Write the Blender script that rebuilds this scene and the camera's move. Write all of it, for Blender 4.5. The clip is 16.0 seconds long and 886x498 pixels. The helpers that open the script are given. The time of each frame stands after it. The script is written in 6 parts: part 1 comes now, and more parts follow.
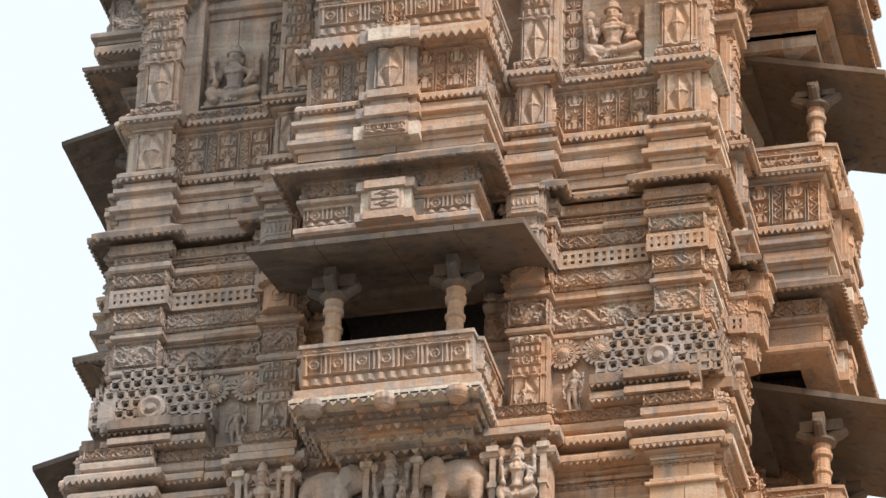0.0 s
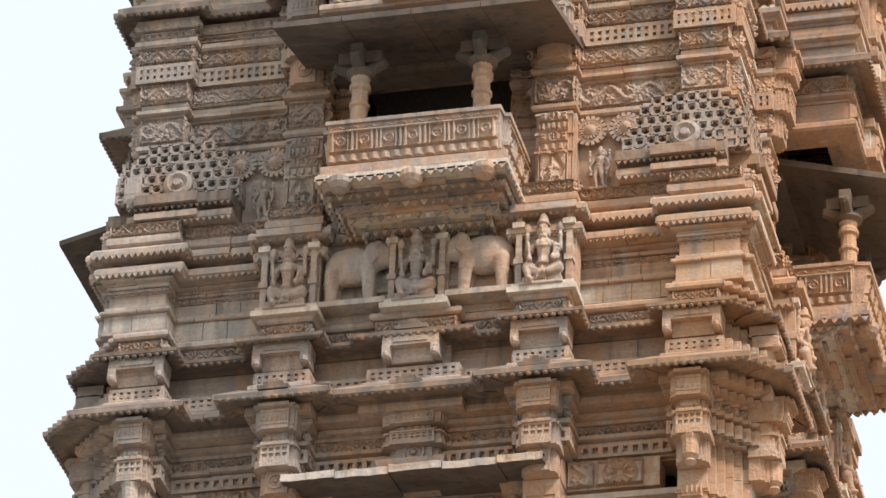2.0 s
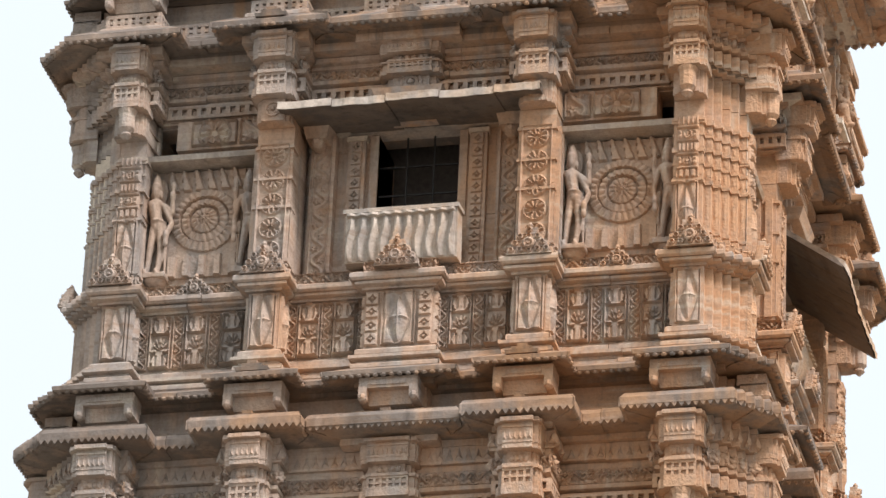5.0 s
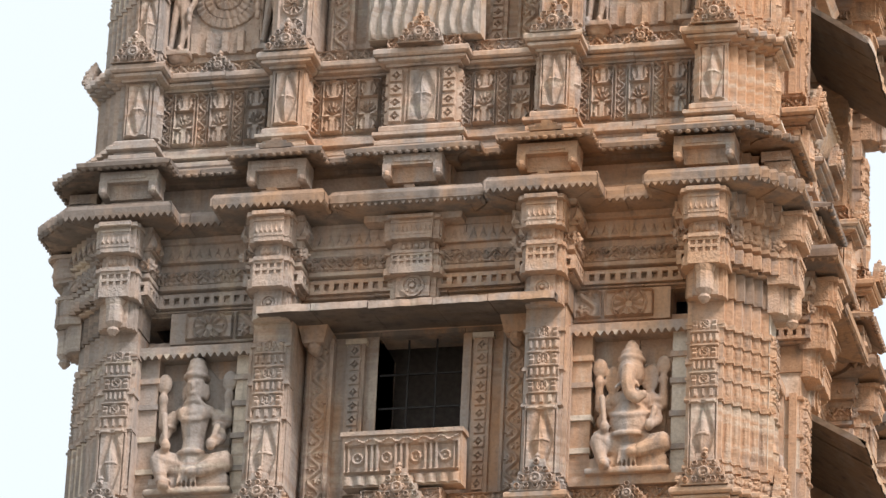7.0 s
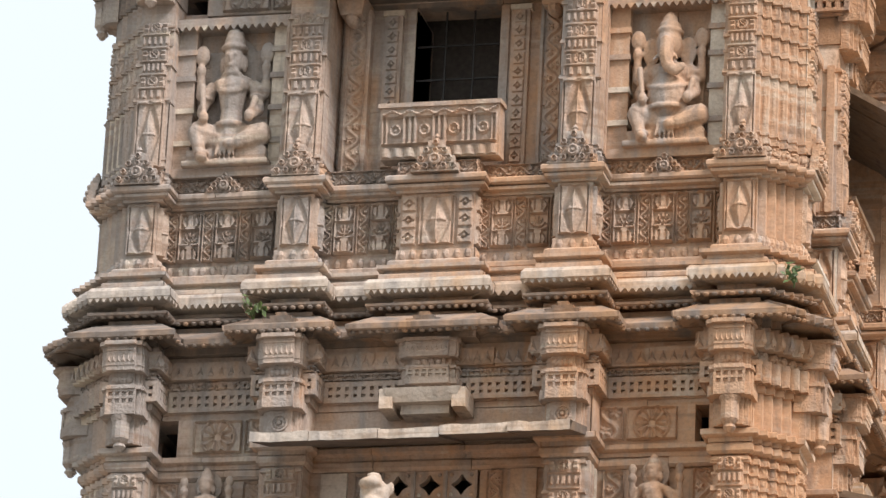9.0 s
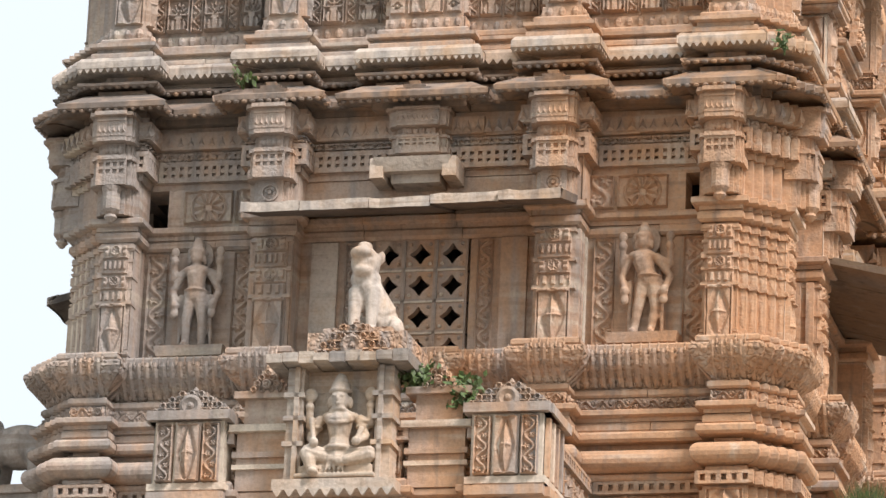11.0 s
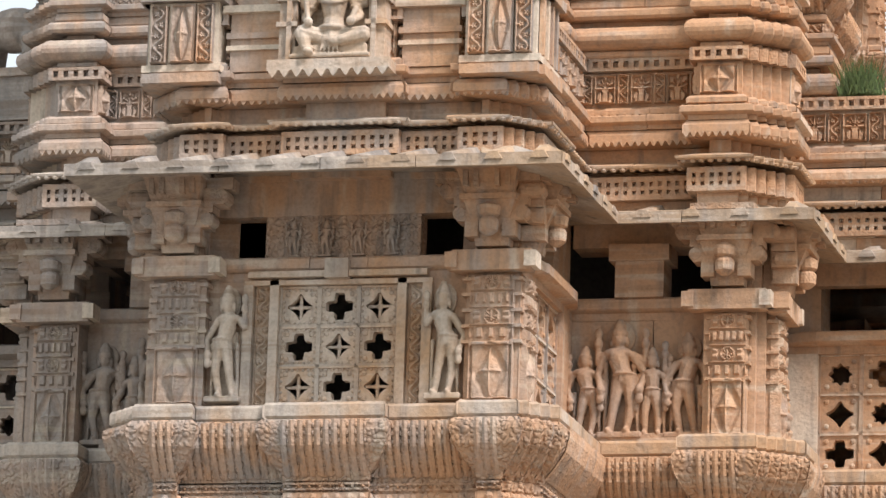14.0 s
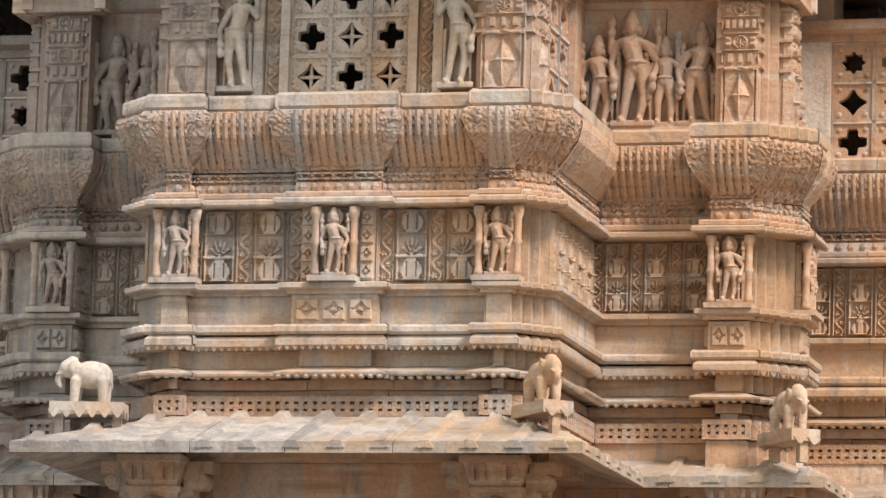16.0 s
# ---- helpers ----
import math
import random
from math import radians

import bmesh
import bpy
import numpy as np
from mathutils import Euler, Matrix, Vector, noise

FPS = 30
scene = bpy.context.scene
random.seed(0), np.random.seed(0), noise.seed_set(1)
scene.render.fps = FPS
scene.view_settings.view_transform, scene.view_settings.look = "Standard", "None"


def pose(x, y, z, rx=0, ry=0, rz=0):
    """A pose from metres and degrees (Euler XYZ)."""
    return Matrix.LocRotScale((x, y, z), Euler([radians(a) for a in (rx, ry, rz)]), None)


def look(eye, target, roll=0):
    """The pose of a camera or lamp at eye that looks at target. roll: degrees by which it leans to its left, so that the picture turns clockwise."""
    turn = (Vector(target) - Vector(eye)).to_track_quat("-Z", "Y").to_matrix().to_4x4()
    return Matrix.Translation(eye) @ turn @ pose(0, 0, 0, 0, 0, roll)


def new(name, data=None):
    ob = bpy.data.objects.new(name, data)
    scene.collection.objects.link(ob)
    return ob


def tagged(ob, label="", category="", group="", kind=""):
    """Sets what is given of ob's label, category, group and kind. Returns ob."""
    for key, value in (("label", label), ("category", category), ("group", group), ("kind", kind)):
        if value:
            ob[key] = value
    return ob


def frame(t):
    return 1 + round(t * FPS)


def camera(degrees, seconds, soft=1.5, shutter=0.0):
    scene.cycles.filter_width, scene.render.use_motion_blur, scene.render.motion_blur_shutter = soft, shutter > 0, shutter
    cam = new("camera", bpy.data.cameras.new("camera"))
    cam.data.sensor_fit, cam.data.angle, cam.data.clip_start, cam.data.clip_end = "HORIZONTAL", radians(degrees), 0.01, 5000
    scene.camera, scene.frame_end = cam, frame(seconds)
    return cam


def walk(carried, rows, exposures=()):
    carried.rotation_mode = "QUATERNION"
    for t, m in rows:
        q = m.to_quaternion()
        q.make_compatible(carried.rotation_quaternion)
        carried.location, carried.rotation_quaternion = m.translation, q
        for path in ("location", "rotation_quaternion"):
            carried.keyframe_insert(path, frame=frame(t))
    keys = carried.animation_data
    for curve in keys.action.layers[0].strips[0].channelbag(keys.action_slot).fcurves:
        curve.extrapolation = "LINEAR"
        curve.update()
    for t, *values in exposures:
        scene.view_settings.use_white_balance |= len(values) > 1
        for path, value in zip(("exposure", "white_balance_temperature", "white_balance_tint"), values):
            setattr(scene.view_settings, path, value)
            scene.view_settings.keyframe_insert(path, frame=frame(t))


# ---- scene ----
# The camera stands still on the ground before the tower and tilts down.
cam = camera(10.54, 16.0, soft=1.5)
EYE = (10.32, -42.0, 1.6)
TURNS = [
    (0.0, 14.3406, 34.1650, -2.0305),
    (0.5, 14.4299, 33.4616, -2.1145),
    (1.0, 14.5154, 33.0145, -2.1446),
    (1.5, 14.6068, 32.1545, -2.2004),
    (2.0, 14.5981, 31.4871, -2.2874),
    (2.5, 14.5141, 30.8382, -2.2118),
    (3.0, 14.3850, 30.0921, -2.2447),
    (3.5, 14.5625, 29.0471, -2.5147),
    (4.0, 14.5706, 28.2221, -2.7561),
    (4.2, 14.5027, 27.9883, -2.7446),
    (6.3, 14.2717, 25.4687, -2.5989),
    (6.5, 14.3604, 25.1917, -2.6777),
    (7.0, 14.5237, 24.4008, -2.7252),
    (7.5, 14.5593, 23.3023, -2.7013),
    (8.0, 14.6664, 22.3462, -2.7321),
    (8.5, 14.8600, 21.2596, -2.8860),
    (9.0, 14.8039, 20.4699, -2.9101),
    (9.2, 14.7001, 20.1877, -2.8502),
    (11.3, 14.5383, 17.1939, -2.5012),
    (11.5, 14.7238, 16.8119, -2.4213),
    (12.0, 14.7193, 15.9685, -2.2195),
    (12.5, 14.3721, 15.2232, -1.9028),
    (13.0, 14.2986, 14.4153, -1.7067),
    (13.5, 14.3778, 13.3306, -1.8441),
    (14.0, 14.2806, 12.7093, -1.9038),
    (14.5, 14.2349, 11.9689, -1.8594),
    (15.0, 14.3672, 11.1041, -1.7875),
    (15.5, 14.2321, 10.0516, -1.8313),
    (16.0, 14.3176, 9.0007, -1.7625),
]


def aim(yaw, pitch, roll):
    return pose(*EYE, 0, 0, yaw) @ pose(0, 0, 0, pitch) @ pose(0, 0, 0, 0, roll) @ pose(0, 0, 0, 90)


walk(cam, [(t, aim(*a)) for t, *a in TURNS])

# ---- light: hazy sun from the right of the tower's front, bright white sky ----
SUN_EL, SUN_AZ = radians(48), radians(56)  # azimuth from -y (the front) towards +x
world = bpy.data.worlds.new("hazy_sky")
scene.world = world
world.use_nodes = True
wn, wl = world.node_tree.nodes, world.node_tree.links
sky = wn.new("ShaderNodeTexSky")
sky.sky_type = "NISHITA"
sky.sun_disc = False
sky.sun_elevation = SUN_EL
sky.sun_rotation = math.pi - SUN_AZ
sky.air_density, sky.dust_density, sky.ozone_density = 1.0, 7.0, 1.0
haze = wn.new("ShaderNodeMix")
haze.data_type = "RGBA"
haze.inputs[0].default_value = 0.88  # share of white haze over the clear sky
haze.inputs[7].default_value = (7.7, 8.35, 8.75, 1)
wl.new(sky.outputs[0], haze.inputs[6])
wl.new(haze.outputs[2], wn["Background"].inputs[0])
wn["Background"].inputs[1].default_value = 0.132
sun = new("sun", bpy.data.lights.new("sun", "SUN"))
sun.data.energy, sun.data.angle, sun.data.color = 4.65, radians(16), (1.0, 0.912, 0.90)
sun_from = Vector((math.sin(SUN_AZ) * math.cos(SUN_EL), -math.cos(SUN_AZ) * math.cos(SUN_EL), math.sin(SUN_EL)))
sun.matrix_world = look(sun_from * 60, (0, 0, 0))


# ---- materials ----
def nodes_of(name):
    m = bpy.data.materials.new(name)
    m.use_nodes = True
    return m, m.node_tree.nodes, m.node_tree.links


def stone(name, buff, stain, grey, carve=0.0, carve_scale=16.0, grey_at=0.44, stain_at=0.55, island=0.35, rough=0.9, pale=0.0):
    """Weathered sandstone: ochre stains, grey crust, vertical streaks, per-stone tint, grain and, where carved, deep
    small relief with shade in its colour.
    """
    m, n, l = nodes_of(name)
    b = n["Principled BSDF"]
    b.inputs["Roughness"].default_value = rough
    b.inputs["Specular IOR Level"].default_value = 0.25
    geo = n.new("ShaderNodeNewGeometry")

    def noise_at(scale, detail, stretch=(1, 1, 1), rough_=0.55):
        mp = n.new("ShaderNodeMapping")
        mp.inputs["Scale"].default_value = stretch
        l.new(geo.outputs["Position"], mp.inputs["Vector"])
        t = n.new("ShaderNodeTexNoise")
        t.inputs["Scale"].default_value, t.inputs["Detail"].default_value, t.inputs["Roughness"].default_value = scale, detail, rough_
        l.new(mp.outputs[0], t.inputs["Vector"])
        return t.outputs[0]

    def ramp(src, a, c):
        r = n.new("ShaderNodeMapRange")
        r.interpolation_type = "SMOOTHSTEP"
        r.inputs["From Min"].default_value, r.inputs["From Max"].default_value = a, c
        l.new(src, r.inputs["Value"])
        return r.outputs[0]

    def mix(f, a, c, mode="MIX"):
        x = n.new("ShaderNodeMix")
        x.data_type, x.blend_type = "RGBA", mode
        for k, v in ((0, f), (6, a), (7, c)):
            if isinstance(v, (tuple, list)):
                x.inputs[k].default_value = (*v, 1)
            elif isinstance(v, (int, float)):
                x.inputs[k].default_value = v
            else:
                l.new(v, x.inputs[k])
        return x.outputs[2]

    def calc(op, a, c):
        x = n.new("ShaderNodeMath")
        x.operation = op
        for k, v in ((0, a), (1, c)):
            if isinstance(v, (int, float)):
                x.inputs[k].default_value = v
            else:
                l.new(v, x.inputs[k])
        return x.outputs[0]

    chalk = tuple(min(x * 1.4, y) for x, y in zip(buff, (0.60, 0.53, 0.45)))
    big = noise_at(0.55, 4)
    # stain colour grows towards +x, grey towards -x
    xyz = n.new("ShaderNodeSeparateXYZ")
    l.new(geo.outputs["Position"], xyz.inputs[0])
    lean = n.new("ShaderNodeMapRange")
    for k, v in (("From Min", -3.5), ("From Max", 4.0), ("To Min", -0.20), ("To Max", 0.26)):
        lean.inputs[k].default_value = v
    l.new(xyz.outputs[0], lean.inputs["Value"])
    low = n.new("ShaderNodeMapRange")  # the lower storeys are rustier
    for k, v in (("From Min", 8.0), ("From Max", 19.0), ("To Min", 0.05), ("To Max", -0.01)):
        low.inputs[k].default_value = v
    l.new(xyz.outputs[2], low.inputs["Value"])
    lean = calc("ADD", lean.outputs[0], low.outputs[0])
    mid = noise_at(2.6, 5)
    streak = noise_at(1.6, 4, (3.2, 3.2, 0.35))
    fine = noise_at(34, 5)
    rnd = geo.outputs["Random Per Island"]
    wob = calc("MULTIPLY", calc("SUBTRACT", rnd, 0.5), island)
    c = mix(ramp(calc("ADD", calc("ADD", mid, calc("MULTIPLY", big, 0.5)), calc("ADD", wob, lean)), stain_at + 0.05, stain_at + 0.42), buff, stain)
    c = mix(ramp(calc("ADD", calc("ADD", streak, calc("MULTIPLY", big, 0.35)), calc("SUBTRACT", calc("MULTIPLY", wob, -0.8), calc("MULTIPLY", lean, 0.45))), grey_at + 0.12, grey_at + 0.42), c, grey)
    if pale:
        c = mix(ramp(calc("ADD", rnd, calc("MULTIPLY", mid, 0.12)), 0.97 - pale, 1.02 - pale), c, (0.56, 0.49, 0.40))
    zone = noise_at(0.8, 3, (1, 1, 0.7))
    c = mix(calc("MULTIPLY", ramp(calc("ADD", zone, calc("MULTIPLY", lean, 0.5)), 0.52, 0.7), 0.55), c, tuple(x * y for x, y in zip(stain, (1.08, 0.96, 0.8))))
    c = mix(calc("MULTIPLY", ramp(noise_at(5.5, 5, (1.5, 1.5, 0.22)), 0.54, 0.72), 0.55), c, tuple(x * 0.42 for x in grey))
    c = mix(calc("MULTIPLY", ramp(noise_at(4.2, 6, (1.3, 1.3, 0.3)), 0.57, 0.72), 0.5), c, chalk)
    # slanting veins of the bedding, in some stones only
    bed = n.new("ShaderNodeMapping")
    bed.inputs["Rotation"].default_value = (radians(16), radians(22), 0)
    bed.inputs["Scale"].default_value = (0.7, 0.7, 13)
    l.new(geo.outputs["Position"], bed.inputs["Vector"])
    vein = n.new("ShaderNodeTexNoise")
    vein.inputs["Scale"].default_value, vein.inputs["Detail"].default_value = 1.0, 6
    l.new(bed.outputs[0], vein.inputs["Vector"])
    some = ramp(noise_at(0.9, 2), 0.42, 0.62)
    c = mix(calc("MULTIPLY", some, calc("MULTIPLY", ramp(vein.outputs[0], 0.52, 0.66), 0.5)), c, chalk)
    c = mix(calc("MULTIPLY", some, calc("MULTIPLY", ramp(vein.outputs[0], 0.47, 0.36), 0.45)), c, tuple(x * 0.5 for x in stain))
    c = mix(calc("MULTIPLY", ramp(noise_at(13, 5), 0.5, 0.72), 0.3), c, tuple(x * 0.5 for x in buff))
    c = mix(calc("MULTIPLY", ramp(fine, 0.4, 0.75), 0.25), c, (0.16, 0.11, 0.07))
    hv = n.new("ShaderNodeHueSaturation")
    l.new(calc("ADD", 1 - island * 0.42, calc("MULTIPLY", rnd, island * 0.84)), hv.inputs["Value"])
    l.new(c, hv.inputs["Color"])
    c = hv.outputs[0]
    h = calc("ADD", calc("MULTIPLY", fine, 0.006), calc("MULTIPLY", noise_at(9, 4), 0.018))
    if carve:
        v = n.new("ShaderNodeTexVoronoi")
        v.feature, v.distance = "SMOOTH_F1", "EUCLIDEAN"
        v.inputs["Scale"].default_value = carve_scale
        v.inputs["Smoothness"].default_value = 0.35
        wp = n.new("ShaderNodeVectorMath")
        wp.operation = "ADD"
        l.new(geo.outputs["Position"], wp.inputs[0])
        nz = n.new("ShaderNodeTexNoise")
        nz.inputs["Scale"].default_value = 7
        l.new(geo.outputs["Position"], nz.inputs["Vector"])
        sc = n.new("ShaderNodeVectorMath")
        sc.operation = "SCALE"
        sc.inputs["Scale"].default_value = 0.09
        l.new(nz.outputs[1], sc.inputs[0])
        l.new(sc.outputs[0], wp.inputs[1])
        l.new(wp.outputs[0], v.inputs["Vector"])
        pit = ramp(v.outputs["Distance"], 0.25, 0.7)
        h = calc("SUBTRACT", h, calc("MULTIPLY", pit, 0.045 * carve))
        # pits coloured darker as well: shade of the recesses painted in
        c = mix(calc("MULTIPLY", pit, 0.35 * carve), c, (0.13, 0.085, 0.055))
    bump = n.new("ShaderNodeBump")
    bump.inputs["Strength"].default_value = 0.9
    bump.inputs["Distance"].default_value = 1.0
    l.new(h, bump.inputs["Height"])
    l.new(bump.outputs[0], b.inputs["Normal"])
    l.new(c, b.inputs["Base Color"])
    return m


BUFF, STAIN, GREY = (0.485, 0.380, 0.308), (0.50, 0.316, 0.198), (0.345, 0.310, 0.282)
SAND = stone("sandstone", BUFF, STAIN, GREY, 0.0, pale=0.05)
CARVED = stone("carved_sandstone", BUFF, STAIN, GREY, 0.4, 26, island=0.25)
RELIEF = stone("relief_sandstone", (0.485, 0.374, 0.295), STAIN, GREY, 0.05, 40, stain_at=0.62, island=0.1)
PALE = stone("pale_stone", (0.56, 0.49, 0.415), (0.485, 0.33, 0.21), (0.36, 0.33, 0.30), 0.0, stain_at=0.62, island=0.2)
SLATE = stone("grey_eave_stone", (0.43, 0.385, 0.335), (0.38, 0.28, 0.19), (0.27, 0.25, 0.23), 0.0, grey_at=0.42, stain_at=0.7)

GREYSTONE = stone("grey_weathered_stone", (0.40, 0.35, 0.31), (0.38, 0.27, 0.19), (0.29, 0.27, 0.25), 0.0, 22, island=0.3)
# dark roof stone, darkened further: shade under hoods and roofs is in its colour
SHADED_ROOF = stone("shaded_roof_stone", (0.16, 0.135, 0.115), (0.18, 0.13, 0.09), (0.105, 0.095, 0.088), 0.0, stain_at=0.66)
# weathered cornices; on the lintel courses it holds the hoods' shade
WEATHER_SHADE = stone("weathered_shaded_stone", (0.33, 0.255, 0.2), (0.36, 0.225, 0.135), (0.19, 0.165, 0.145), 0.0, grey_at=0.36, island=0.3)
ORN = stone("ornament_sandstone", BUFF, STAIN, GREY, 0.06, 44, island=0.12)
FIGURE = stone("statue_sandstone", (0.475, 0.366, 0.288), STAIN, GREY, 0.03, 40, stain_at=0.62, island=0.05)
FIGURE_PALE = stone("statue_pale_stone", (0.58, 0.51, 0.43), (0.46, 0.34, 0.23), (0.36, 0.33, 0.30), 0.0, 42, stain_at=0.62, island=0.05)


def plain(name, col, rough=0.8, metal=0.0, var=0.25, scale=20):
    m, n, l = nodes_of(name)
    b = n["Principled BSDF"]
    b.inputs["Roughness"].default_value, b.inputs["Metallic"].default_value = rough, metal
    t = n.new("ShaderNodeTexNoise")
    t.inputs["Scale"].default_value, t.inputs["Detail"].default_value = scale, 5
    g = n.new("ShaderNodeNewGeometry")
    l.new(g.outputs["Position"], t.inputs["Vector"])
    r = n.new("ShaderNodeValToRGB")
    r.color_ramp.elements[0].position, r.color_ramp.elements[1].position = 0.3, 0.7
    r.color_ramp.elements[0].color = (*[x * (1 - var) for x in col], 1)
    r.color_ramp.elements[1].color = (*[min(1, x * (1 + var)) for x in col], 1)
    l.new(t.outputs[0], r.inputs[0])
    l.new(r.outputs[0], b.inputs["Base Color"])
    return m


IRON = plain("dark_iron", (0.035, 0.032, 0.03), 0.6, 0.6)
# darkness inside the openings, held in the colour
INTERIOR_SHADE = plain("interior_shade", (0.13, 0.115, 0.105), 0.95)
LEAF = plain("leaf_green", (0.07, 0.11, 0.03), 0.6, 0, 0.6, 30)
EARTH = plain("dry_earth", (0.22, 0.188, 0.152), 0.95, 0, 0.35, 0.8)


# ---- mesh building ----
class Mesh:
    """Collects vertices and faces of one mesh."""

    def __init__(self):
        self.v, self.f = [], []

    def add(self, vs, fs):
        o = len(self.v)
        self.v.extend(tuple(p) for p in vs)
        self.f.extend(tuple(i + o for i in q) for q in fs)
        return self

    def box(self, x0, x1, y0, y1, z0, z1, top=0.0, m=None):
        """A box; top: metres by which its upper face is larger on each side."""
        t = top
        vs = [Vector(p) for p in ((x0, y0, z0), (x1, y0, z0), (x1, y1, z0), (x0, y1, z0), (x0 - t, y0 - t, z1), (x1 + t, y0 - t, z1), (x1 + t, y1 + t, z1), (x0 - t, y1 + t, z1))]
        if m is not None:
            vs = [m @ p for p in vs]
        return self.add(vs, ((0, 3, 2, 1), (4, 5, 6, 7), (0, 1, 5, 4), (1, 2, 6, 5), (2, 3, 7, 6), (3, 0, 4, 7)))

    def lathe(self, profile, seg=16, m=None, turn=0.0):
        """A turned body round z from (radius, z) pairs."""
        vs, fs = [], []
        for r, z in profile:
            for i in range(seg):
                a = 2 * math.pi * (i + turn) / seg
                vs.append(Vector((r * math.cos(a), r * math.sin(a), z)))
        for j in range(len(profile) - 1):
            for i in range(seg):
                k = (i + 1) % seg
                fs.append((j * seg + i, j * seg + k, (j + 1) * seg + k, (j + 1) * seg + i))
        fs.append(tuple(range(seg))[::-1])
        fs.append(tuple((len(profile) - 1) * seg + i for i in range(seg)))
        if m is not None:
            vs = [m @ p for p in vs]
        return self.add(vs, fs)

    def ball(self, c, r, seg=10, rings=6):
        """An ellipsoid with centre c and radii r (number or triple), or along a matrix."""
        rx, ry, rz = (r, r, r) if isinstance(r, (int, float)) else r
        prof = [(max(1e-4, math.sin(math.pi * j / rings)), -math.cos(math.pi * j / rings)) for j in range(rings + 1)]
        return self.lathe(prof, seg, Matrix.Translation(c) @ Matrix.Diagonal((rx, ry, rz, 1)))

    def limb(self, a, b, ra, rb, seg=8):
        """A tapered round limb from a to b."""
        a, b = Vector(a), Vector(b)
        d = b - a
        m = Matrix.Translation(a) @ d.to_track_quat("Z", "Y").to_matrix().to_4x4()
        n = d.length
        return self.lathe([(ra * 0.6, -ra * 0.5), (ra, 0), ((ra + rb) / 2, n / 2), (rb, n), (rb * 0.6, n + rb * 0.5)], seg, m)

    def field(self, w, h, fn, step=0.016, depth=0.05, m=None, deepen=1.6):
        """A relief in the xz plane, w by h, centred on x, from z 0 up, facing -y; fn(u, v, x, z) gives metres of relief."""
        nx, nz = max(4, int(w / step)), max(4, int(h / step))
        xs, zs = np.linspace(-w / 2, w / 2, nx + 1), np.linspace(0, h, nz + 1)
        X, Z = np.meshgrid(xs, zs)
        H = fn(X / (w / 2), Z / h, X, Z) * deepen
        H[0, :], H[-1, :], H[:, 0], H[:, -1] = -depth, -depth, -depth, -depth
        vs = [Vector((float(a), -float(c), float(b))) for a, b, c in zip(X.ravel(), Z.ravel(), H.ravel())]
        if m is not None:
            vs = [m @ p for p in vs]
        k = nx + 1
        return self.add(vs, [(j * k + i, j * k + i + 1, (j + 1) * k + i + 1, (j + 1) * k + i) for j in range(nz) for i in range(nx)])

    def data(self, name, mat, smooth=False):
        me = bpy.data.meshes.new(name)
        me.from_pydata(self.v, [], self.f)
        me.materials.append(mat)
        if smooth:
            me.polygons.foreach_set("use_smooth", [True] * len(me.polygons))
        me.update()
        return me


# ---- reliefs: metres of height over the ground of a panel, for u in -1..1 across and v in 0..1 up ----
def border(u, v, x, z, w, h, b=0.022, up=0.02):
    e = np.minimum(w / 2 - np.abs(x), np.minimum(z, h - z))
    return np.where(e < b, up, 0.0)


def vine(w, h):
    """A winding stem with a leaf curled into each bend, cut deep with crisp edges."""
    def fn(u, v, x, z):
        p = w * 1.35
        s = np.sin(2 * np.pi * z / p)
        crisp = lambda d, t: 1 / (1 + np.exp((np.abs(d) - t) / 0.035))
        stem = crisp((u * 0.86 - 0.46 * s) / np.sqrt(1 + 1.6 * np.cos(2 * np.pi * z / p) ** 2), 0.13)
        q = (z / (p / 2)) % 1.0 - 0.5
        side = np.where(np.floor(z / (p / 2)) % 2 == 0, -1.0, 1.0)
        du, dz = u * 0.86 - side * 0.3, q * p / w
        r, ang = np.hypot(du, dz), np.arctan2(dz, du * side)
        leaf = crisp(r - 0.05, 0.25 + 0.1 * np.cos(ang * 5)) - 0.6 * crisp(r, 0.07)
        return 0.022 * np.clip(np.maximum(stem, leaf * 0.9), 0, 1) + border(u, v, x, z, w, h, 0.012, 0.026) - 0.008
    return fn


def fused(mesh, name, mat, voxel):
    """The pieces of a mesh grown together into one skin, like carved stone."""
    ob = new("blank", mesh.data(name, mat))
    r = ob.modifiers.new("fuse", "REMESH")
    r.mode, r.voxel_size, r.use_smooth_shade = "VOXEL", voxel, True
    s = ob.modifiers.new("soften", "SMOOTH")
    s.factor, s.iterations = 0.5, 1
    bpy.context.view_layer.update()
    me = bpy.data.meshes.new_from_object(ob.evaluated_get(bpy.context.evaluated_depsgraph_get()))
    me.name = name
    if not me.materials:
        me.materials.append(mat)
    bpy.data.objects.remove(ob)
    return me


def part(name, data, parent, m=None, label="", kind=""):
    ob = new(name, data)
    ob.parent = parent
    if m is not None:
        ob.matrix_basis = m
    if label or kind:
        tagged(ob, label=label, kind=kind)
    return ob


QUARTERS = [pose(0, 0, 0, 0, 0, 90 * k) for k in range(4)]


def round_tower(name, data, parent, m=None, label="", kind="", faces=(0, 1, 2, 3)):
    """The same part on each of the tower's four faces."""
    return [part(name, data, parent, QUARTERS[k] @ (m if m is not None else Matrix()), label, kind) for k in faces]


# ---- the ground ----
g = Mesh().box(-600, 600, -600, 600, -0.5, 0)
tagged(new("ground", g.data("ground", EARTH)), "dry bare earth round the tower", "ground", kind="structure")

tower = tagged(new("tower"), "tall carved sandstone tower of many storeys, weathered ochre and grey", "tower")


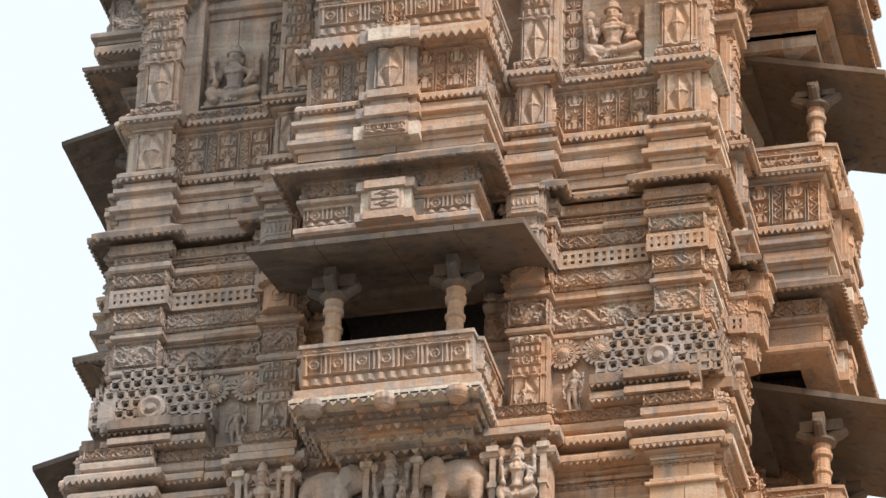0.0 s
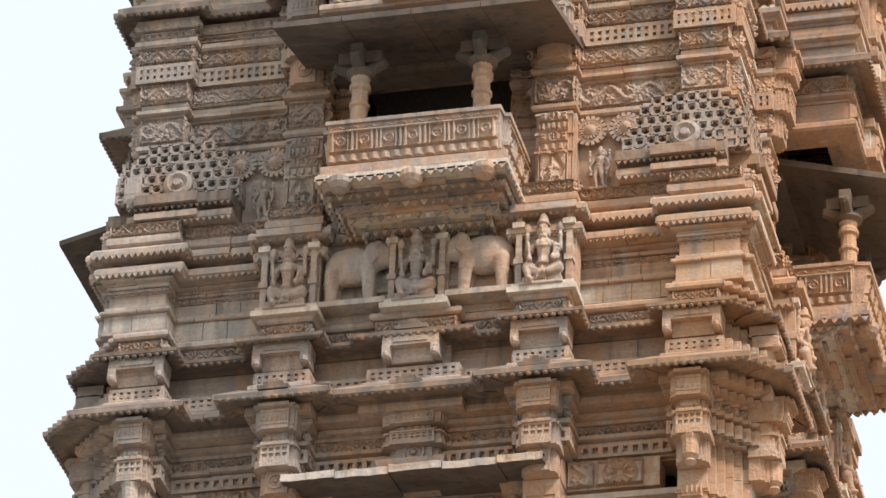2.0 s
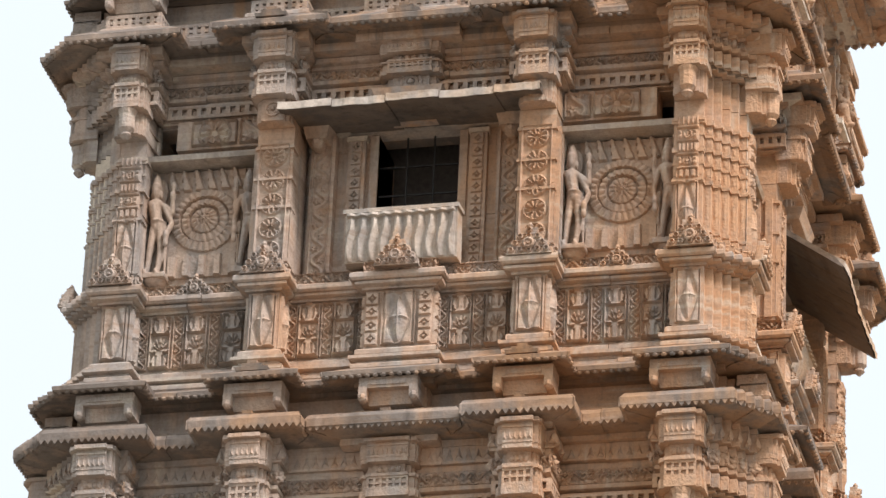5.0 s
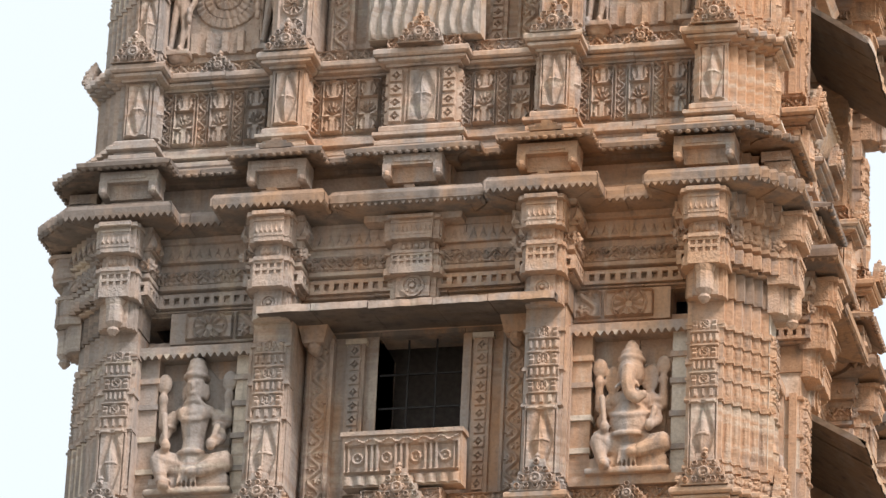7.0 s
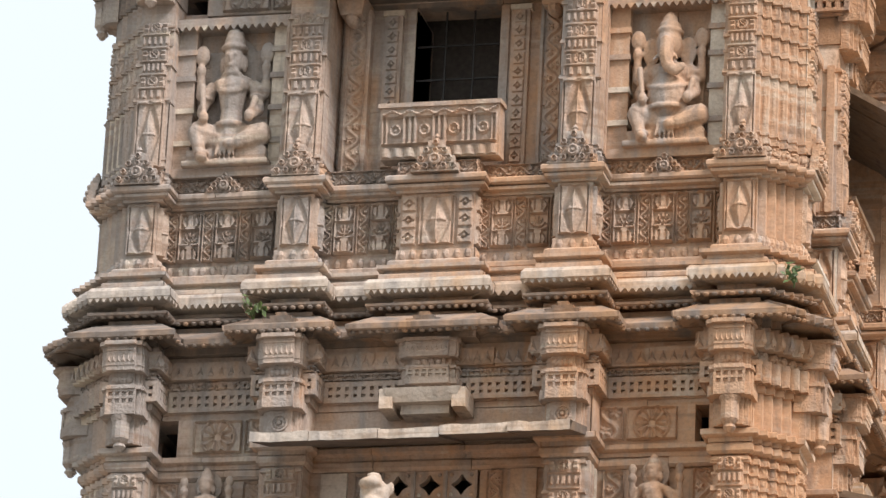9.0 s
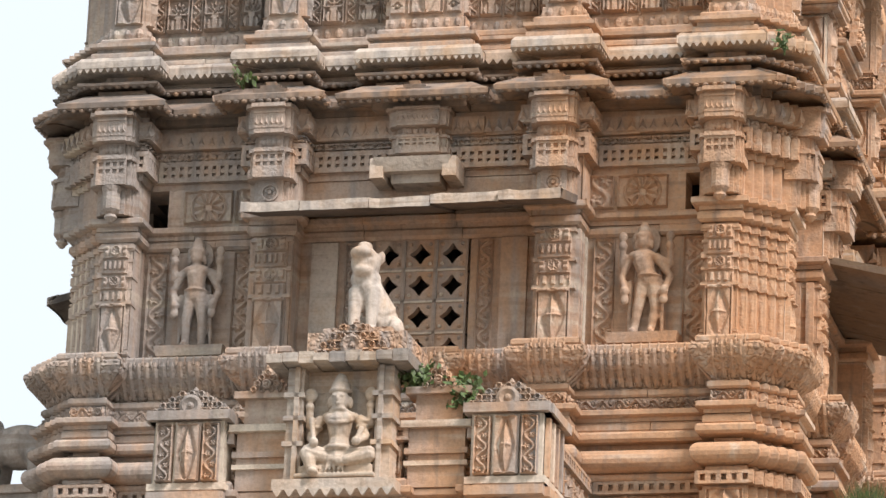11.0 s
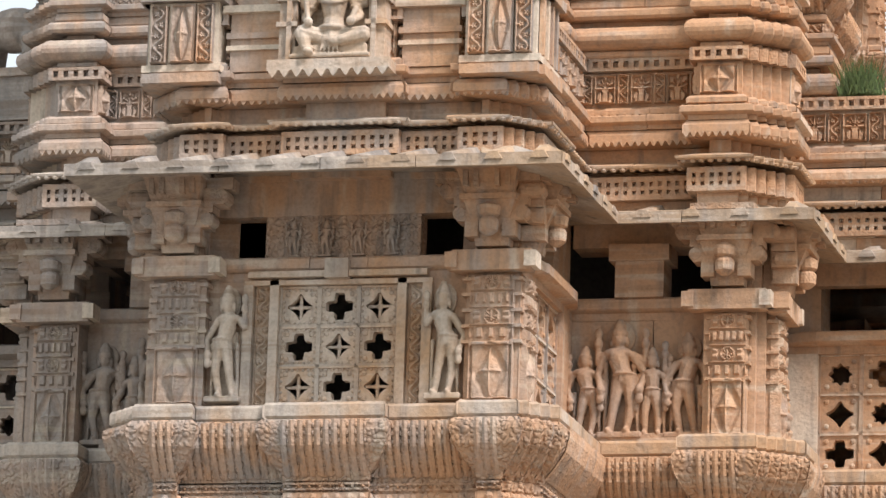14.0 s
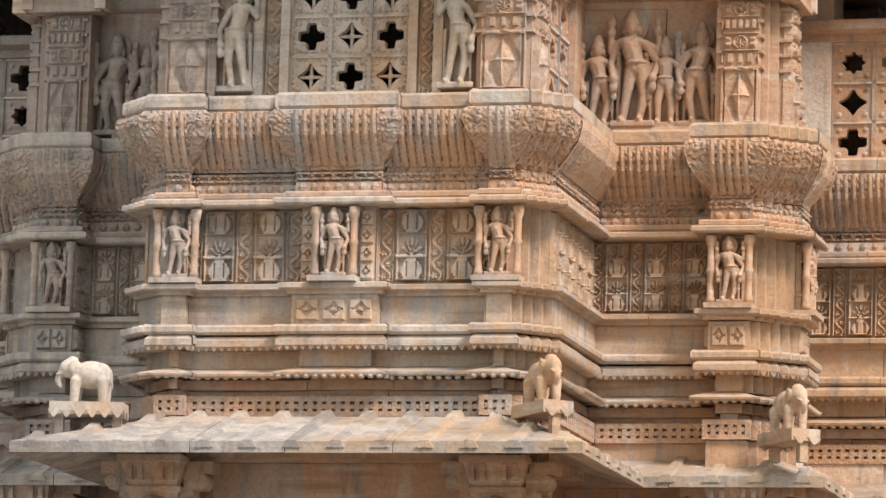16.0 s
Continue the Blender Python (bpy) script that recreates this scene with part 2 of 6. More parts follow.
# ---- plans: one face from its left corner to its right one, y negative is outwards ----
def mirrored(half):
    return [(-x, y) for x, y in reversed(half)] + list(half)


CORNER = 0.075  # how far the corner piers stand out
STEP, STEPS = 0.07, 5  # the little steps into which every corner is broken


def corner(a, steps=STEPS):
    """From the edge of a corner pier at (a - steps * STEP, -a) down its steps to the diagonal."""
    out, x, y = [], a - steps * STEP, -a
    out.append((x, y))
    while x < -y - 1e-6:
        y += STEP
        out.append((x, y))
        if x < -y - 1e-6:
            x += STEP
            out.append((x, y))
    return out




def plan_upper(a, pier=2.58, niche=0.26, pil=0.12, bay=0.14, mid=0.0, midw=0.36, hole=0.0, steps=STEPS):
    """Corner piers, niches, a pair of pilasters and the window bay; mid: how far the bay's middle stands out."""
    h = []
    if mid:
        h += [(midw, -a + bay - mid), (midw, -a + bay)]
    if hole:
        h += [(hole, -a + bay)]
    h += [(1.10, -a + bay), (1.10, -a - pil), (1.46, -a - pil), (1.46, -a + niche), (pier, -a + niche), (pier, -a - CORNER), *corner(a + CORNER, steps)]
    return mirrored(h)


def plan_porch(a, hw, yp, pier=0.62, niche=0.2, col=0.48, bay=0.12, mid=0.0, midw=0.36):
    """Corner piers, niches and a porch that stands far out from the middle."""
    h = []
    if mid:
        h += [(midw, yp + bay - mid), (midw, yp + bay)]
    h += [(hw - col, yp + bay), (hw - col, yp)]
    for k in range(4):
        h += [(hw + (k - 4) * STEP, yp + k * STEP), (hw + (k - 4) * STEP, yp + (k + 1) * STEP)]
    h += [(hw, yp + 4 * STEP), (hw, -a + niche), (a - pier, -a + niche), (a - pier, -a - CORNER), *corner(a + CORNER)]
    return mirrored(h)


def edges_of(plan):
    """(start, end, outward normal, mitre at start, mitre at end) for each edge."""
    norm = []
    for (x0, y0), (x1, y1) in zip(plan, plan[1:]):
        d = Vector((x1 - x0, y1 - y0)).normalized()
        norm.append(Vector((d.y, -d.x)))
    # the next face begins square to this one, in an inner or an outer corner
    first = Vector((-1, 0)) if norm[0].y < -0.5 else Vector((0, -1))
    last = Vector((1, 0)) if norm[-1].y < -0.5 else Vector((0, -1))
    out = []
    for i, n in enumerate(norm):
        before = norm[i - 1] if i else first
        after = norm[i + 1] if i + 1 < len(norm) else last
        out.append((Vector(plan[i]), Vector(plan[i + 1]), n, n + before, n + after))
    return out


def course(plan, profile, rng, stone_len=0.75, back=-0.3, jit=0.006, openings=(), each=None):
    """A moulded course round one face, laid of single stones; profile: (outset, z) from bottom to top."""
    me = Mesh()
    ring = [(back, profile[0][1])] + list(profile) + [(back, profile[-1][1])]
    run = []

    def close():
        """The short steps of a corner are cut from one stone."""
        if not run:
            return
        at = [(run[0][0], run[0][3])] + [(e[1], e[4]) for e in run]
        r, jz = len(ring), rng.gauss(0, jit * 0.5)
        vs = [(*(c + m * d), z + (jz if d > back else 0)) for c, m in at for d, z in ring]
        fs = [(i * r + a, (i + 1) * r + a, (i + 1) * r + (a + 1) % r, i * r + (a + 1) % r) for i in range(len(run)) for a in range(r)]
        fs += [tuple(range(r)), tuple(range((len(run) + 1) * r - 1, len(run) * r - 1, -1))]
        me.add(vs, fs)
        if each is not None:
            each.append(Mesh().add(vs, fs))
        run.clear()

    for p, q, n, ma, mb in edges_of(plan):
        length = (q - p).length
        c = (p + q) / 2
        if any(abs(abs(c.x) - ox) < 0.03 and abs(c.y - oy) < 0.2 for ox, oy in openings):
            continue
        if length < 0.09:
            run.append((p, q, n, ma, mb))
            continue
        close()
        k = max(1, round(length / (stone_len * rng.uniform(0.8, 1.25))))
        cuts = [0] + sorted(min(0.96, max(0.04, (i + rng.uniform(-0.22, 0.22)) / k)) for i in range(1, k)) + [1]
        for i in range(k):
            j = rng.gauss(0, jit)
            jz = rng.gauss(0, jit * 0.5)
            vs = []
            for s, m in ((cuts[i], ma if i == 0 else n), (cuts[i + 1], mb if i == k - 1 else n)):
                c = p.lerp(q, s)
                gap = 0.003 if 0 < s < 1 else 0
                along = (q - p).normalized() * (gap if s == cuts[i] else -gap)
                for d, z in ring:
                    w = c + m * d + n * (j if d > back else 0) + along
                    vs.append((w.x, w.y, z + (jz if d > back else 0)))
            r = len(ring)
            fs = [(a, a + r, (a + 1) % r + r, (a + 1) % r) for a in range(r)]
            fs += [tuple(range(r)), tuple(range(2 * r - 1, r - 1, -1))]
            me.add(vs, fs)
            if each is not None:
                each.append(Mesh().add(vs, fs))
    close()
    return me


def ring(plan, prof, back):
    """A plain band round one face in one piece."""
    pts = [plan[0], *plan[1:]]
    es = edges_of(plan)
    mit = [es[0][3]] + [e[4] for e in es]
    rows = [(back, prof[0][1])] + list(prof) + [(back, prof[-1][1])]
    r = len(rows)
    me = Mesh()
    vs = [(*(Vector(p) + m * d), z) for p, m in zip(pts, mit) for d, z in rows]
    fs = [(i * r + a, (i + 1) * r + a, (i + 1) * r + (a + 1) % r, i * r + (a + 1) % r) for i in range(len(pts) - 1) for a in range(r)]
    return me.add(vs, fs)


SKIP = []  # openings of the course that is being laid


def span(plan, d):
    """The edges of the plan moved out by d: start, unit way along, normal, length."""
    out = []
    for p, q, n, ma, mb in edges_of(plan):
        a, b = p + ma * d, q + mb * d
        c = (p + q) / 2
        if any(abs(abs(c.x) - ox) < 0.03 and abs(c.y - oy) < 0.2 for ox, oy in SKIP):
            continue
        if (b - a).dot(q - p) > 0:
            out.append((a, (b - a).normalized(), n, (b - a).length))
    return out


def teeth(me, plan, d, z, w=0.064, h=0.046, t=0.03):
    """A row of small pointed pendants under an edge."""
    for a, u, n, ln in span(plan, d):
        k = int(ln / w)
        for i in range(k):
            c = a + u * ((i + 0.5) * ln / k)
            hw = ln / k * 0.46
            pts = []
            for o in (0.0, -t):
                e = c + n * o
                pts += [(*(e - u * hw), z), (*(e + u * hw), z), (*(e + u * hw * 0.35), z - h * 0.75), (*e, z - h), (*(e - u * hw * 0.35), z - h * 0.75)]
            me.add(pts, [(4, 3, 2, 1, 0), (5, 6, 7, 8, 9), (0, 1, 6, 5), (1, 2, 7, 6), (2, 3, 8, 7), (3, 4, 9, 8), (4, 0, 5, 9)])
    return me


def lattice(me, plan, d, z0, z1, pitch=0.092, bar=0.046, t=0.045, rails=True, skip=0.0, rng=random):
    """A pierced band: uprights between two rails, standing before a hollow ground."""
    rail = min(0.05, (z1 - z0) * 0.26)
    for a, u, n, ln in span(plan, d):
        if ln < 0.05:
            continue
        k = max(1, int(ln / pitch))
        m = Matrix(((u.x, -n.x, 0, a.x), (u.y, -n.y, 0, a.y), (0, 0, 1, 0), (0, 0, 0, 1)))
        if rails:
            me.box(0.004, ln - 0.004, 0, t, z0 + 0.003, z0 + rail, 0, m)
            me.box(0.004, ln - 0.004, 0, t, z1 - rail, z1 - 0.003, 0, m)
        for i in range(k + 1):
            if rng.random() < skip:
                continue
            x = i * (ln - bar) / k
            me.box(x, x + bar, 0.002, t, z0 + rail, z1 - rail, 0, m)
    return me


def triangles(me, plan, d, z0, z1, pitch=0.09, t=0.03):
    """A row of upright pointed leaves."""
    for a, u, n, ln in span(plan, d):
        k = max(1, int(ln / pitch))
        for i in range(k):
            c = a + u * ((i + 0.5) * ln / k)
            hw = ln / k * 0.45
            me.add([(*(c - u * hw - n * t), z0), (*(c + u * hw - n * t), z0), (*(c - n * t), z1), (*(c), z0 + (z1 - z0) * 0.3)], [(0, 1, 3), (1, 2, 3), (2, 0, 3), (0, 2, 1)])
    return me


def beads(me, plan, d, z0, z1, pitch=0.1):
    """A row of rounded knobs."""
    for a, u, n, ln in span(plan, d):
        k = max(1, int(ln / pitch))
        for i in range(k):
            c = a + u * ((i + 0.5) * ln / k)
            me.ball((c.x, c.y, (z0 + z1) / 2), (pitch * 0.38, pitch * 0.38, (z1 - z0) * 0.48), 7, 4)
    return me


def knots(me, plan, d, z0, z1):
    """A band of carved knots: pointed squares and round bosses in turn between thin rails."""
    h = z1 - z0
    pitch = max(0.09, h * 0.8)
    for a, u, n, ln in span(plan, d):
        if ln < 0.13:
            continue
        m = Matrix(((u.x, -n.x, 0, a.x), (u.y, -n.y, 0, a.y), (0, 0, 1, 0), (0, 0, 0, 1)))
        me.box(0, ln, -0.018, 0.02, z0, z0 + 0.016, 0, m).box(0, ln, -0.018, 0.02, z1 - 0.016, z1, 0, m)
        k = max(1, round(ln / pitch))
        for i in range(k):
            c = a + u * ((i + 0.5) * ln / k)
            zc, r = (z0 + z1) / 2, min(h * 0.4, ln / k * 0.42)
            if i % 2:
                e = c + n * 0.045
                me.add([(*(c - u * r), zc), (*c, zc - r), (*(c + u * r), zc), (*c, zc + r), (*e, zc)], [(0, 1, 4), (1, 2, 4), (2, 3, 4), (3, 0, 4)])
                for s in (-1, 1):
                    for q in (-1, 1):
                        f = c + u * (s * r * 0.85)
                        me.ball((f.x, f.y, zc + q * r * 0.8), (0.016, 0.016, 0.018), 5, 4)
            else:
                me.ball((c.x, c.y, zc), (r * 0.45 if abs(n.y) > 0.5 else 0.04, r * 0.45 if abs(n.x) > 0.5 else 0.04, r * 0.5), 8, 5)
                for q in range(6):
                    t = math.pi * q / 3
                    f = c + u * (math.cos(t) * r * 0.8)
                    me.ball((f.x, f.y, zc + math.sin(t) * r * 0.8), (r * 0.24, r * 0.24, r * 0.24), 5, 4)
    return me


RNG = random.Random(7)
NAMES = {"flat": "wall_course", "slab": "ledge", "lip": "cornice", "cyma": "bell_moulding", "torus": "roll_moulding", "step": "moulding", "drip": "ledge", "lat": "pierced_band", "tri": "leaf_band", "bead": "beaded_band", "carve": "carved_band"}


def lay(plan, z0, z1, style, d, mat=None, faces=(0, 1, 2, 3), long=0.75, openings=()):
    """One course of the given style at outset d, with its ornament as a part of it."""
    h = z1 - z0
    mat = mat or (WEATHER_SHADE if style == "lip" else SAND)
    orn = Mesh()
    SKIP[:] = openings
    if style == "flat":
        prof = [(d, z0), (d, z1)]
    elif style == "slab":
        b = min(0.025, h * 0.25)
        prof = [(d - b, z0), (d, z0 + b), (d, z1 - b), (d - b, z1)]
    elif style == "drip":
        prof = [(d - 0.05, z0), (d, z0 + h * 0.15), (d, z0 + h * 0.6), (d - 0.03, z1 - h * 0.1), (d - 0.09, z1)]
        teeth(orn, plan, d - 0.004, z0 + h * 0.2)
    elif style == "lip":
        prof = [(d - 0.16, z0 + h * 0.3), (d - 0.02, z0), (d, z0 + 0.012), (d + 0.005, z0 + h * 0.3), (d - 0.07, z0 + h * 0.55), (d - 0.2, z1)]
        beads(orn, plan, d - 0.022, z0 - 0.02, z0 + 0.02, 0.075)
    elif style == "cyma":
        prof = [(d - 0.2, z0), (d - 0.185, z0 + h * 0.12), (d - 0.11, z0 + h * 0.3), (d - 0.035, z0 + h * 0.55), (d, z0 + h * 0.8), (d - 0.005, z0 + h * 0.92), (d - 0.04, z1)]
    elif style == "torus":
        prof = [(d - 0.1 + 0.1 * math.sin(math.pi * i / 8), z0 + h * (1 - math.cos(math.pi * i / 8)) / 2) for i in range(9)]
    elif style == "step":
        prof = [(d - 0.06, z0), (d - 0.06, z0 + h * 0.35), (d - 0.02, z0 + h * 0.42), (d, z0 + h * 0.5), (d, z1 - h * 0.1), (d - 0.02, z1)]
    elif style == "lat":
        prof = [(d - 0.05, z0), (d - 0.05, z1)]
        lattice(orn, plan, d, z0, z1, rng=RNG, pitch=0.078 if h > 0.15 else 0.092, bar=0.042 if h > 0.15 else 0.046)
        if h > 0.15:
            for a, u, n, ln in span(plan, d - 0.008):
                m = Matrix(((u.x, -n.x, 0, a.x), (u.y, -n.y, 0, a.y), (0, 0, 1, 0), (0, 0, 0, 1)))
                orn.box(0, ln, 0, 0.04, (z0 + z1) / 2 - 0.018, (z0 + z1) / 2 + 0.018, 0, m)
    elif style == "tri":
        prof = [(d - 0.02, z0), (d - 0.02, z1)]
        triangles(orn, plan, d + 0.012, z0 + h * 0.12, z1 - h * 0.1)
    elif style == "bead":
        prof = [(d - 0.04, z0), (d - 0.04, z1)]
        beads(orn, plan, d - 0.045, z0, z1)
    else:
        prof = [(d - 0.01, z0), (d, z0 + 0.015), (d, z1 - 0.015), (d - 0.01, z1)]
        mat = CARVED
        if h < 0.12:
            knots(orn, plan, d, z0 + 0.02, z1 - 0.02)
        else:
            # a scroll running along the band
            for a, u, n, ln in span(plan, d):
                if ln < 0.2:
                    continue
                m = Matrix(((u.x, -n.x, 0, a.x + n.x * 0.006), (u.y, -n.y, 0, a.y + n.y * 0.006), (0, 0, 1, (z0 + z1) / 2), (0, 0, 0, 1)))
                orn.field(h - 0.02, ln - 0.01, vine(h - 0.02, ln - 0.01), 0.0115, 0.03, m @ pose(0.005, 0, 0, 0, 90, 0))
    SKIP.clear()
    single = []
    whole = course(plan, prof, RNG, long, jit=0.012 if style in ("lip", "drip", "tri") else 0.006, openings=openings, each=single)
    name = NAMES[style]
    # the front face: a bed of mortar that carries single stones; the other faces: the same stones joined
    inner = [(min(d for d, z in prof) - 0.06, z0 + 0.004), (min(d for d, z in prof) - 0.06, z1 - 0.004)]
    bed = course(plan, inner, random.Random(1), 50, back=-0.28, jit=0, openings=openings) if openings else ring(plan, inner, -0.28)
    obs = []
    if 0 in faces:
        obs = round_tower(name, bed.data(name, mat), tower, faces=(0,))
        for one in single:
            part("stone", one.data("stone", mat), obs[0])
    obs += round_tower(name, whole.data(name, mat), tower, faces=[k for k in faces if k], kind="stuff")
    if orn.v:
        od = orn.data("ornament", ORN if mat is SAND else mat)
        for ob in obs:
            part("ornament", od, ob, kind="stuff")


def stack(plan, rows, **kw):
    for z0, z1, style, d, *rest in rows:
        lay(plan, z0, z1, style, d, *rest, **kw)


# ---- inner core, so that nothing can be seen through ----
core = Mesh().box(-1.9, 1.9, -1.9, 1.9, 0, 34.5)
# added block, coloured dark to stand in for unlit depth behind the openings
part("inner_core", core.data("inner_core", INTERIOR_SHADE), tower)

# ---- storey 1: wall under the lowest eave ----
P1 = plan_porch(3.38, 1.74, -5.05, bay=0.10)
P1M = plan_porch(3.38, 1.74, -5.05, bay=0.10, mid=0.09)
stack(P1, [(0, 0.6, "slab", 0.5), (0.6, 1.1, "flat", 0.35), (1.1, 1.5, "cyma", 0.35), (1.5, 4.0, "flat", -0.25), (4.0, 5.6, "flat", -0.55), (5.6, 5.95, "flat", -0.4)], long=1.1)
stack(P1, [(5.95, 6.29, "flat", 0.0), (6.29, 6.46, "lat", 0.03), (6.46, 6.52, "flat", -0.1), (6.52, 6.60, "flat", -0.06)])
stack(P1M, [
    (6.60, 6.70, "lip", 0.12, PALE), (6.70, 6.84, "flat", -0.06, PALE), (6.84, 6.95, "drip", 0.10, PALE), (6.95, 7.03, "slab", 0.12, PALE),
    (7.03, 7.28, "flat", 0.0, PALE), (7.28, 7.37, "step", 0.10, PALE), (7.37, 8.0, "flat", -0.05, PALE),
    (8.0, 8.06, "slab", 0.14, PALE), (8.06, 8.12, "slab", 0.08), (8.12, 8.2, "bead", 0.04), (8.2, 8.3, "carve", 0.0),
    (8.3, 8.78, "cyma", 0.2, CARVED), (8.78, 8.92, "slab", 0.16, PALE)])

# ---- storey 2: open porch with pillars and screens ----
P2 = mirrored([(1.10, -4.84), (1.10, -4.98), (1.56, -4.98), (1.56, -4.55), (1.56, -3.42), (1.56, -3.05), (2.75, -3.05), (2.75, -3.32), *corner(3.32, 3)])
stack(P2, [(8.92, 10.0, "flat", 0.0)], long=0.6, openings=((0, -4.84), (1.56, -3.98)))
stack(P2, [(10.0, 10.19, "step", 0.06)], long=0.9)
stack(P2, [(10.19, 10.85, "flat", -0.05)], openings=((0, -4.84), (1.56, -3.98), (2.155, -3.05)))
P3B = plan_porch(3.3, 1.58, -4.95, pier=0.62, col=0.5, bay=0.1, mid=0.1, midw=0.42)
stack(P3B, [(10.85, 11.02, "flat", 0.0), (11.02, 11.23, "lat", 0.08), (11.23, 11.27, "flat", -0.05), (11.27, 11.37, "lip", 0.16, PALE), (11.37, 11.5, "flat", -0.08),
            (11.5, 11.64, "drip", 0.12), (11.64, 11.76, "step", 0.14)])
P3C = plan_upper(3.3, pier=2.7, niche=0.12, mid=0.1)
stack(P3B, [(11.76, 11.85, "drip", 0.09), (11.85, 12.16, "flat", 0.02), (12.16, 12.28, "lat", 0.08)], long=0.7)
roof = Mesh().box(-1.5, 1.5, -4.9, -3.0, 12.26, 12.32)
round_tower("porch_roof", roof.data("porch_roof", SAND), tower)
stack(P3C, [(12.28, 12.34, "slab", 0.02), (12.34, 12.53, "torus", 0.14), (12.53, 12.6, "flat", -0.04), (12.6, 12.69, "slab", 0.1), (12.69, 12.79, "slab", 0.05), (12.79, 12.89, "step", 0.1),
            (12.89, 13.02, "carve", 0.0), (13.02, 13.09, "slab", 0.02), (13.09, 13.4, "cyma", 0.17, CARVED), (13.4, 13.47, "slab", 0.12)])

# ---- storeys 3 to 7 ----
P3 = plan_upper(3.16)
stack(plan_upper(3.16, hole=0.46), [(13.47, 14.56, "flat", 0.0)], long=0.6, openings=((0, -3.02),))
stack(P3, [(14.56, 14.66, "slab", 0.05), (14.66, 14.77, "step", 0.1)])
GAPS = ((2.04, -2.9),)
stack(P3, [(14.77, 15.12, "flat", 0.04)], openings=GAPS)
stack(P3, [(15.12, 15.18, "flat", 0.06), (15.18, 15.38, "lat", 0.12), (15.38, 15.48, "carve", 0.08), (15.48, 15.64, "tri", 0.16), (15.64, 15.70, "flat", 0.1)])
P4B = plan_upper(3.2, mid=0.16, pil=0.14, niche=0.18, bay=0.14)
stack(P4B, [(15.70, 15.89, "lip", 0.33), (15.89, 15.96, "flat", 0.05), (15.96, 16.07, "lip", 0.2), (16.07, 16.11, "flat", 0.0), (16.11, 16.25, "drip", 0.22, PALE), (16.25, 16.32, "slab", 0.12), (16.32, 16.4, "step", 0.14), (16.4, 16.47, "slab", 0.06),
            (16.47, 16.58, "bead", 0.04), (16.58, 17.12, "flat", -0.02), (17.12, 17.19, "step", 0.08), (17.19, 17.26, "slab", 0.11), (17.26, 17.42, "carve", 0.02)])
P4 = plan_upper(3.18)
DEEP = 0.40  # recess of the window bays
stack(plan_upper(3.18, bay=DEEP), [(17.42, 18.1, "flat", 0.0)], long=0.6)
stack(plan_upper(3.18, hole=0.4, bay=DEEP), [(18.1, 19.12, "flat", 0.0)], long=0.6, openings=((0, DEEP - 3.18),), faces=(0, 2))
stack(plan_upper(3.18, hole=0.98, bay=DEEP), [(18.1, 19.12, "flat", 0.0)], long=0.6, openings=((0, DEEP - 3.18),), faces=(1, 3))
# darker stone here paints in the shade below the hood
stack(plan_upper(3.18, bay=DEEP), [(19.12, 19.38, "flat", 0.02, WEATHER_SHADE)], openings=GAPS)
stack(P4, [(19.38, 19.42, "step", 0.06), (19.42, 19.56, "lat", 0.1), (19.56, 19.66, "step", 0.09), (19.66, 19.8, "carve", 0.1),
           (19.8, 19.87, "flat", 0.08), (19.87, 20.04, "tri", 0.14)])
P5B = plan_upper(3.2, mid=0.16, pil=0.14, niche=0.2, bay=0.14)
stack(P5B, [(20.04, 20.12, "flat", 0.1), (20.10, 20.27, "drip", 0.36, WEATHER_SHADE), (20.27, 20.36, "lip", 0.22), (20.36, 20.43, "flat", 0.0), (20.43, 20.66, "flat", -0.06), (20.66, 20.83, "lip", 0.28), (20.83, 20.9, "slab", 0.06), (20.9, 20.98, "step", 0.08), (20.98, 21.06, "slab", 0.03),
            (21.06, 21.68, "flat", -0.03), (21.68, 21.75, "step", 0.06), (21.75, 21.83, "slab", 0.1), (21.83, 21.98, "carve", 0.0)])
P5 = plan_upper(3.13)
stack(plan_upper(3.13, bay=DEEP), [(21.98, 22.66, "flat", 0.0)], long=0.6)
stack(plan_upper(3.13, hole=0.4, bay=DEEP), [(22.66, 23.45, "flat", 0.0)], long=0.6, openings=((0, DEEP - 3.13),), faces=(0, 2))
stack(plan_upper(3.13, hole=0.98, bay=DEEP), [(22.66, 23.45, "flat", 0.0)], long=0.6, openings=((0, DEEP - 3.13),), faces=(1, 3))
stack(plan_upper(3.13, hole=0.4, bay=DEEP), [(23.45, 23.6, "flat", 0.0)], openings=(*GAPS, (0, DEEP - 3.13)), faces=(0, 2))
stack(plan_upper(3.13, bay=DEEP), [(23.45, 23.6, "flat", 0.0)], openings=GAPS, faces=(1, 3))
# hood shade put into this course by its darker stone
stack(plan_upper(3.13, bay=DEEP), [(23.6, 23.76, "flat", 0.0, WEATHER_SHADE)], openings=GAPS)
stack(P5, [(23.76, 23.8, "step", 0.05), (23.8, 23.95, "lat", 0.1), (23.95, 24.05, "step", 0.1), (24.05, 24.17, "carve", 0.06), (24.17, 24.28, "step", 0.13)])
P6B = plan_upper(3.22, mid=0.14, pil=0.14, niche=0.2, bay=0.12)
stack(P6B, [(24.28, 24.36, "flat", 0.15), (24.34, 24.55, "lip", 0.4), (24.55, 24.62, "slab", 0.14), (24.62, 24.78, "lat", 0.1), (24.78, 24.84, "flat", 0.0), (24.84, 25.05, "flat", -0.02), (25.05, 25.2, "lip", 0.26), (25.2, 25.34, "carve", 0.05), (25.34, 25.42, "slab", 0.1)])
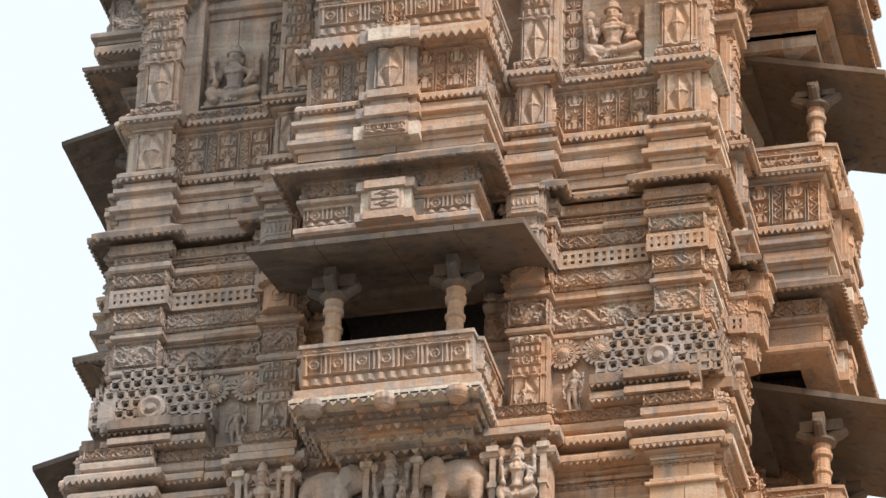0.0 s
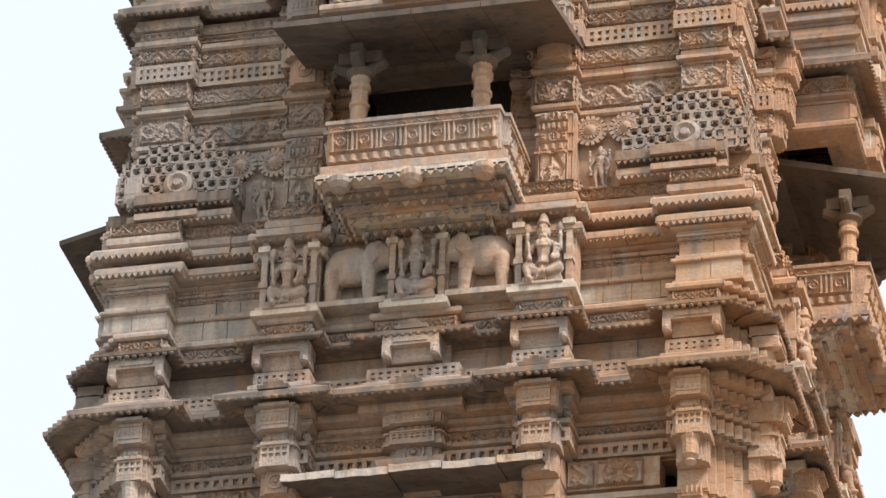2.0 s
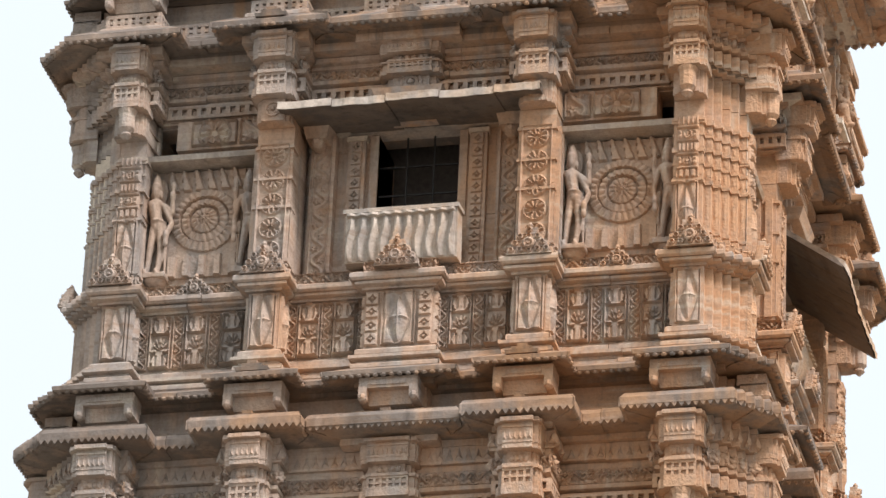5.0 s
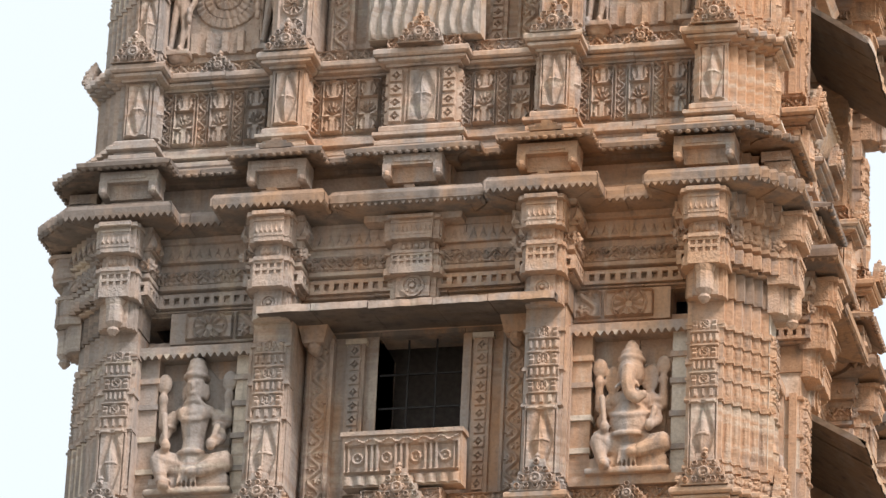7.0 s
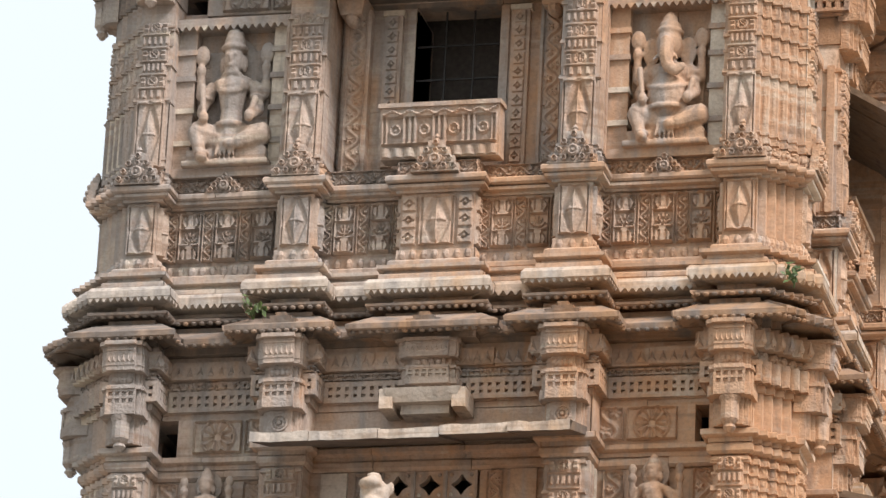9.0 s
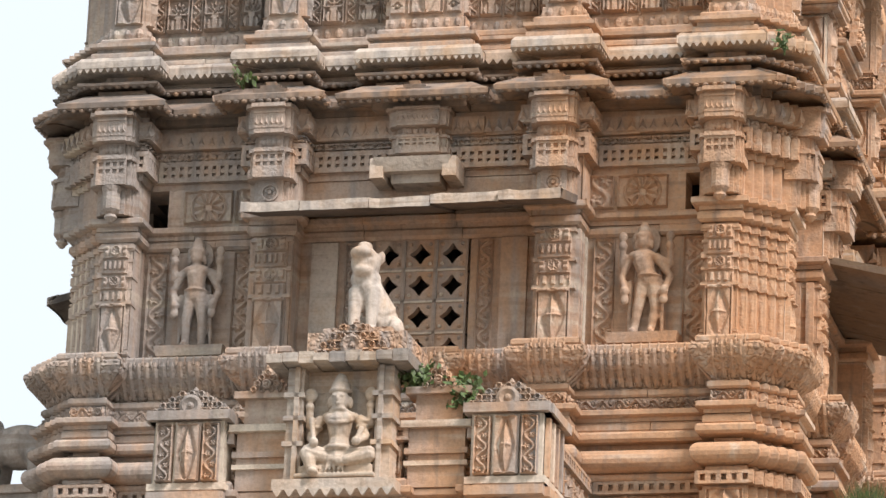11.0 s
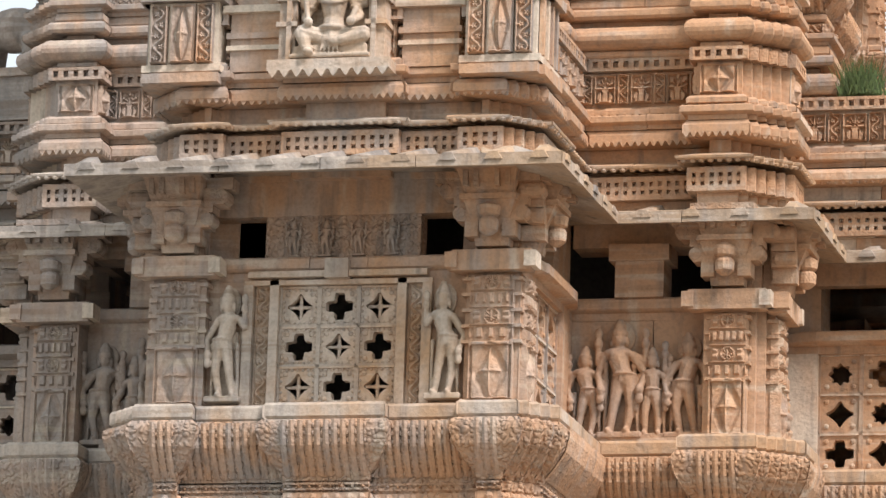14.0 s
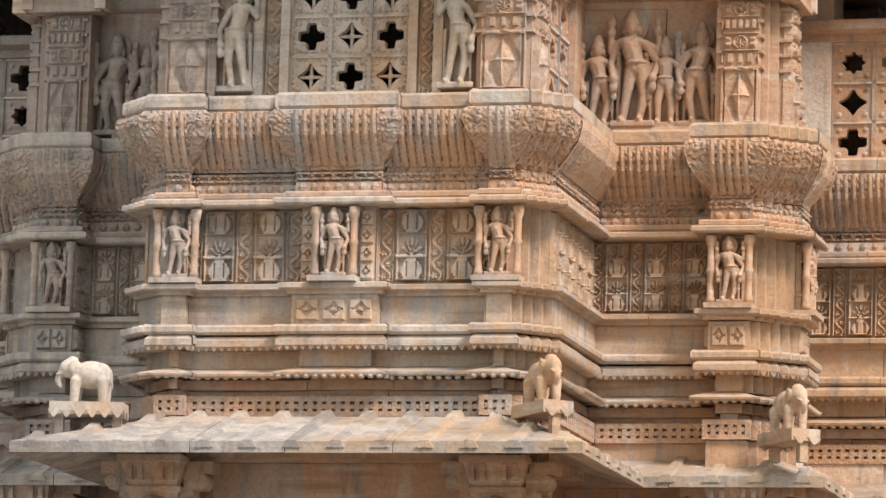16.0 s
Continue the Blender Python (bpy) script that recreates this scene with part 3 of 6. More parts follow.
P6D = plan_upper(3.16, mid=0.14, pil=0.14, niche=0.2, bay=0.12, steps=1)  # from here on the corners are almost square
stack(P6D, [(25.42, 25.5, "step", 0.05), (25.5, 25.7, "flat", 0.03, PALE), (25.7, 25.745, "slab", 0.07), (25.745, 25.79, "slab", 0.03, PALE), (25.79, 25.93, "flat", 0.0), (25.93, 26.0, "carve", 0.01), (26.0, 26.04, "slab", 0.03), (26.04, 26.1, "step", 0.08)], long=0.34)
P6C = plan_upper(3.1, steps=1, mid=0.0, pil=0.12, niche=0.1, bay=0.04)
stack(P6C, [(26.1, 26.22, "drip", 0.2), (26.22, 26.3, "slab", 0.06), (26.3, 26.42, "drip", 0.24), (26.42, 26.6, "step", 0.12), (26.6, 26.75, "carve", 0.1)])
P6 = plan_upper(3.0, steps=1, pil=0.1, niche=0.08)
P6H = plan_upper(3.0, steps=1, pil=0.1, niche=0.08, hole=0.78)
stack(P6H, [(26.75, 27.7, "flat", 0.0), (27.7, 27.78, "slab", 0.05), (27.78, 28.1, "carve", 0.03)], long=0.6, openings=((0, -2.86),))
stack(P6H, [(28.1, 28.2, "step", 0.07), (28.2, 28.28, "slab", 0.03), (28.28, 28.5, "carve", 0.05)], long=0.6, openings=((0, -2.86),))
stack(P6, [(28.5, 28.72, "lat", 0.1), (28.72, 28.93, "carve", 0.08), (28.93, 29.02, "slab", 0.12), (29.02, 29.13, "carve", 0.08), (29.13, 29.25, "tri", 0.14)], long=0.6)
P7B = plan_upper(3.02, steps=1, mid=0.9, midw=0.9, pil=0.12, niche=0.1, bay=0.02)
stack(P7B, [(28.6, 28.7, "slab", 0.06), (28.7, 28.95, "flat", -0.02), (28.95, 29.05, "step", 0.04), (29.05, 29.28, "carve", -0.02)])
stack(P7B, [(29.25, 29.5, "lip", 0.26), (29.5, 29.6, "flat", 0.05), (29.6, 29.74, "step", 0.14), (29.74, 29.86, "slab", 0.08), (29.86, 29.98, "step", 0.12), (29.98, 30.1, "slab", 0.04), (30.1, 30.2, "drip", 0.1),
            (30.2, 30.75, "flat", -0.02), (30.75, 30.83, "step", 0.06), (30.83, 30.92, "drip", 0.12), (30.92, 31.05, "carve", 0.03)])
P7 = plan_upper(2.95, steps=1, pil=0.08, hole=0.78)
stack(P7, [(31.05, 32.4, "flat", 0.0)], long=0.6, openings=((0, -2.81),))
stack(P7, [(32.4, 32.6, "step", 0.1), (32.6, 33.2, "carve", 0.1)], long=0.6)
P8B = plan_upper(2.95, steps=1, mid=1.2, midw=0.95, pil=0.12, niche=0.1, bay=0.02)
stack(P8B, [(32.72, 32.84, "step", -0.5), (32.84, 32.98, "drip", -0.3), (32.98, 33.12, "step", -0.14), (33.12, 33.3, "lip", 0.2), (33.3, 33.42, "flat", -0.05), (33.42, 33.56, "drip", 0.12),
            (33.56, 33.7, "step", 0.16), (33.7, 34.3, "carve", -0.02), (34.3, 34.5, "lip", 0.16)])
top = Mesh().box(-3.3, 3.3, -3.3, 3.3, 34.48, 34.6)
part("roof_slab", top.data("roof_slab", SAND), tower)


# ---- more reliefs ----
def flank(w, h):
    """The side of a pilaster: upright grooves below, stacked blocks with a sunk square above."""
    def fn(u, v, x, z):
        k = max(4, round(h * 0.55 / 0.13))
        t = (v - 0.45) / 0.55 * k
        i, q = np.floor(t), t - np.floor(t)
        sunk = (np.abs(u) < 0.5) & (q > 0.38) & (q < 0.8)
        b = np.where(q < 0.1, 0.02, 0.013) - np.where(sunk & (i % 2 == 0), 0.02, 0) - np.where(i % 2 == 1, 0.01, 0)
        g = np.where(np.cos(u * np.pi * 2) > -0.3, 0.018, 0.0) + np.where((v > 0.41) | (v < 0.03), 0.012, 0)
        return np.where(v < 0.45, g, b)
    return fn


def blocks(w, h):
    """Square bosses one over the other between thin fillets."""
    def fn(u, v, x, z):
        k = max(2, round(h / (w * 1.1)))
        q = (v * k) % 1.0 - 0.5
        d = np.maximum(np.abs(u), np.abs(q) * 2)
        star = (np.abs(u) ** 0.7 + np.abs(q * 2) ** 0.7) < 0.8
        return np.where(d < 0.8, 0.016, 0) - np.where(star & (d < 0.7), 0.014, 0) + np.where(np.hypot(u, q * 2) < 0.2, 0.02, 0)
    return fn


def lotus(w, h):
    """A tall lozenge with crossing ridges in a frame, with cut corners."""
    def fn(u, v, x, z):
        q = (v - 0.5) * 2
        a, b = np.abs(u), np.abs(q)
        d = a / 0.55 + b / 0.88
        body = np.clip((1 - d) * 0.06, 0, 0.03)
        ridge = np.clip(0.012 - np.minimum(a * w, b * h * 0.6) * 0.6, 0, 0.01) * (d < 0.95)
        corner = np.clip((d - 1.25) * 0.05, 0, 0.018) * (a < 0.8)
        knob = np.clip(0.03 - np.hypot(u * w / 2, q * h / 2), 0, 0.02)
        return np.maximum(body + ridge, np.maximum(knob + 0.02 * (knob > 0), corner)) + border(u, v, x, z, w, h, 0.022, 0.018) - 0.006
    return fn


def vase(w, h):
    k = max(2, round(h / (w * 0.75)))

    def fn(u, v, x, z):
        i = np.floor(v * k)
        q = v * k - i
        a = np.abs(u)
        pot = 0.35 + 0.35 * np.sin(np.pi * np.clip(q * 1.1, 0, 1)) * (i % 2 == 0) + 0.35 * (1 - q) * (i % 2 == 1)
        h1 = np.where(a < pot, 0.024, 0.0) - np.where((np.abs(a - 0.3) < 0.07) & (q > 0.2) & (q < 0.8), 0.014, 0)
        petals = np.where((i % 2 == 1) & (np.cos(6 * np.arctan2(q - 0.1, u) * 2) > 0.2) & (np.hypot(u, q - 0.1) < 0.75), 0.02, 0)
        line = np.where(np.abs(q - 0.03) < 0.05, 0.028, 0)
        return np.maximum(np.maximum(h1 * (i % 2 == 0), petals), line) + border(u, v, x, z, w, h, 0.014, 0.028) - 0.006
    return fn


def pilaster(w, h):
    """Stacked bands of small carving over a tall panel with a pointed leaf."""
    low = lotus(w, h * 0.45)

    def fn(u, v, x, z):
        a = low(u, v / 0.45, x, z)
        k = max(4, round(h * 0.55 / 0.13))
        t = (v - 0.45) / 0.55 * k
        i, q = np.floor(t), t - np.floor(t)
        edge = np.where((q < 0.09), 0.019, 0.0)
        n = 4 + (i * 7 % 3)
        cells = np.where((np.cos(np.pi * u * n) > 0.15) & (q > 0.3) & (q < 0.85), 0.018, 0)
        rr, an = np.hypot(u * w / 2, (q - 0.55) * h * 0.55 / k), np.arctan2((q - 0.55) * h * 0.55 / k, u * w / 2)
        ring = np.exp(-((rr - w * 0.16) / 0.009) ** 2) * 0.018 + np.where(rr < w * 0.12, 0.008 + 0.008 * np.cos(8 * an), 0)
        ring = np.maximum(ring, np.where((np.abs(u) > 0.5) & (np.abs(u) < 0.8) & (q > 0.25) & (q < 0.9), 0.012 + 0.006 * np.sin(q * 19), 0))
        b = np.maximum(edge, np.where(i % 2 == 0, cells, ring)) + np.where(np.abs(u) > 0.82, 0.006, 0.012)
        return np.where(v < 0.45, a + 0.012, b)
    return fn


def circles(w, h):
    """A strip of rosettes, one over the other."""
    def fn(u, v, x, z):
        k = max(1, round(h / (w * 0.9)))
        q = ((v * k) % 1.0 - 0.5) * h / k
        r, a = np.hypot(x, q), np.arctan2(q, x)
        pet = np.where((r < w * 0.3) & (r > w * 0.08), 0.012 + 0.012 * np.cos(a * 10), 0)
        rim = np.exp(-((r - w * 0.34) / 0.01) ** 2) * 0.02
        return np.maximum(pet, rim) + border(u, v, x, z, w, h, 0.02, 0.026) - 0.004
    return fn


def rosette(w, h):
    """A big wheel of petals hung in rings, with small columns under it and flames over it."""
    def fn(u, v, x, z):
        q = z - h * 0.52
        r, a = np.hypot(x, q), np.arctan2(q, x)
        hgt = np.zeros_like(x)
        for r0, r1, n, up in ((0.0, 0.05, 8, 0.06), (0.05, 0.11, 14, 0.045), (0.13, 0.19, 20, 0.04), (0.20, 0.27, 30, 0.04)):
            m = (r >= r0 * w / 0.62) & (r < r1 * w / 0.62)
            t = (r - r0 * w / 0.62) / ((r1 - r0) * w / 0.62)
            hgt = np.where(m, up * (0.55 + 0.45 * np.abs(np.cos(a * n / 2))) * (1 - 0.5 * t), hgt)
        cols = np.where((v < 0.2) & (np.cos(np.pi * u * 5) > 0.1), 0.03, 0)
        fl = np.where((v > 0.8) & (np.sin(np.pi * (u * 3 + 2.2 * (v - 0.8))) ** 2 > (v - 0.74) * 3.4), 0.028, 0)
        return np.maximum(hgt, np.maximum(cols, fl))
    return fn


def rail_panel(w, h):
    """A vine along the top over groups of uprights with roundels between, and a row of knots below."""
    def fn(u, v, x, z):
        topv = np.exp(-((v - 0.9 - 0.035 * np.sin(x * 2 * np.pi / 0.16)) / 0.022) ** 2) * 0.018 * (v > 0.8)
        edge = np.where((np.abs(v - 0.8) < 0.02) | (v > 0.975) | (np.abs(v - 0.27) < 0.02), 0.028, 0)
        k = max(1, round(w / 0.26))
        c = ((u + 1) / 2 * k) % 1.0
        up = np.where((v > 0.3) & (v < 0.78) & (np.cos(2 * np.pi * c) > 0.1) & (np.cos(2 * np.pi * c * 5) > 0), 0.022, 0)
        rr = np.hypot((c - 0.5) * w / k, (v - 0.54) * h)
        rd = np.exp(-((rr - 0.045) / 0.012) ** 2) * 0.025 + np.exp(-(rr / 0.02) ** 2) * 0.02
        kn = np.where((v < 0.24), 0.024 * np.abs(np.sin(np.pi * x / 0.11)) * (np.sin(np.pi * v / 0.24) > 0.3), 0)
        return np.maximum(np.maximum(topv, edge), np.maximum(np.maximum(up, rd * (v > 0.3) * (v < 0.8)), kn))
    return fn


def leaves(w, h):
    """A band of tall leaves."""
    def fn(u, v, x, z):
        c = (x / 0.11) % 1.0 - 0.5
        leaf = np.clip(0.45 - np.abs(c + 0.18 * np.sin(v * 6)), 0, 1) * 0.09
        return leaf * np.sin(np.pi * np.clip(v, 0.02, 0.98)) ** 0.5 + np.where((v > 0.9), 0.025, 0)
    return fn


CACHE = {}


def relief(kind, w, h, mat=None, step=0.011):
    mat = mat or RELIEF
    key = (kind, round(w, 2), round(h, 2), mat.name)
    if key not in CACHE:
        CACHE[key] = Mesh().field(w, h, kind(w, h), min(step, w / 17)).data("carved_panel", mat)
    return CACHE[key]


def upright(p, u, n, along, z, out=0.0):
    """The pose of a panel on an upright face: at p + along * u, its own -y looking along n."""
    c = p + u * along + n * out
    return Matrix(((u.x, -n.x, 0, c.x), (u.y, -n.y, 0, c.y), (0, 0, 1, z), (0, 0, 0, 1)))


def panel_zone(plan, z0, z1, d=0.0, pier=lotus, faces=(0, 1, 3), deep=None, skip=()):
    """Carved panels over one storey's base: a leaf on every pier, vines and vases side by side between them."""
    h = z1 - z0 - 0.03
    for a, u, n, ln in span(plan, d):
        if ln < 0.14 or any(abs((a + u * ln / 2).x - sx) < 0.06 for sx in skip):
            continue
        if ln < 0.22:
            todo = [(ln / 2, ln - 0.02, blocks)]
        elif ln < 0.75:
            todo = [(ln / 2, min(0.34, ln - 0.03), pier)]
            if ln > 0.5:
                e = (ln - 0.36) / 2
                todo += [(e / 2, e - 0.01, blocks), (ln - e / 2, e - 0.01, blocks)]
        else:
            k = max(1, round((ln - 0.12) / 0.36))
            w = ln / (k + (k + 1) * 0.55)
            todo, at = [], 0.0
            for i in range(2 * k + 1):
                ww = w if i % 2 else w * 0.55
                todo.append((at + ww / 2, ww - 0.012, vase if i % 2 else vine))
                at += ww
        for at, w, kind in todo:
            round_tower("carved_panel", relief(kind, w, h, PALE if z0 < 8 else RELIEF), tower, upright(a, u, n, at, z0 + 0.015, 0.012), faces=faces)


# ---- figures, each one plain mesh ----
def standing(h=0.95, arms=4, bend=0.06, crown=True):
    """A standing statue on a small base with its back to a slab, in plain rounded shapes."""
    m = Mesh()
    s = h
    m.box(-0.22 * s, 0.22 * s, -0.16 * s, 0.02, 0, 0.05 * s)
    m.box(-0.13 * s, 0.13 * s, -0.03 * s, 0.02, 0, 0.62 * s)
    for side in (-1, 1):
        k = Vector((side * 0.085 * s - bend * 0.25, -0.1 * s, 0.27 * s))
        m.limb((side * 0.08 * s + bend * 0.4, -0.09 * s, 0.05 * s), k, 0.036 * s, 0.05 * s)
        m.limb(k, (side * 0.05 * s - bend * 0.4, -0.09 * s, 0.48 * s), 0.052 * s, 0.075 * s)
        m.ball((side * 0.09 * s + bend * 0.4, -0.12 * s, 0.065 * s), (0.036 * s, 0.06 * s, 0.028 * s))
        m.limb((side * 0.16 * s, -0.06 * s, 0.06 * s), (side * 0.15 * s, -0.08 * s, 0.5 * s), 0.02 * s, 0.028 * s)
    m.ball((-bend * 0.5, -0.09 * s, 0.5 * s), (0.125 * s, 0.09 * s, 0.085 * s))
    m.ball((-bend * 0.5, -0.1 * s, 0.535 * s), (0.13 * s, 0.1 * s, 0.02 * s))
    m.limb((-bend * 0.4, -0.09 * s, 0.5 * s), (bend * 0.5, -0.1 * s, 0.68 * s), 0.078 * s, 0.1 * s)
    m.ball((bend * 0.5, -0.1 * s, 0.715 * s), (0.15 * s, 0.08 * s, 0.05 * s))
    m.ball((bend * 0.5, -0.16 * s, 0.69 * s), (0.08 * s, 0.025 * s, 0.03 * s))
    m.limb((bend * 0.5, -0.1 * s, 0.73 * s), (bend * 0.4, -0.1 * s, 0.79 * s), 0.042 * s, 0.042 * s)
    m.ball((bend * 0.35, -0.115 * s, 0.835 * s), (0.068 * s, 0.07 * s, 0.078 * s))
    for side in (-1, 1):
        m.ball((bend * 0.35 + side * 0.075 * s, -0.1 * s, 0.81 * s), (0.022 * s, 0.03 * s, 0.04 * s))
    if crown:
        m.lathe([(0.082 * s, -0.01 * s), (0.085 * s, 0.02 * s), (0.066 * s, 0.035 * s), (0.06 * s, 0.08 * s), (0.045 * s, 0.1 * s), (0.03 * s, 0.13 * s)], 12, Matrix.Translation((bend * 0.35, -0.1 * s, 0.87 * s)))
    m.lathe([(0.14 * s, 0), (0.14 * s, 0.03 * s)], 16, Matrix.Translation((bend * 0.3, -0.015 * s, 0.86 * s)) @ pose(0, 0, 0, 90))
    for k in range(arms):
        side = 1 if k % 2 else -1
        up = k > 1 or (arms == 2 and k == 1)
        a = Vector((bend * 0.5 + side * 0.135 * s, -0.09 * s, 0.7 * s))
        b = Vector((side * 0.235 * s, -0.08 * s, (0.64 if up else 0.54) * s))
        c = Vector((side * 0.23 * s, -0.1 * s, 0.8 * s)) if up else Vector((side * 0.19 * s, -0.15 * s, 0.4 * s))
        m.limb(a, b, 0.042 * s, 0.036 * s)
        m.limb(b, c, 0.037 * s, 0.03 * s)
        m.ball(c, 0.046 * s)
        m.ball(c + Vector((0, 0, (0.08 if up else -0.07) * s)), (0.045 * s, 0.03 * s, 0.05 * s))
    return m


def hoop(m, c, r, t, tilt=0, squash=1.0):
    """A band of beads round a body."""
    n = 14
    for i in range(n):
        a, b = 2 * math.pi * i / n, 2 * math.pi * (i + 1) / n
        p = [Vector((c[0] + r * math.cos(q), c[1] + r * squash * math.sin(q), c[2] + math.sin(q) * tilt)) for q in (a, b)]
        m.limb(p[0], p[1], t, t, 5)


def seated(h=0.85, trunk=False, arms=4, cone=False):
    """A seated statue with one leg folded and one hanging, before a slab, in plain rounded shapes."""
    m = Mesh()
    s = h
    V = lambda x, y, z: Vector((x * s, y * s, z * s))
    m.box(-0.38 * s, 0.38 * s, -0.24 * s, 0.03, 0, 0.04 * s).box(-0.35 * s, 0.35 * s, -0.2 * s, 0.03, 0.03 * s, 0.12 * s)
    m.box(-0.3 * s, 0.3 * s, -0.03 * s, 0.03, 0.1 * s, 0.86 * s)
    # folded leg, hanging leg, cloth between
    m.limb(V(0.08, -0.12, 0.2), V(0.33, -0.19, 0.22), 0.095 * s, 0.08 * s)
    m.limb(V(0.33, -0.19, 0.22), V(0.1, -0.24, 0.15), 0.07 * s, 0.05 * s)
    m.ball(V(0.05, -0.25, 0.14), (0.07 * s, 0.04 * s, 0.035 * s))
    m.limb(V(-0.08, -0.12, 0.2), V(-0.28, -0.2, 0.25), 0.095 * s, 0.082 * s)
    m.limb(V(-0.28, -0.2, 0.25), V(-0.2, -0.25, 0.05), 0.072 * s, 0.045 * s)
    m.ball(V(-0.19, -0.27, 0.045), (0.05 * s, 0.08 * s, 0.035 * s))
    hoop(m, V(-0.2, -0.24, 0.085), 0.055 * s, 0.012 * s)
    m.ball(V(0, -0.14, 0.16), (0.16 * s, 0.11 * s, 0.07 * s))
    for k in range(5):
        m.limb(V(-0.06 + k * 0.03, -0.22, 0.2), V(-0.08 + k * 0.04, -0.235, 0.06), 0.016 * s, 0.012 * s, 5)
    if trunk:
        m.ball(V(0, -0.14, 0.38), (0.19 * s, 0.14 * s, 0.17 * s), 16, 10)
        m.ball(V(0, -0.12, 0.55), (0.2 * s, 0.1 * s, 0.09 * s), 12, 7)
        m.ball(V(0, -0.15, 0.75), (0.125 * s, 0.12 * s, 0.12 * s), 14, 9)
        pts = [V(0, -0.24, 0.74), V(0.0, -0.28, 0.64), V(0.02, -0.28, 0.56), V(0.09, -0.28, 0.515), V(0.16, -0.28, 0.55)]
        for k in range(4):
            m.limb(pts[k], pts[k + 1], (0.075 - 0.011 * k) * s, (0.064 - 0.011 * k) * s)
        for side in (-1, 1):
            m.ball(V(side * 0.165, -0.1, 0.72), (0.085 * s, 0.022 * s, 0.11 * s))
            m.limb(V(side * 0.07, -0.24, 0.65), V(side * 0.11, -0.29, 0.6), 0.018 * s, 0.01 * s, 6)
        hoop(m, V(0, -0.14, 0.29), 0.175 * s, 0.02 * s, 0.02 * s, 0.8)
        hoop(m, V(0, -0.14, 0.46), 0.185 * s, 0.019 * s, 0.06 * s, 0.75)
        m.lathe([(0.125 * s, 0), (0.13 * s, 0.025 * s), (0.105 * s, 0.04 * s), (0.1 * s, 0.075 * s), (0.075 * s, 0.09 * s), (0.06 * s, 0.13 * s), (0.02 * s, 0.17 * s)], 14, Matrix.Translation(V(0, -0.13, 0.83)))
    else:
        m.limb(V(0, -0.12, 0.2), V(0, -0.11, 0.4), 0.115 * s, 0.095 * s)
        m.limb(V(0, -0.11, 0.4), V(0, -0.12, 0.57), 0.095 * s, 0.135 * s)
        m.ball(V(0, -0.11, 0.6), (0.185 * s, 0.085 * s, 0.065 * s))
        m.ball(V(0, -0.15, 0.75), (0.088 * s, 0.09 * s, 0.11 * s), 12, 8)
        for side in (-1, 1):
            m.ball(V(side * 0.095, -0.13, 0.73), (0.028 * s, 0.04 * s, 0.06 * s))
        m.limb(V(0, -0.13, 0.6), V(0, -0.13, 0.68), 0.055 * s, 0.055 * s)
        hoop(m, V(0, -0.14, 0.63), 0.085 * s, 0.02 * s, -0.03 * s, 0.8)
        hoop(m, V(0, -0.13, 0.57), 0.125 * s, 0.02 * s, 0.06 * s, 0.85)
        hoop(m, V(0, -0.12, 0.3), 0.12 * s, 0.022 * s, 0.01 * s, 0.95)
        if cone:
            m.lathe([(0.105 * s, 0), (0.112 * s, 0.02 * s), (0.098 * s, 0.03 * s), (0.085 * s, 0.08 * s), (0.06 * s, 0.13 * s), (0.045 * s, 0.17 * s), (0.015 * s, 0.19 * s)], 14, Matrix.Translation(V(0, -0.13, 0.82)))
        else:
            m.lathe([(0.115 * s, 0), (0.12 * s, 0.025 * s), (0.092 * s, 0.04 * s), (0.09 * s, 0.08 * s), (0.08 * s, 0.09 * s), (0.075 * s, 0.13 * s), (0.05 * s, 0.15 * s)], 14, Matrix.Translation(V(0, -0.13, 0.82)))
        m.ball(V(0, -0.24, 0.75), (0.018 * s, 0.025 * s, 0.035 * s))
        m.ball(V(0, -0.232, 0.7), (0.032 * s, 0.016 * s, 0.012 * s))
        for side in (-1, 1):
            m.ball(V(side * 0.036, -0.228, 0.775), (0.024 * s, 0.016 * s, 0.013 * s))
            m.ball(V(side * 0.08, -0.19, 0.57), (0.055 * s, 0.04 * s, 0.045 * s))
        m.lathe([(0.17 * s, 0), (0.17 * s, 0.03 * s)], 20, Matrix.Translation(V(0, -0.01, 0.78)) @ pose(0, 0, 0, 90))
    for k in range(arms):
        side = 1 if k % 2 else -1
        a = V(side * 0.18, -0.1, 0.58)
        if k > 1:
            b, c = V(side * 0.29, -0.09, 0.52), V(side * 0.29, -0.12, 0.7)
            m.ball(V(side * 0.29, -0.11, 0.81), (0.07 * s, 0.04 * s, 0.075 * s))
            m.limb(c, V(side * 0.3, -0.11, 0.86), 0.02 * s, 0.02 * s, 6)
        else:
            b, c = V(side * 0.26, -0.14, 0.4), V(side * 0.2, -0.25, 0.33)
            m.limb(c, V(side * 0.24, -0.22, 0.56 if side < 0 else 0.46), 0.022 * s, 0.03 * s, 7)
        m.limb(a, b, 0.05 * s, 0.042 * s)
        m.limb(b, c, 0.042 * s, 0.034 * s)
        m.ball(c, 0.045 * s)
        hoop(m, (a + b) / 2, 0.052 * s, 0.017 * s)
    return m


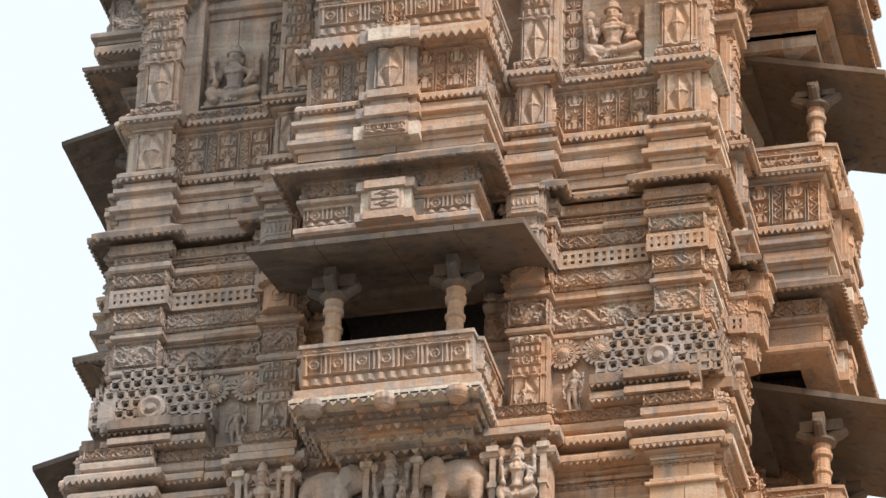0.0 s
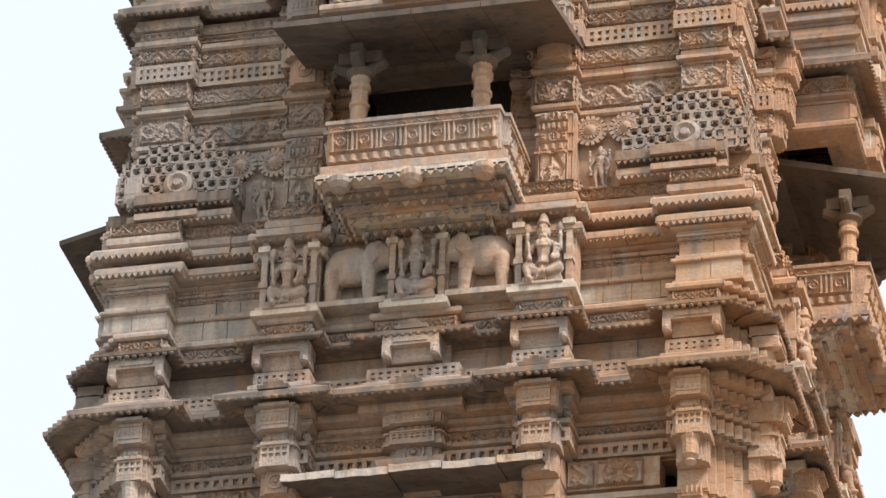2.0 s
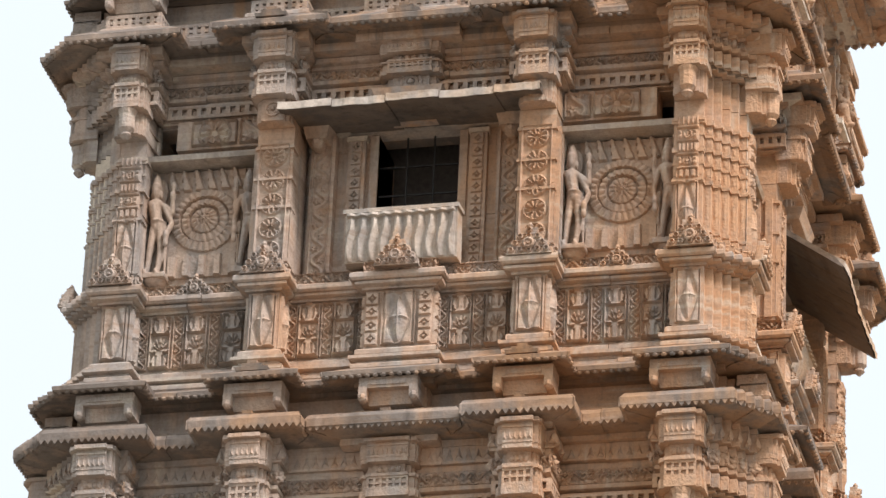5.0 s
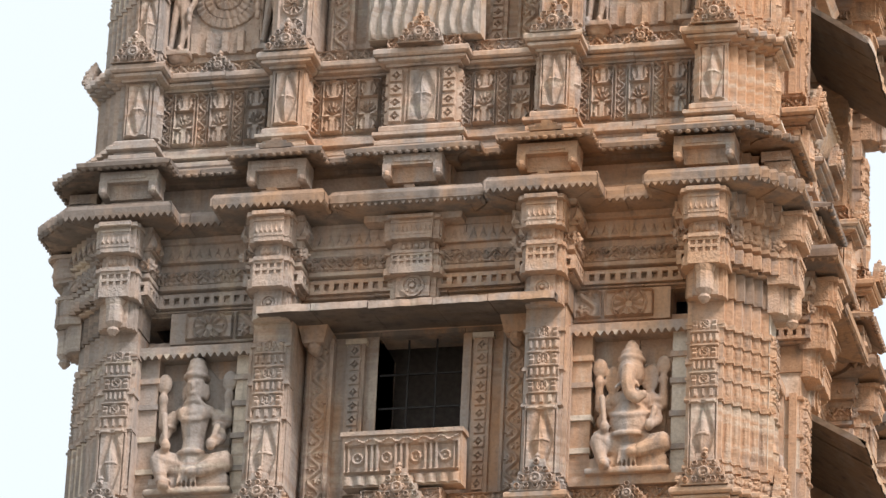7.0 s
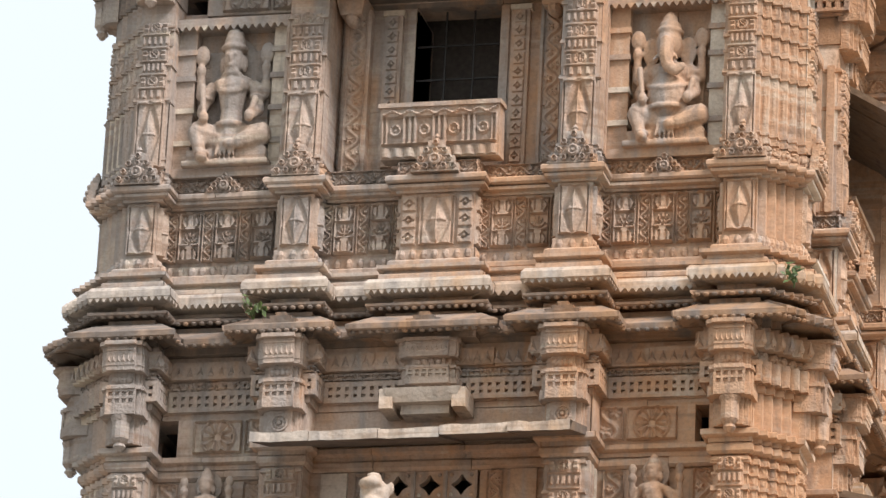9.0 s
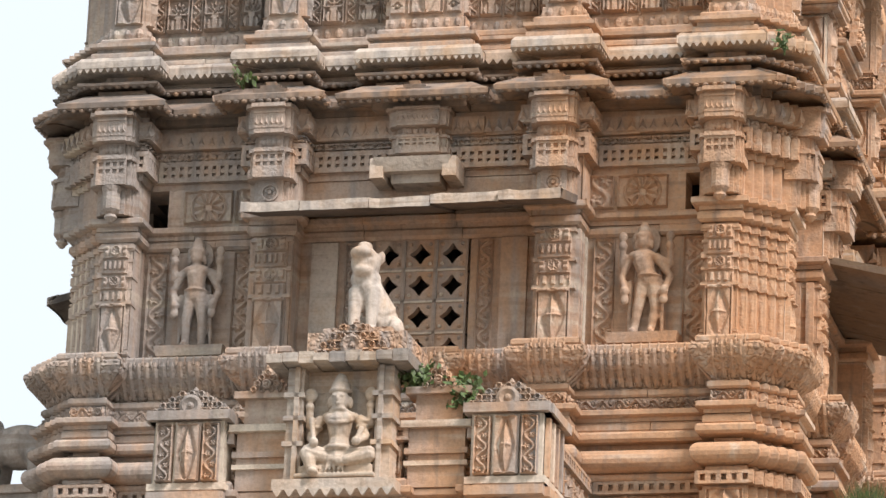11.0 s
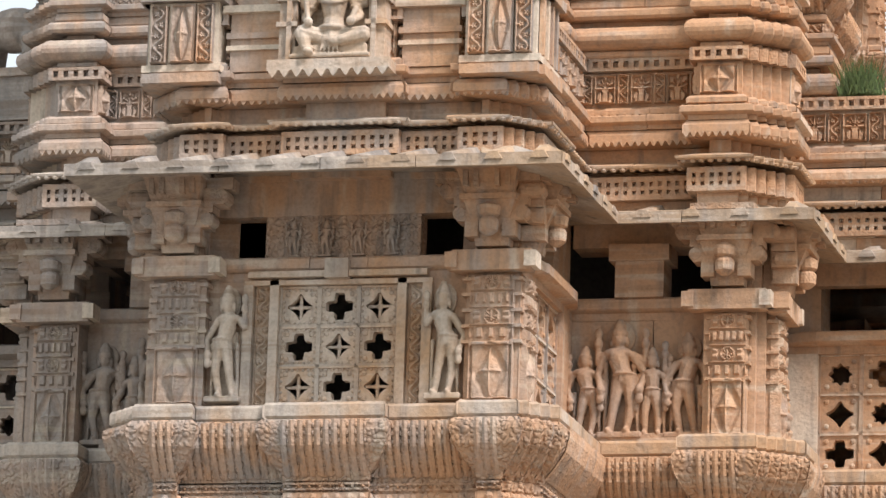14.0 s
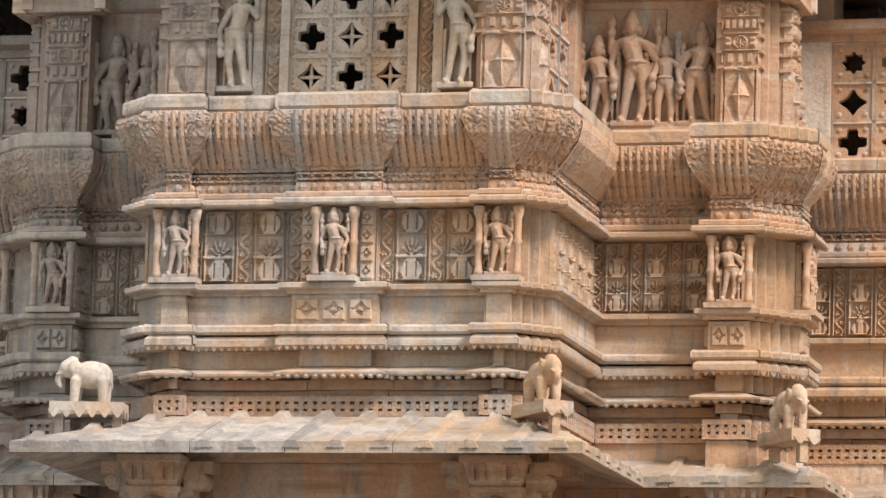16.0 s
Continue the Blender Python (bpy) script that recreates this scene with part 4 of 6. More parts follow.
def elephant(s=0.5):
    """A standing elephant along -x, trunk raised to its brow."""
    m = Mesh()
    m.ball((0.02 * s, 0, 0.62 * s), (0.46 * s, 0.27 * s, 0.31 * s), 16, 10)
    m.ball((0.22 * s, 0, 0.6 * s), (0.27 * s, 0.25 * s, 0.3 * s), 14, 9)
    m.ball((-0.45 * s, 0, 0.76 * s), (0.24 * s, 0.19 * s, 0.22 * s), 14, 9)
    m.ball((-0.4 * s, 0, 0.92 * s), (0.14 * s, 0.15 * s, 0.11 * s))
    for y in (-0.17, 0.17):
        m.limb((-0.28 * s, y * s, 0.5 * s), (-0.31 * s, y * s, 0.0), 0.13 * s, 0.095 * s, 10)
        m.limb((0.32 * s, y * s, 0.5 * s), (0.33 * s, y * s, 0.0), 0.14 * s, 0.1 * s, 10)
        m.ball((-0.33 * s, y * 1.25 * s, 0.76 * s), (0.13 * s, 0.035 * s, 0.18 * s))
        m.limb((-0.55 * s, y * 0.6 * s, 0.66 * s), (-0.74 * s, y * 0.65 * s, 0.62 * s), 0.035 * s, 0.02 * s)
    m.limb((-0.6 * s, 0, 0.72 * s), (-0.72 * s, 0, 0.5 * s), 0.1 * s, 0.075 * s)
    m.limb((-0.72 * s, 0, 0.5 * s), (-0.64 * s, 0, 0.36 * s), 0.072 * s, 0.05 * s)
    m.limb((0.46 * s, 0, 0.7 * s), (0.5 * s, 0, 0.3 * s), 0.03 * s, 0.02 * s)
    return m


def lion(s=0.8):
    """A seated lion with an open mouth, facing -y and a little to -x."""
    m = Mesh()
    m.ball((0.12 * s, 0.12 * s, 0.2 * s), (0.17 * s, 0.22 * s, 0.2 * s), 14, 9)
    m.limb((0.1 * s, 0.06 * s, 0.28 * s), (-0.02 * s, -0.08 * s, 0.58 * s), 0.18 * s, 0.13 * s, 12)
    for x in (-0.11, 0.07):
        m.limb((x * s, -0.1 * s, 0.5 * s), (x * s, -0.17 * s, 0.03 * s), 0.085 * s, 0.05 * s, 10)
        m.ball((x * s, -0.22 * s, 0.04 * s), (0.06 * s, 0.1 * s, 0.04 * s))
    for x in (-0.06, 0.28):
        m.ball((x * s, 0.05 * s, 0.12 * s), (0.08 * s, 0.17 * s, 0.13 * s))
    m.ball((-0.03 * s, -0.1 * s, 0.78 * s), (0.15 * s, 0.17 * s, 0.17 * s), 16, 10)
    m.ball((-0.04 * s, -0.2 * s, 0.86 * s), (0.13 * s, 0.13 * s, 0.075 * s), 12, 8)
    m.ball((-0.03 * s, -0.17 * s, 0.68 * s), (0.11 * s, 0.12 * s, 0.07 * s), 12, 8)
    m.ball((-0.04 * s, -0.12 * s, 0.96 * s), (0.08 * s, 0.09 * s, 0.045 * s))
    for x in (-0.16, 0.12):
        m.ball((x * s, -0.04 * s, 0.86 * s), (0.035 * s, 0.05 * s, 0.07 * s))
    m.ball((-0.03 * s, -0.06 * s, 0.62 * s), (0.16 * s, 0.15 * s, 0.12 * s), 14, 8)
    return m


STAND = [fused(standing(1.0, 4, b), "statue", FIGURE, 0.0105) for b in (0.07, -0.07, 0.0)]
STAND_PALE = fused(standing(1.0, 2, 0.08), "statue", FIGURE_PALE, 0.0105)
SEAT = fused(seated(1.0), "statue", FIGURE, 0.0105)
SEAT_PALE = fused(seated(1.0, cone=True), "statue", FIGURE_PALE, 0.0105)
SEAT_TRUNK = fused(seated(1.0, True), "statue", FIGURE, 0.0105)
ELEPHANT_RELIEF = fused(elephant(1.0), "elephant_relief", FIGURE, 0.03)


def put(name, data, x, y, z, s, faces=(0, 1, 3), turn=0, label="", flip=False, wide=1.0, tall=1.0):
    """Statues set into the tower's niches, each one a thing of its own."""
    m = pose(x, y, z, 0, 0, turn) @ Matrix.Diagonal(((-s if flip else s) * (0.86 if data in STAND or data is STAND_PALE else 1) * wide, s, s * tall, 1))
    for k in faces:
        ob = tagged(new(name, data), label or "small weathered sandstone statue standing against the tower wall", "statue", "statues on the tower")
        ob.matrix_basis = QUARTERS[k] @ m


# ---- capitals, crests, ears ----
def capital(w, h, out, pendant=False):
    """A bracket capital of stepped blocks, back at y 0: the body and, each of its own, rosette, pierced band, bosses, leaf band, pendant."""
    m = Mesh()
    tiers = ((0.0, 0.27, 0.34, 0.8), (0.27, 0.36, 0.64, 1.0), (0.36, 0.53, 0.58, 0.92), (0.53, 0.57, 0.68, 0.98), (0.57, 0.71, 0.52, 0.76), (0.71, 0.76, 0.78, 0.96), (0.76, 0.96, 0.8, 0.98), (0.96, 1.0, 0.95, 1.06))
    rows = []
    for a, b, o, ww in tiers:
        hw, y = w * ww / 2, -out * o
        half = [(hw * 0.8, y), (hw * 0.8, y + 0.035), (hw + 0.012, y + 0.035), (hw + 0.012, y + 0.07), (hw + 0.03, y + 0.07), (hw + 0.03, 0.05)]
        outline = [(-x, v) for x, v in reversed(half)] + half
        rows += [[(x, v, z * h) for x, v in outline] for z in (a, b)]
    k = len(rows[0])
    m.add([p for r in rows for p in r], [(r * k + i, r * k + (i + 1) % k, (r + 1) * k + (i + 1) % k, (r + 1) * k + i) for r in range(len(rows) - 1) for i in range(k)] + [tuple(range(k))[::-1], tuple((len(rows) - 1) * k + i for i in range(k))])
    f = lambda t: w * t[3] * 0.4
    bits = {}
    t = tiers[2]
    k = max(4, round(2 * f(t) / 0.06))
    y = -out * t[2]
    g = Mesh()
    for r in (0.0, 0.42, 0.84):
        z = (t[0] + (t[1] - t[0]) * r) * h
        g.box(-f(t), f(t), y - 0.02, y, z, z + 0.16 * (t[1] - t[0]) * h)
    for i in range(k + 1):
        x = -f(t) + 2 * f(t) * i / k
        g.box(x - 0.011, x + 0.011, y - 0.018, y, t[0] * h, t[1] * h)
    bits["pierced_band"] = g
    t = tiers[6]
    y, k = -out * t[2], max(5, round(2 * f(t) / 0.045))
    g = Mesh()
    for i in range(k):
        x, d = -f(t) + 2 * f(t) * (i + 0.5) / k, f(t) / k * 0.8
        z0, z1 = (t[0] + 0.03) * h, (t[0] + 0.13) * h
        g.add([(x - d, y, z0), (x + d, y, z0), (x, y, z1), (x, y - 0.022, z0 + 0.02)], [(0, 1, 3), (1, 2, 3), (2, 0, 3)])
    g.box(-f(t), f(t), y - 0.012, y, (t[0] + 0.15) * h, (t[0] + 0.17) * h)
    bits["leaf_band"] = g
    t = tiers[4]
    g = Mesh()
    for x in (-0.6, -0.2, 0.2, 0.6):
        g.ball((x * f(t), -out * t[2], (t[0] + t[1]) / 2 * h), (0.03, 0.028, 0.036), 8, 5)
    bits["boss_row"] = g
    t = tiers[0]
    r = min(0.11, f(t) * 0.7)
    g = Mesh().lathe([(r, 0), (r, 0.02), (r * 0.8, 0.02), (r * 0.75, 0.005), (r * 0.4, 0.02), (r * 0.3, 0.005), (r * 0.2, 0.035)], 14, pose(0, -out * t[2], h * 0.14, 90))
    for q in range(8):
        c, e = math.cos(q * math.pi / 4), math.sin(q * math.pi / 4)
        g.ball((c * r * 0.56, -out * t[2] - 0.008, h * 0.14 + e * r * 0.56), (r * 0.16, 0.014, r * 0.16), 6, 4)
    bits["rosette"] = g
    if pendant:
        bits["pendant"] = Mesh().lathe([(0.02, -0.1 * h), (0.06, -0.05 * h), (0.045, -0.02 * h), (0.08, 0.03 * h), (0.08, 0.2 * h), (0.1, 0.26 * h)], 10, Matrix.Translation((0, -out * 0.42, 0.0)))
    return m.data("capital", ORN), {n: b.data(n, ORN) for n, b in bits.items()}


def bracket_capital(w, h, out):
    """A bracket that widens upwards between two curled arms, with a pendant face; back at y 0."""
    m = Mesh()
    b, t = w * 0.24, w * 0.5
    for z0, z1, k0, k1, o0, o1 in ((0, 0.16, 0.55, 0.6, 0.25, 0.3), (0.16, 0.55, 0.5, 0.85, 0.3, 0.62), (0.55, 0.62, 0.95, 0.95, 0.7, 0.7), (0.62, 0.92, 0.8, 1.0, 0.62, 0.85), (0.92, 1.0, 1.08, 1.08, 0.98, 0.98)):
        x0, x1, y0, y1 = t * k0, t * k1, -out * o0, -out * o1
        m.add([(-x0, y0, z0 * h), (x0, y0, z0 * h), (x0, 0.05, z0 * h), (-x0, 0.05, z0 * h), (-x1, y1, z1 * h), (x1, y1, z1 * h), (x1, 0.05, z1 * h), (-x1, 0.05, z1 * h)],
              [(0, 3, 2, 1), (4, 5, 6, 7), (0, 1, 5, 4), (1, 2, 6, 5), (2, 3, 7, 6), (3, 0, 4, 7)])
    for s in (-1, 1):
        for k, (x0, x1, z0, z1) in enumerate(((0.2, 0.42, 0.1, 0.34), (0.3, 0.56, 0.3, 0.52), (0.4, 0.62, 0.5, 0.6), (0.45, 0.8, 0.6, 0.82), (0.5, 0.94, 0.8, 0.95))):
            lo, hi = sorted((s * x0 * w, s * x1 * w))
            m.box(lo, hi, -out * 0.2 - 0.1, 0.02, z0 * h, z1 * h)
            if k in (1, 3):
                m.lathe([(0.05, 0), (0.062, 0.02), (0.062, 0.17), (0.05, 0.19)], 12, pose(s * x1 * w - s * 0.02, -out * 0.2 - 0.105 + 0.19, (z0 + z1) / 2 * h, 90))
    m.lathe([(0.03, -0.02), (0.08, 0.02), (0.085, 0.1), (0.06, 0.13), (0.09, 0.15), (0.1, 0.22), (0.03, 0.26)], 12, Matrix.Translation((0, -out * 0.55, 0.12 * h)))
    for x in (-0.5, -0.25, 0.25, 0.5):
        m.box(x * w * 0.7 - 0.02, x * w * 0.7 + 0.02, -out * 0.86, -out * 0.6, 0.7 * h, 0.9 * h)
    return m


def crest(w, h, mat_t=0.1):
    """A stepped, pierced gable ornament on a ledge, back at y 0."""
    m = Mesh()
    n = 4
    for i in range(n):
        ww = w * (1 - (i / n) ** 1.15 * 0.9)
        z, hh = h * i / n, h / n
        m.box(-ww / 2, ww / 2, -mat_t * 0.5, 0.02, z, z + hh * 1.0)
        m.box(-ww / 2 - 0.008, ww / 2 + 0.008, -mat_t * 0.6, 0.02, z, z + hh * 0.2)
        k = max(1, int(ww / 0.075))
        for j in range(k):
            x = (j + 0.5 - k / 2) * ww / k
            m.lathe([(0.03, 0), (0.03, 0.03), (0.022, 0.04), (0.012, 0.012)], 7, pose(x, -mat_t * 0.5, z + hh * 0.6, 90))
    m.lathe([(w * 0.14, 0), (w * 0.14, 0.035), (w * 0.1, 0.05), (w * 0.05, 0.03), (0.012, 0.055)], 12, pose(0, -mat_t * 0.55, h * 0.36, 90))
    m.lathe([(0.035, 0), (0.02, 0.02), (0.03, 0.035), (0.008, 0.07)], 8, pose(0, -mat_t * 0.25, h))
    return m


def eared(w, h, out):
    """A bracket block whose two ends curl down like ears; back at y 0."""
    m = Mesh()
    m.box(-w * 0.36, w * 0.36, -out * 0.5, 0.05, 0, h * 0.55, 0.03)
    m.box(-w / 2, w / 2, -out, 0.05, h * 0.55, h)
    for s in (-1, 1):
        m.box(s * w * 0.43 - w * 0.07, s * w * 0.43 + w * 0.07, -out - 0.01, 0.02, h * 0.08, h * 0.6)
        m.ball((s * w * 0.43, -out * 0.9, h * 0.16), (w * 0.075, out * 0.3, h * 0.2), 8, 5)
    m.box(-w * 0.3, w * 0.3, -out - 0.012, 0, h * 0.66, h * 0.86)
    return m


def piers(a, pier=2.58, pil=0.12):
    """(x, y, width) of the corner piers and pilasters of one face."""
    e = a + CORNER - (STEPS if a > 3.1 else 1) * STEP
    return [(s * (pier + e) / 2, -a - CORNER, e - pier) for s in (-1, 1)] + [(s * 1.28, -a - pil, 0.36) for s in (-1, 1)]


def set_capital(x, y, z, w, h, out, pendant=False):
    key = ("cap", round(w, 2), round(h, 2), pendant)
    if key not in CACHE:
        CACHE[key] = capital(w, h, out, pendant)
    body, bits = CACHE[key]
    for ob in round_tower("capital", body, tower, pose(x, y, z)):
        for n, d in bits.items():
            part(n, d, ob)


def capitals(a, z0, z1, out, pier=2.58, pil=0.12, first=0):
    for x, y, w in piers(a, pier, pil)[first:]:
        set_capital(x, y, z0, w, z1 - z0, out, abs(x) > 2)


def crests(a, z, h, extra=(), pier=2.58, pil=0.12, w=0.42):
    d = crest(w, h).data("crest", ORN, False)
    for x, y, _ in piers(a, pier, pil) + list(extra):
        round_tower("crest", d, tower, pose(x, y, z))


def ears(a, z0, z1, out, extra=(), pier=2.58, pil=0.12):
    d = eared(0.56, z1 - z0, out).data("bracket_block", ORN)
    for x, y, _ in piers(a, pier, pil) + list(extra):
        round_tower("bracket_block", d, tower, pose(x, y, z0))


# ---- eaves of slabs with raised ribs ----
def eave(plan, d_in, d_out, z_in, z_out, thick, name="eave_slab", mat=None, pitch=0.37):
    single = []
    prof = [(d_in, z_in - 0.12), (d_out - 0.03, z_out - thick), (d_out, z_out - thick), (d_out, z_out), (d_in, z_in)]
    me = course(plan, prof, RNG, 0.9, back=d_in - 0.5, jit=0.004, each=single)
    bed = ring(plan, [(d_in - 0.2, z_in - 0.1), (d_in - 0.2, z_in - 0.02)], d_in - 0.45)
    obs = round_tower(name, bed.data(name, mat or SLATE), tower, faces=(0,))
    for one in single:
        part("slab", one.data("slab", mat or SLATE), obs[0])
    obs += round_tower(name, me.data(name, mat or SLATE), tower, faces=(1, 2, 3), kind="stuff")
    rib = Mesh()
    for (p, q, n, ma, mb) in edges_of(plan):
        a, b = p + ma * d_out, q + mb * d_out
        u, ln = (b - a).normalized(), (b - a).length
        if (b - a).dot(q - p) <= 0 or ln < 0.5:
            continue
        k = max(1, round(ln / pitch))
        run = d_out - d_in
        slope = (z_in - z_out) / run
        for i in range(k):
            s = (i + 0.5) * ln / k
            c = a + u * s
            back = min(run, s - 0.02 if ma.dot(u) < -0.5 else run, ln - s - 0.02 if mb.dot(u) > 0.5 else run)
            if back < 0.1:
                continue
            w0, hh = 0.075, 0.05
            vs = []
            for o, zz in ((0.012, z_out - thick * 0.45), (-back, z_out + slope * back)):
                e = c + n * o
                vs += [(*(e - u * w0), zz - 0.01), (*(e - u * w0 * 0.5), zz + hh), (*(e + u * w0 * 0.5), zz + hh), (*(e + u * w0), zz - 0.01)]
            rib.add(vs, [(0, 3, 2, 1), (0, 1, 5, 4), (1, 2, 6, 5), (2, 3, 7, 6), (4, 5, 6, 7)])
    rd = rib.data("rib", mat or SLATE)
    for ob in obs:
        part("rib", rd, ob, kind="stuff")


E1 = mirrored([(1.86, -5.7), (1.86, -3.36), (3.36, -3.36)])
eave(E1, -0.55, 0.46, 6.27, 5.95, 0.09)
E2 = mirrored([(1.62, -5.42), (1.62, -3.28), (3.28, -3.28)])
eave(E2, -0.45, 0.46, 11.02, 10.79, 0.1)


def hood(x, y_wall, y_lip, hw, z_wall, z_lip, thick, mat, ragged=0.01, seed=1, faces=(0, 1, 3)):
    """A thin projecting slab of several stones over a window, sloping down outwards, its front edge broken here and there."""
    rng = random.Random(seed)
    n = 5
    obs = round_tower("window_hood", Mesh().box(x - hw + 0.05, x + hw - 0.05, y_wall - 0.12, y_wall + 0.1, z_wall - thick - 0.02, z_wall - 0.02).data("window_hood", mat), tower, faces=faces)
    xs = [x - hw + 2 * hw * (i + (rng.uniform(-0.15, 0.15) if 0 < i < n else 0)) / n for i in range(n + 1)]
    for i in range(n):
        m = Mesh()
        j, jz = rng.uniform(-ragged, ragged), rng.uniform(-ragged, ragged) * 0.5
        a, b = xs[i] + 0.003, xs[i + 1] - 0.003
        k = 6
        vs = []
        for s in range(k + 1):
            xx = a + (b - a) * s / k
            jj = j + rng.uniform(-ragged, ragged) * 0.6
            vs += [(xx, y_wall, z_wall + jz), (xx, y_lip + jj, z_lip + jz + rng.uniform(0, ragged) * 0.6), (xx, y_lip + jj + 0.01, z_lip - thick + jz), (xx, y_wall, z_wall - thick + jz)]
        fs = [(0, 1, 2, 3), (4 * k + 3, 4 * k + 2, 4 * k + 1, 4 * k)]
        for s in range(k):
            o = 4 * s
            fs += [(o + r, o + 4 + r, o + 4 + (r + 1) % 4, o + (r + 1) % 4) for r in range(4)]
        # slabs hold the soffit's shade as colour; only the lip shows mat
        d = m.add(vs, fs).data("slab", SHADED_ROOF)
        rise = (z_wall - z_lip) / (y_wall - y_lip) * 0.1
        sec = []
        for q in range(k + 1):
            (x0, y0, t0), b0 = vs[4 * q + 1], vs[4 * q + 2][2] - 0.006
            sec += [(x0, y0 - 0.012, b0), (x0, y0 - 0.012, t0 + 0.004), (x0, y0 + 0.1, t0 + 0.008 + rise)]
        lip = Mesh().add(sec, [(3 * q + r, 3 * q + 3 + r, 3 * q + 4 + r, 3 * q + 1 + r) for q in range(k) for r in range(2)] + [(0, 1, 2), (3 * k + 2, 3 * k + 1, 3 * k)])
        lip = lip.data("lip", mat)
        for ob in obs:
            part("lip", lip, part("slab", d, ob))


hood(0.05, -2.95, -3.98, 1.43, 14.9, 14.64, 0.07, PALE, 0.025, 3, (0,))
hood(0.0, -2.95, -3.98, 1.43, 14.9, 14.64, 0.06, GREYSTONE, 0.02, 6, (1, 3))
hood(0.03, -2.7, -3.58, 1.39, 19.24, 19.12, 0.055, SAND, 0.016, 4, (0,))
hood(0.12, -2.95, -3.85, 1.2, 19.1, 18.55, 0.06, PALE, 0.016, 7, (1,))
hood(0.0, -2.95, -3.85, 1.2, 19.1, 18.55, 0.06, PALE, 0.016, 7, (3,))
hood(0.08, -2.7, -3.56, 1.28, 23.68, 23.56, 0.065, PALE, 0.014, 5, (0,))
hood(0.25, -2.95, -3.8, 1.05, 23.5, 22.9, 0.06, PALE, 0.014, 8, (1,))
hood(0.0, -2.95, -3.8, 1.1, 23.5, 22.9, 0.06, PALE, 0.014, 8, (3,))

# ---- piers and panels, storey by storey ----
for a, z0, z1, pil in ((3.16, 13.5, 14.54, 0.12), (3.18, 17.45, 18.9, 0.12), (3.13, 22.0, 23.28, 0.12), (3.0, 26.8, 27.68, 0.1), (2.95, 31.1, 32.35, 0.08)):
    for i, (x, y, w) in enumerate(piers(a, 2.58, pil)):
        kind = circles if (a == 3.13 and i > 1) else pilaster
        round_tower("carved_panel", relief(kind, min(0.34, w - 0.05), z1 - z0), tower, pose(x, y - 0.012, z0), faces=(0, 1, 3))
        if w > 0.45:
            e = (w - 0.36) / 2
            for s in (-1, 1):
                round_tower("carved_panel", relief(flank, e - 0.015, z1 - z0), tower, pose(x + s * (0.18 + e / 2), y - 0.01, z0), faces=(0, 1, 3))
    # bands round every pier
    for x, y, w in piers(a, 2.58, pil):
        h = z1 - z0
        key = ("band", round(w, 2))
        if key not in CACHE:
            CACHE[key] = Mesh().box(-w / 2 - 0.012, w / 2 + 0.012, -0.034, 0.14, 0, 0.02).box(-w / 2 - 0.006, w / 2 + 0.006, -0.028, 0.14, 0.02, 0.036).data("band", SAND)
        for t in (0.01, 0.46, 0.7, 0.96):
            round_tower("band", CACHE[key], tower, pose(x, y, z0 + h * t), faces=(0, 1, 3))
    # mouldings that run round the steps of the corner
    e = a + CORNER
    steps = [(2.58, -e)] + corner(e, STEPS if a > 3.1 else 1)
    cb = Mesh()
    for t, hh, d in ((0.0, 0.05, 0.022), (0.06, 0.03, 0.012), (0.45, 0.035, 0.016), (0.6, 0.025, 0.012), (0.72, 0.035, 0.016), (0.84, 0.025, 0.012), (0.94, 0.05, 0.022)):
        z = z0 + (z1 - z0) * t
        r = ring(steps, [(d, z), (d, z + hh)], -0.02)
        cb.add(r.v, r.f)
    # a slip of carving on every step
    for p, u, n, ln in span(steps, 0.0):
        if ln < 0.1:
            c = p + u * ln / 2
            for t0, t1 in ((0.1, 0.43), (0.49, 0.59), (0.63, 0.71), (0.76, 0.83), (0.87, 0.93)):
                za, zb = z0 + (z1 - z0) * t0, z0 + (z1 - z0) * t1
                cb.add([(*(c - u * 0.02), za), (*(c + u * 0.02), za), (*(c + u * 0.02), zb), (*(c - u * 0.02), zb), (*(c + n * 0.007), (za + zb) / 2)], [(0, 1, 4), (1, 2, 4), (2, 3, 4), (3, 0, 4)])
    for sx in (-1, 1):
        round_tower("corner_moulding", cb.data("corner_moulding", ORN), tower, Matrix.Diagonal((sx, 1, 1, 1)), kind="stuff", faces=(0, 1, 3))
    # grooved returns beside the pilasters
    for s in (-1, 1):
        m = Mesh()
        for k in range(3):
            y0 = -a - pil + 0.03 + k * 0.12
            m.box(-0.02, 0.035, y0, y0 + 0.07, z0, z1)
        round_tower("fillet", m.data("fillet", SAND), tower, pose(s * 1.46, 0, 0) @ Matrix.Diagonal((s, 1, 1, 1)))

panel_zone(P1M, 7.38, 8.0, -0.05, vase)
panel_zone(P3B, 11.86, 12.15, 0.02)
panel_zone(P4B, 16.6, 17.11, -0.02)
panel_zone(P5B, 21.08, 21.67, -0.03)
panel_zone(P7B, 30.22, 30.74, -0.02)

capitals(3.2, 14.78, 15.68, 0.36)
capitals(3.22, 19.08, 20.06, 0.36)
capitals(3.17, 23.46, 24.32, 0.40)
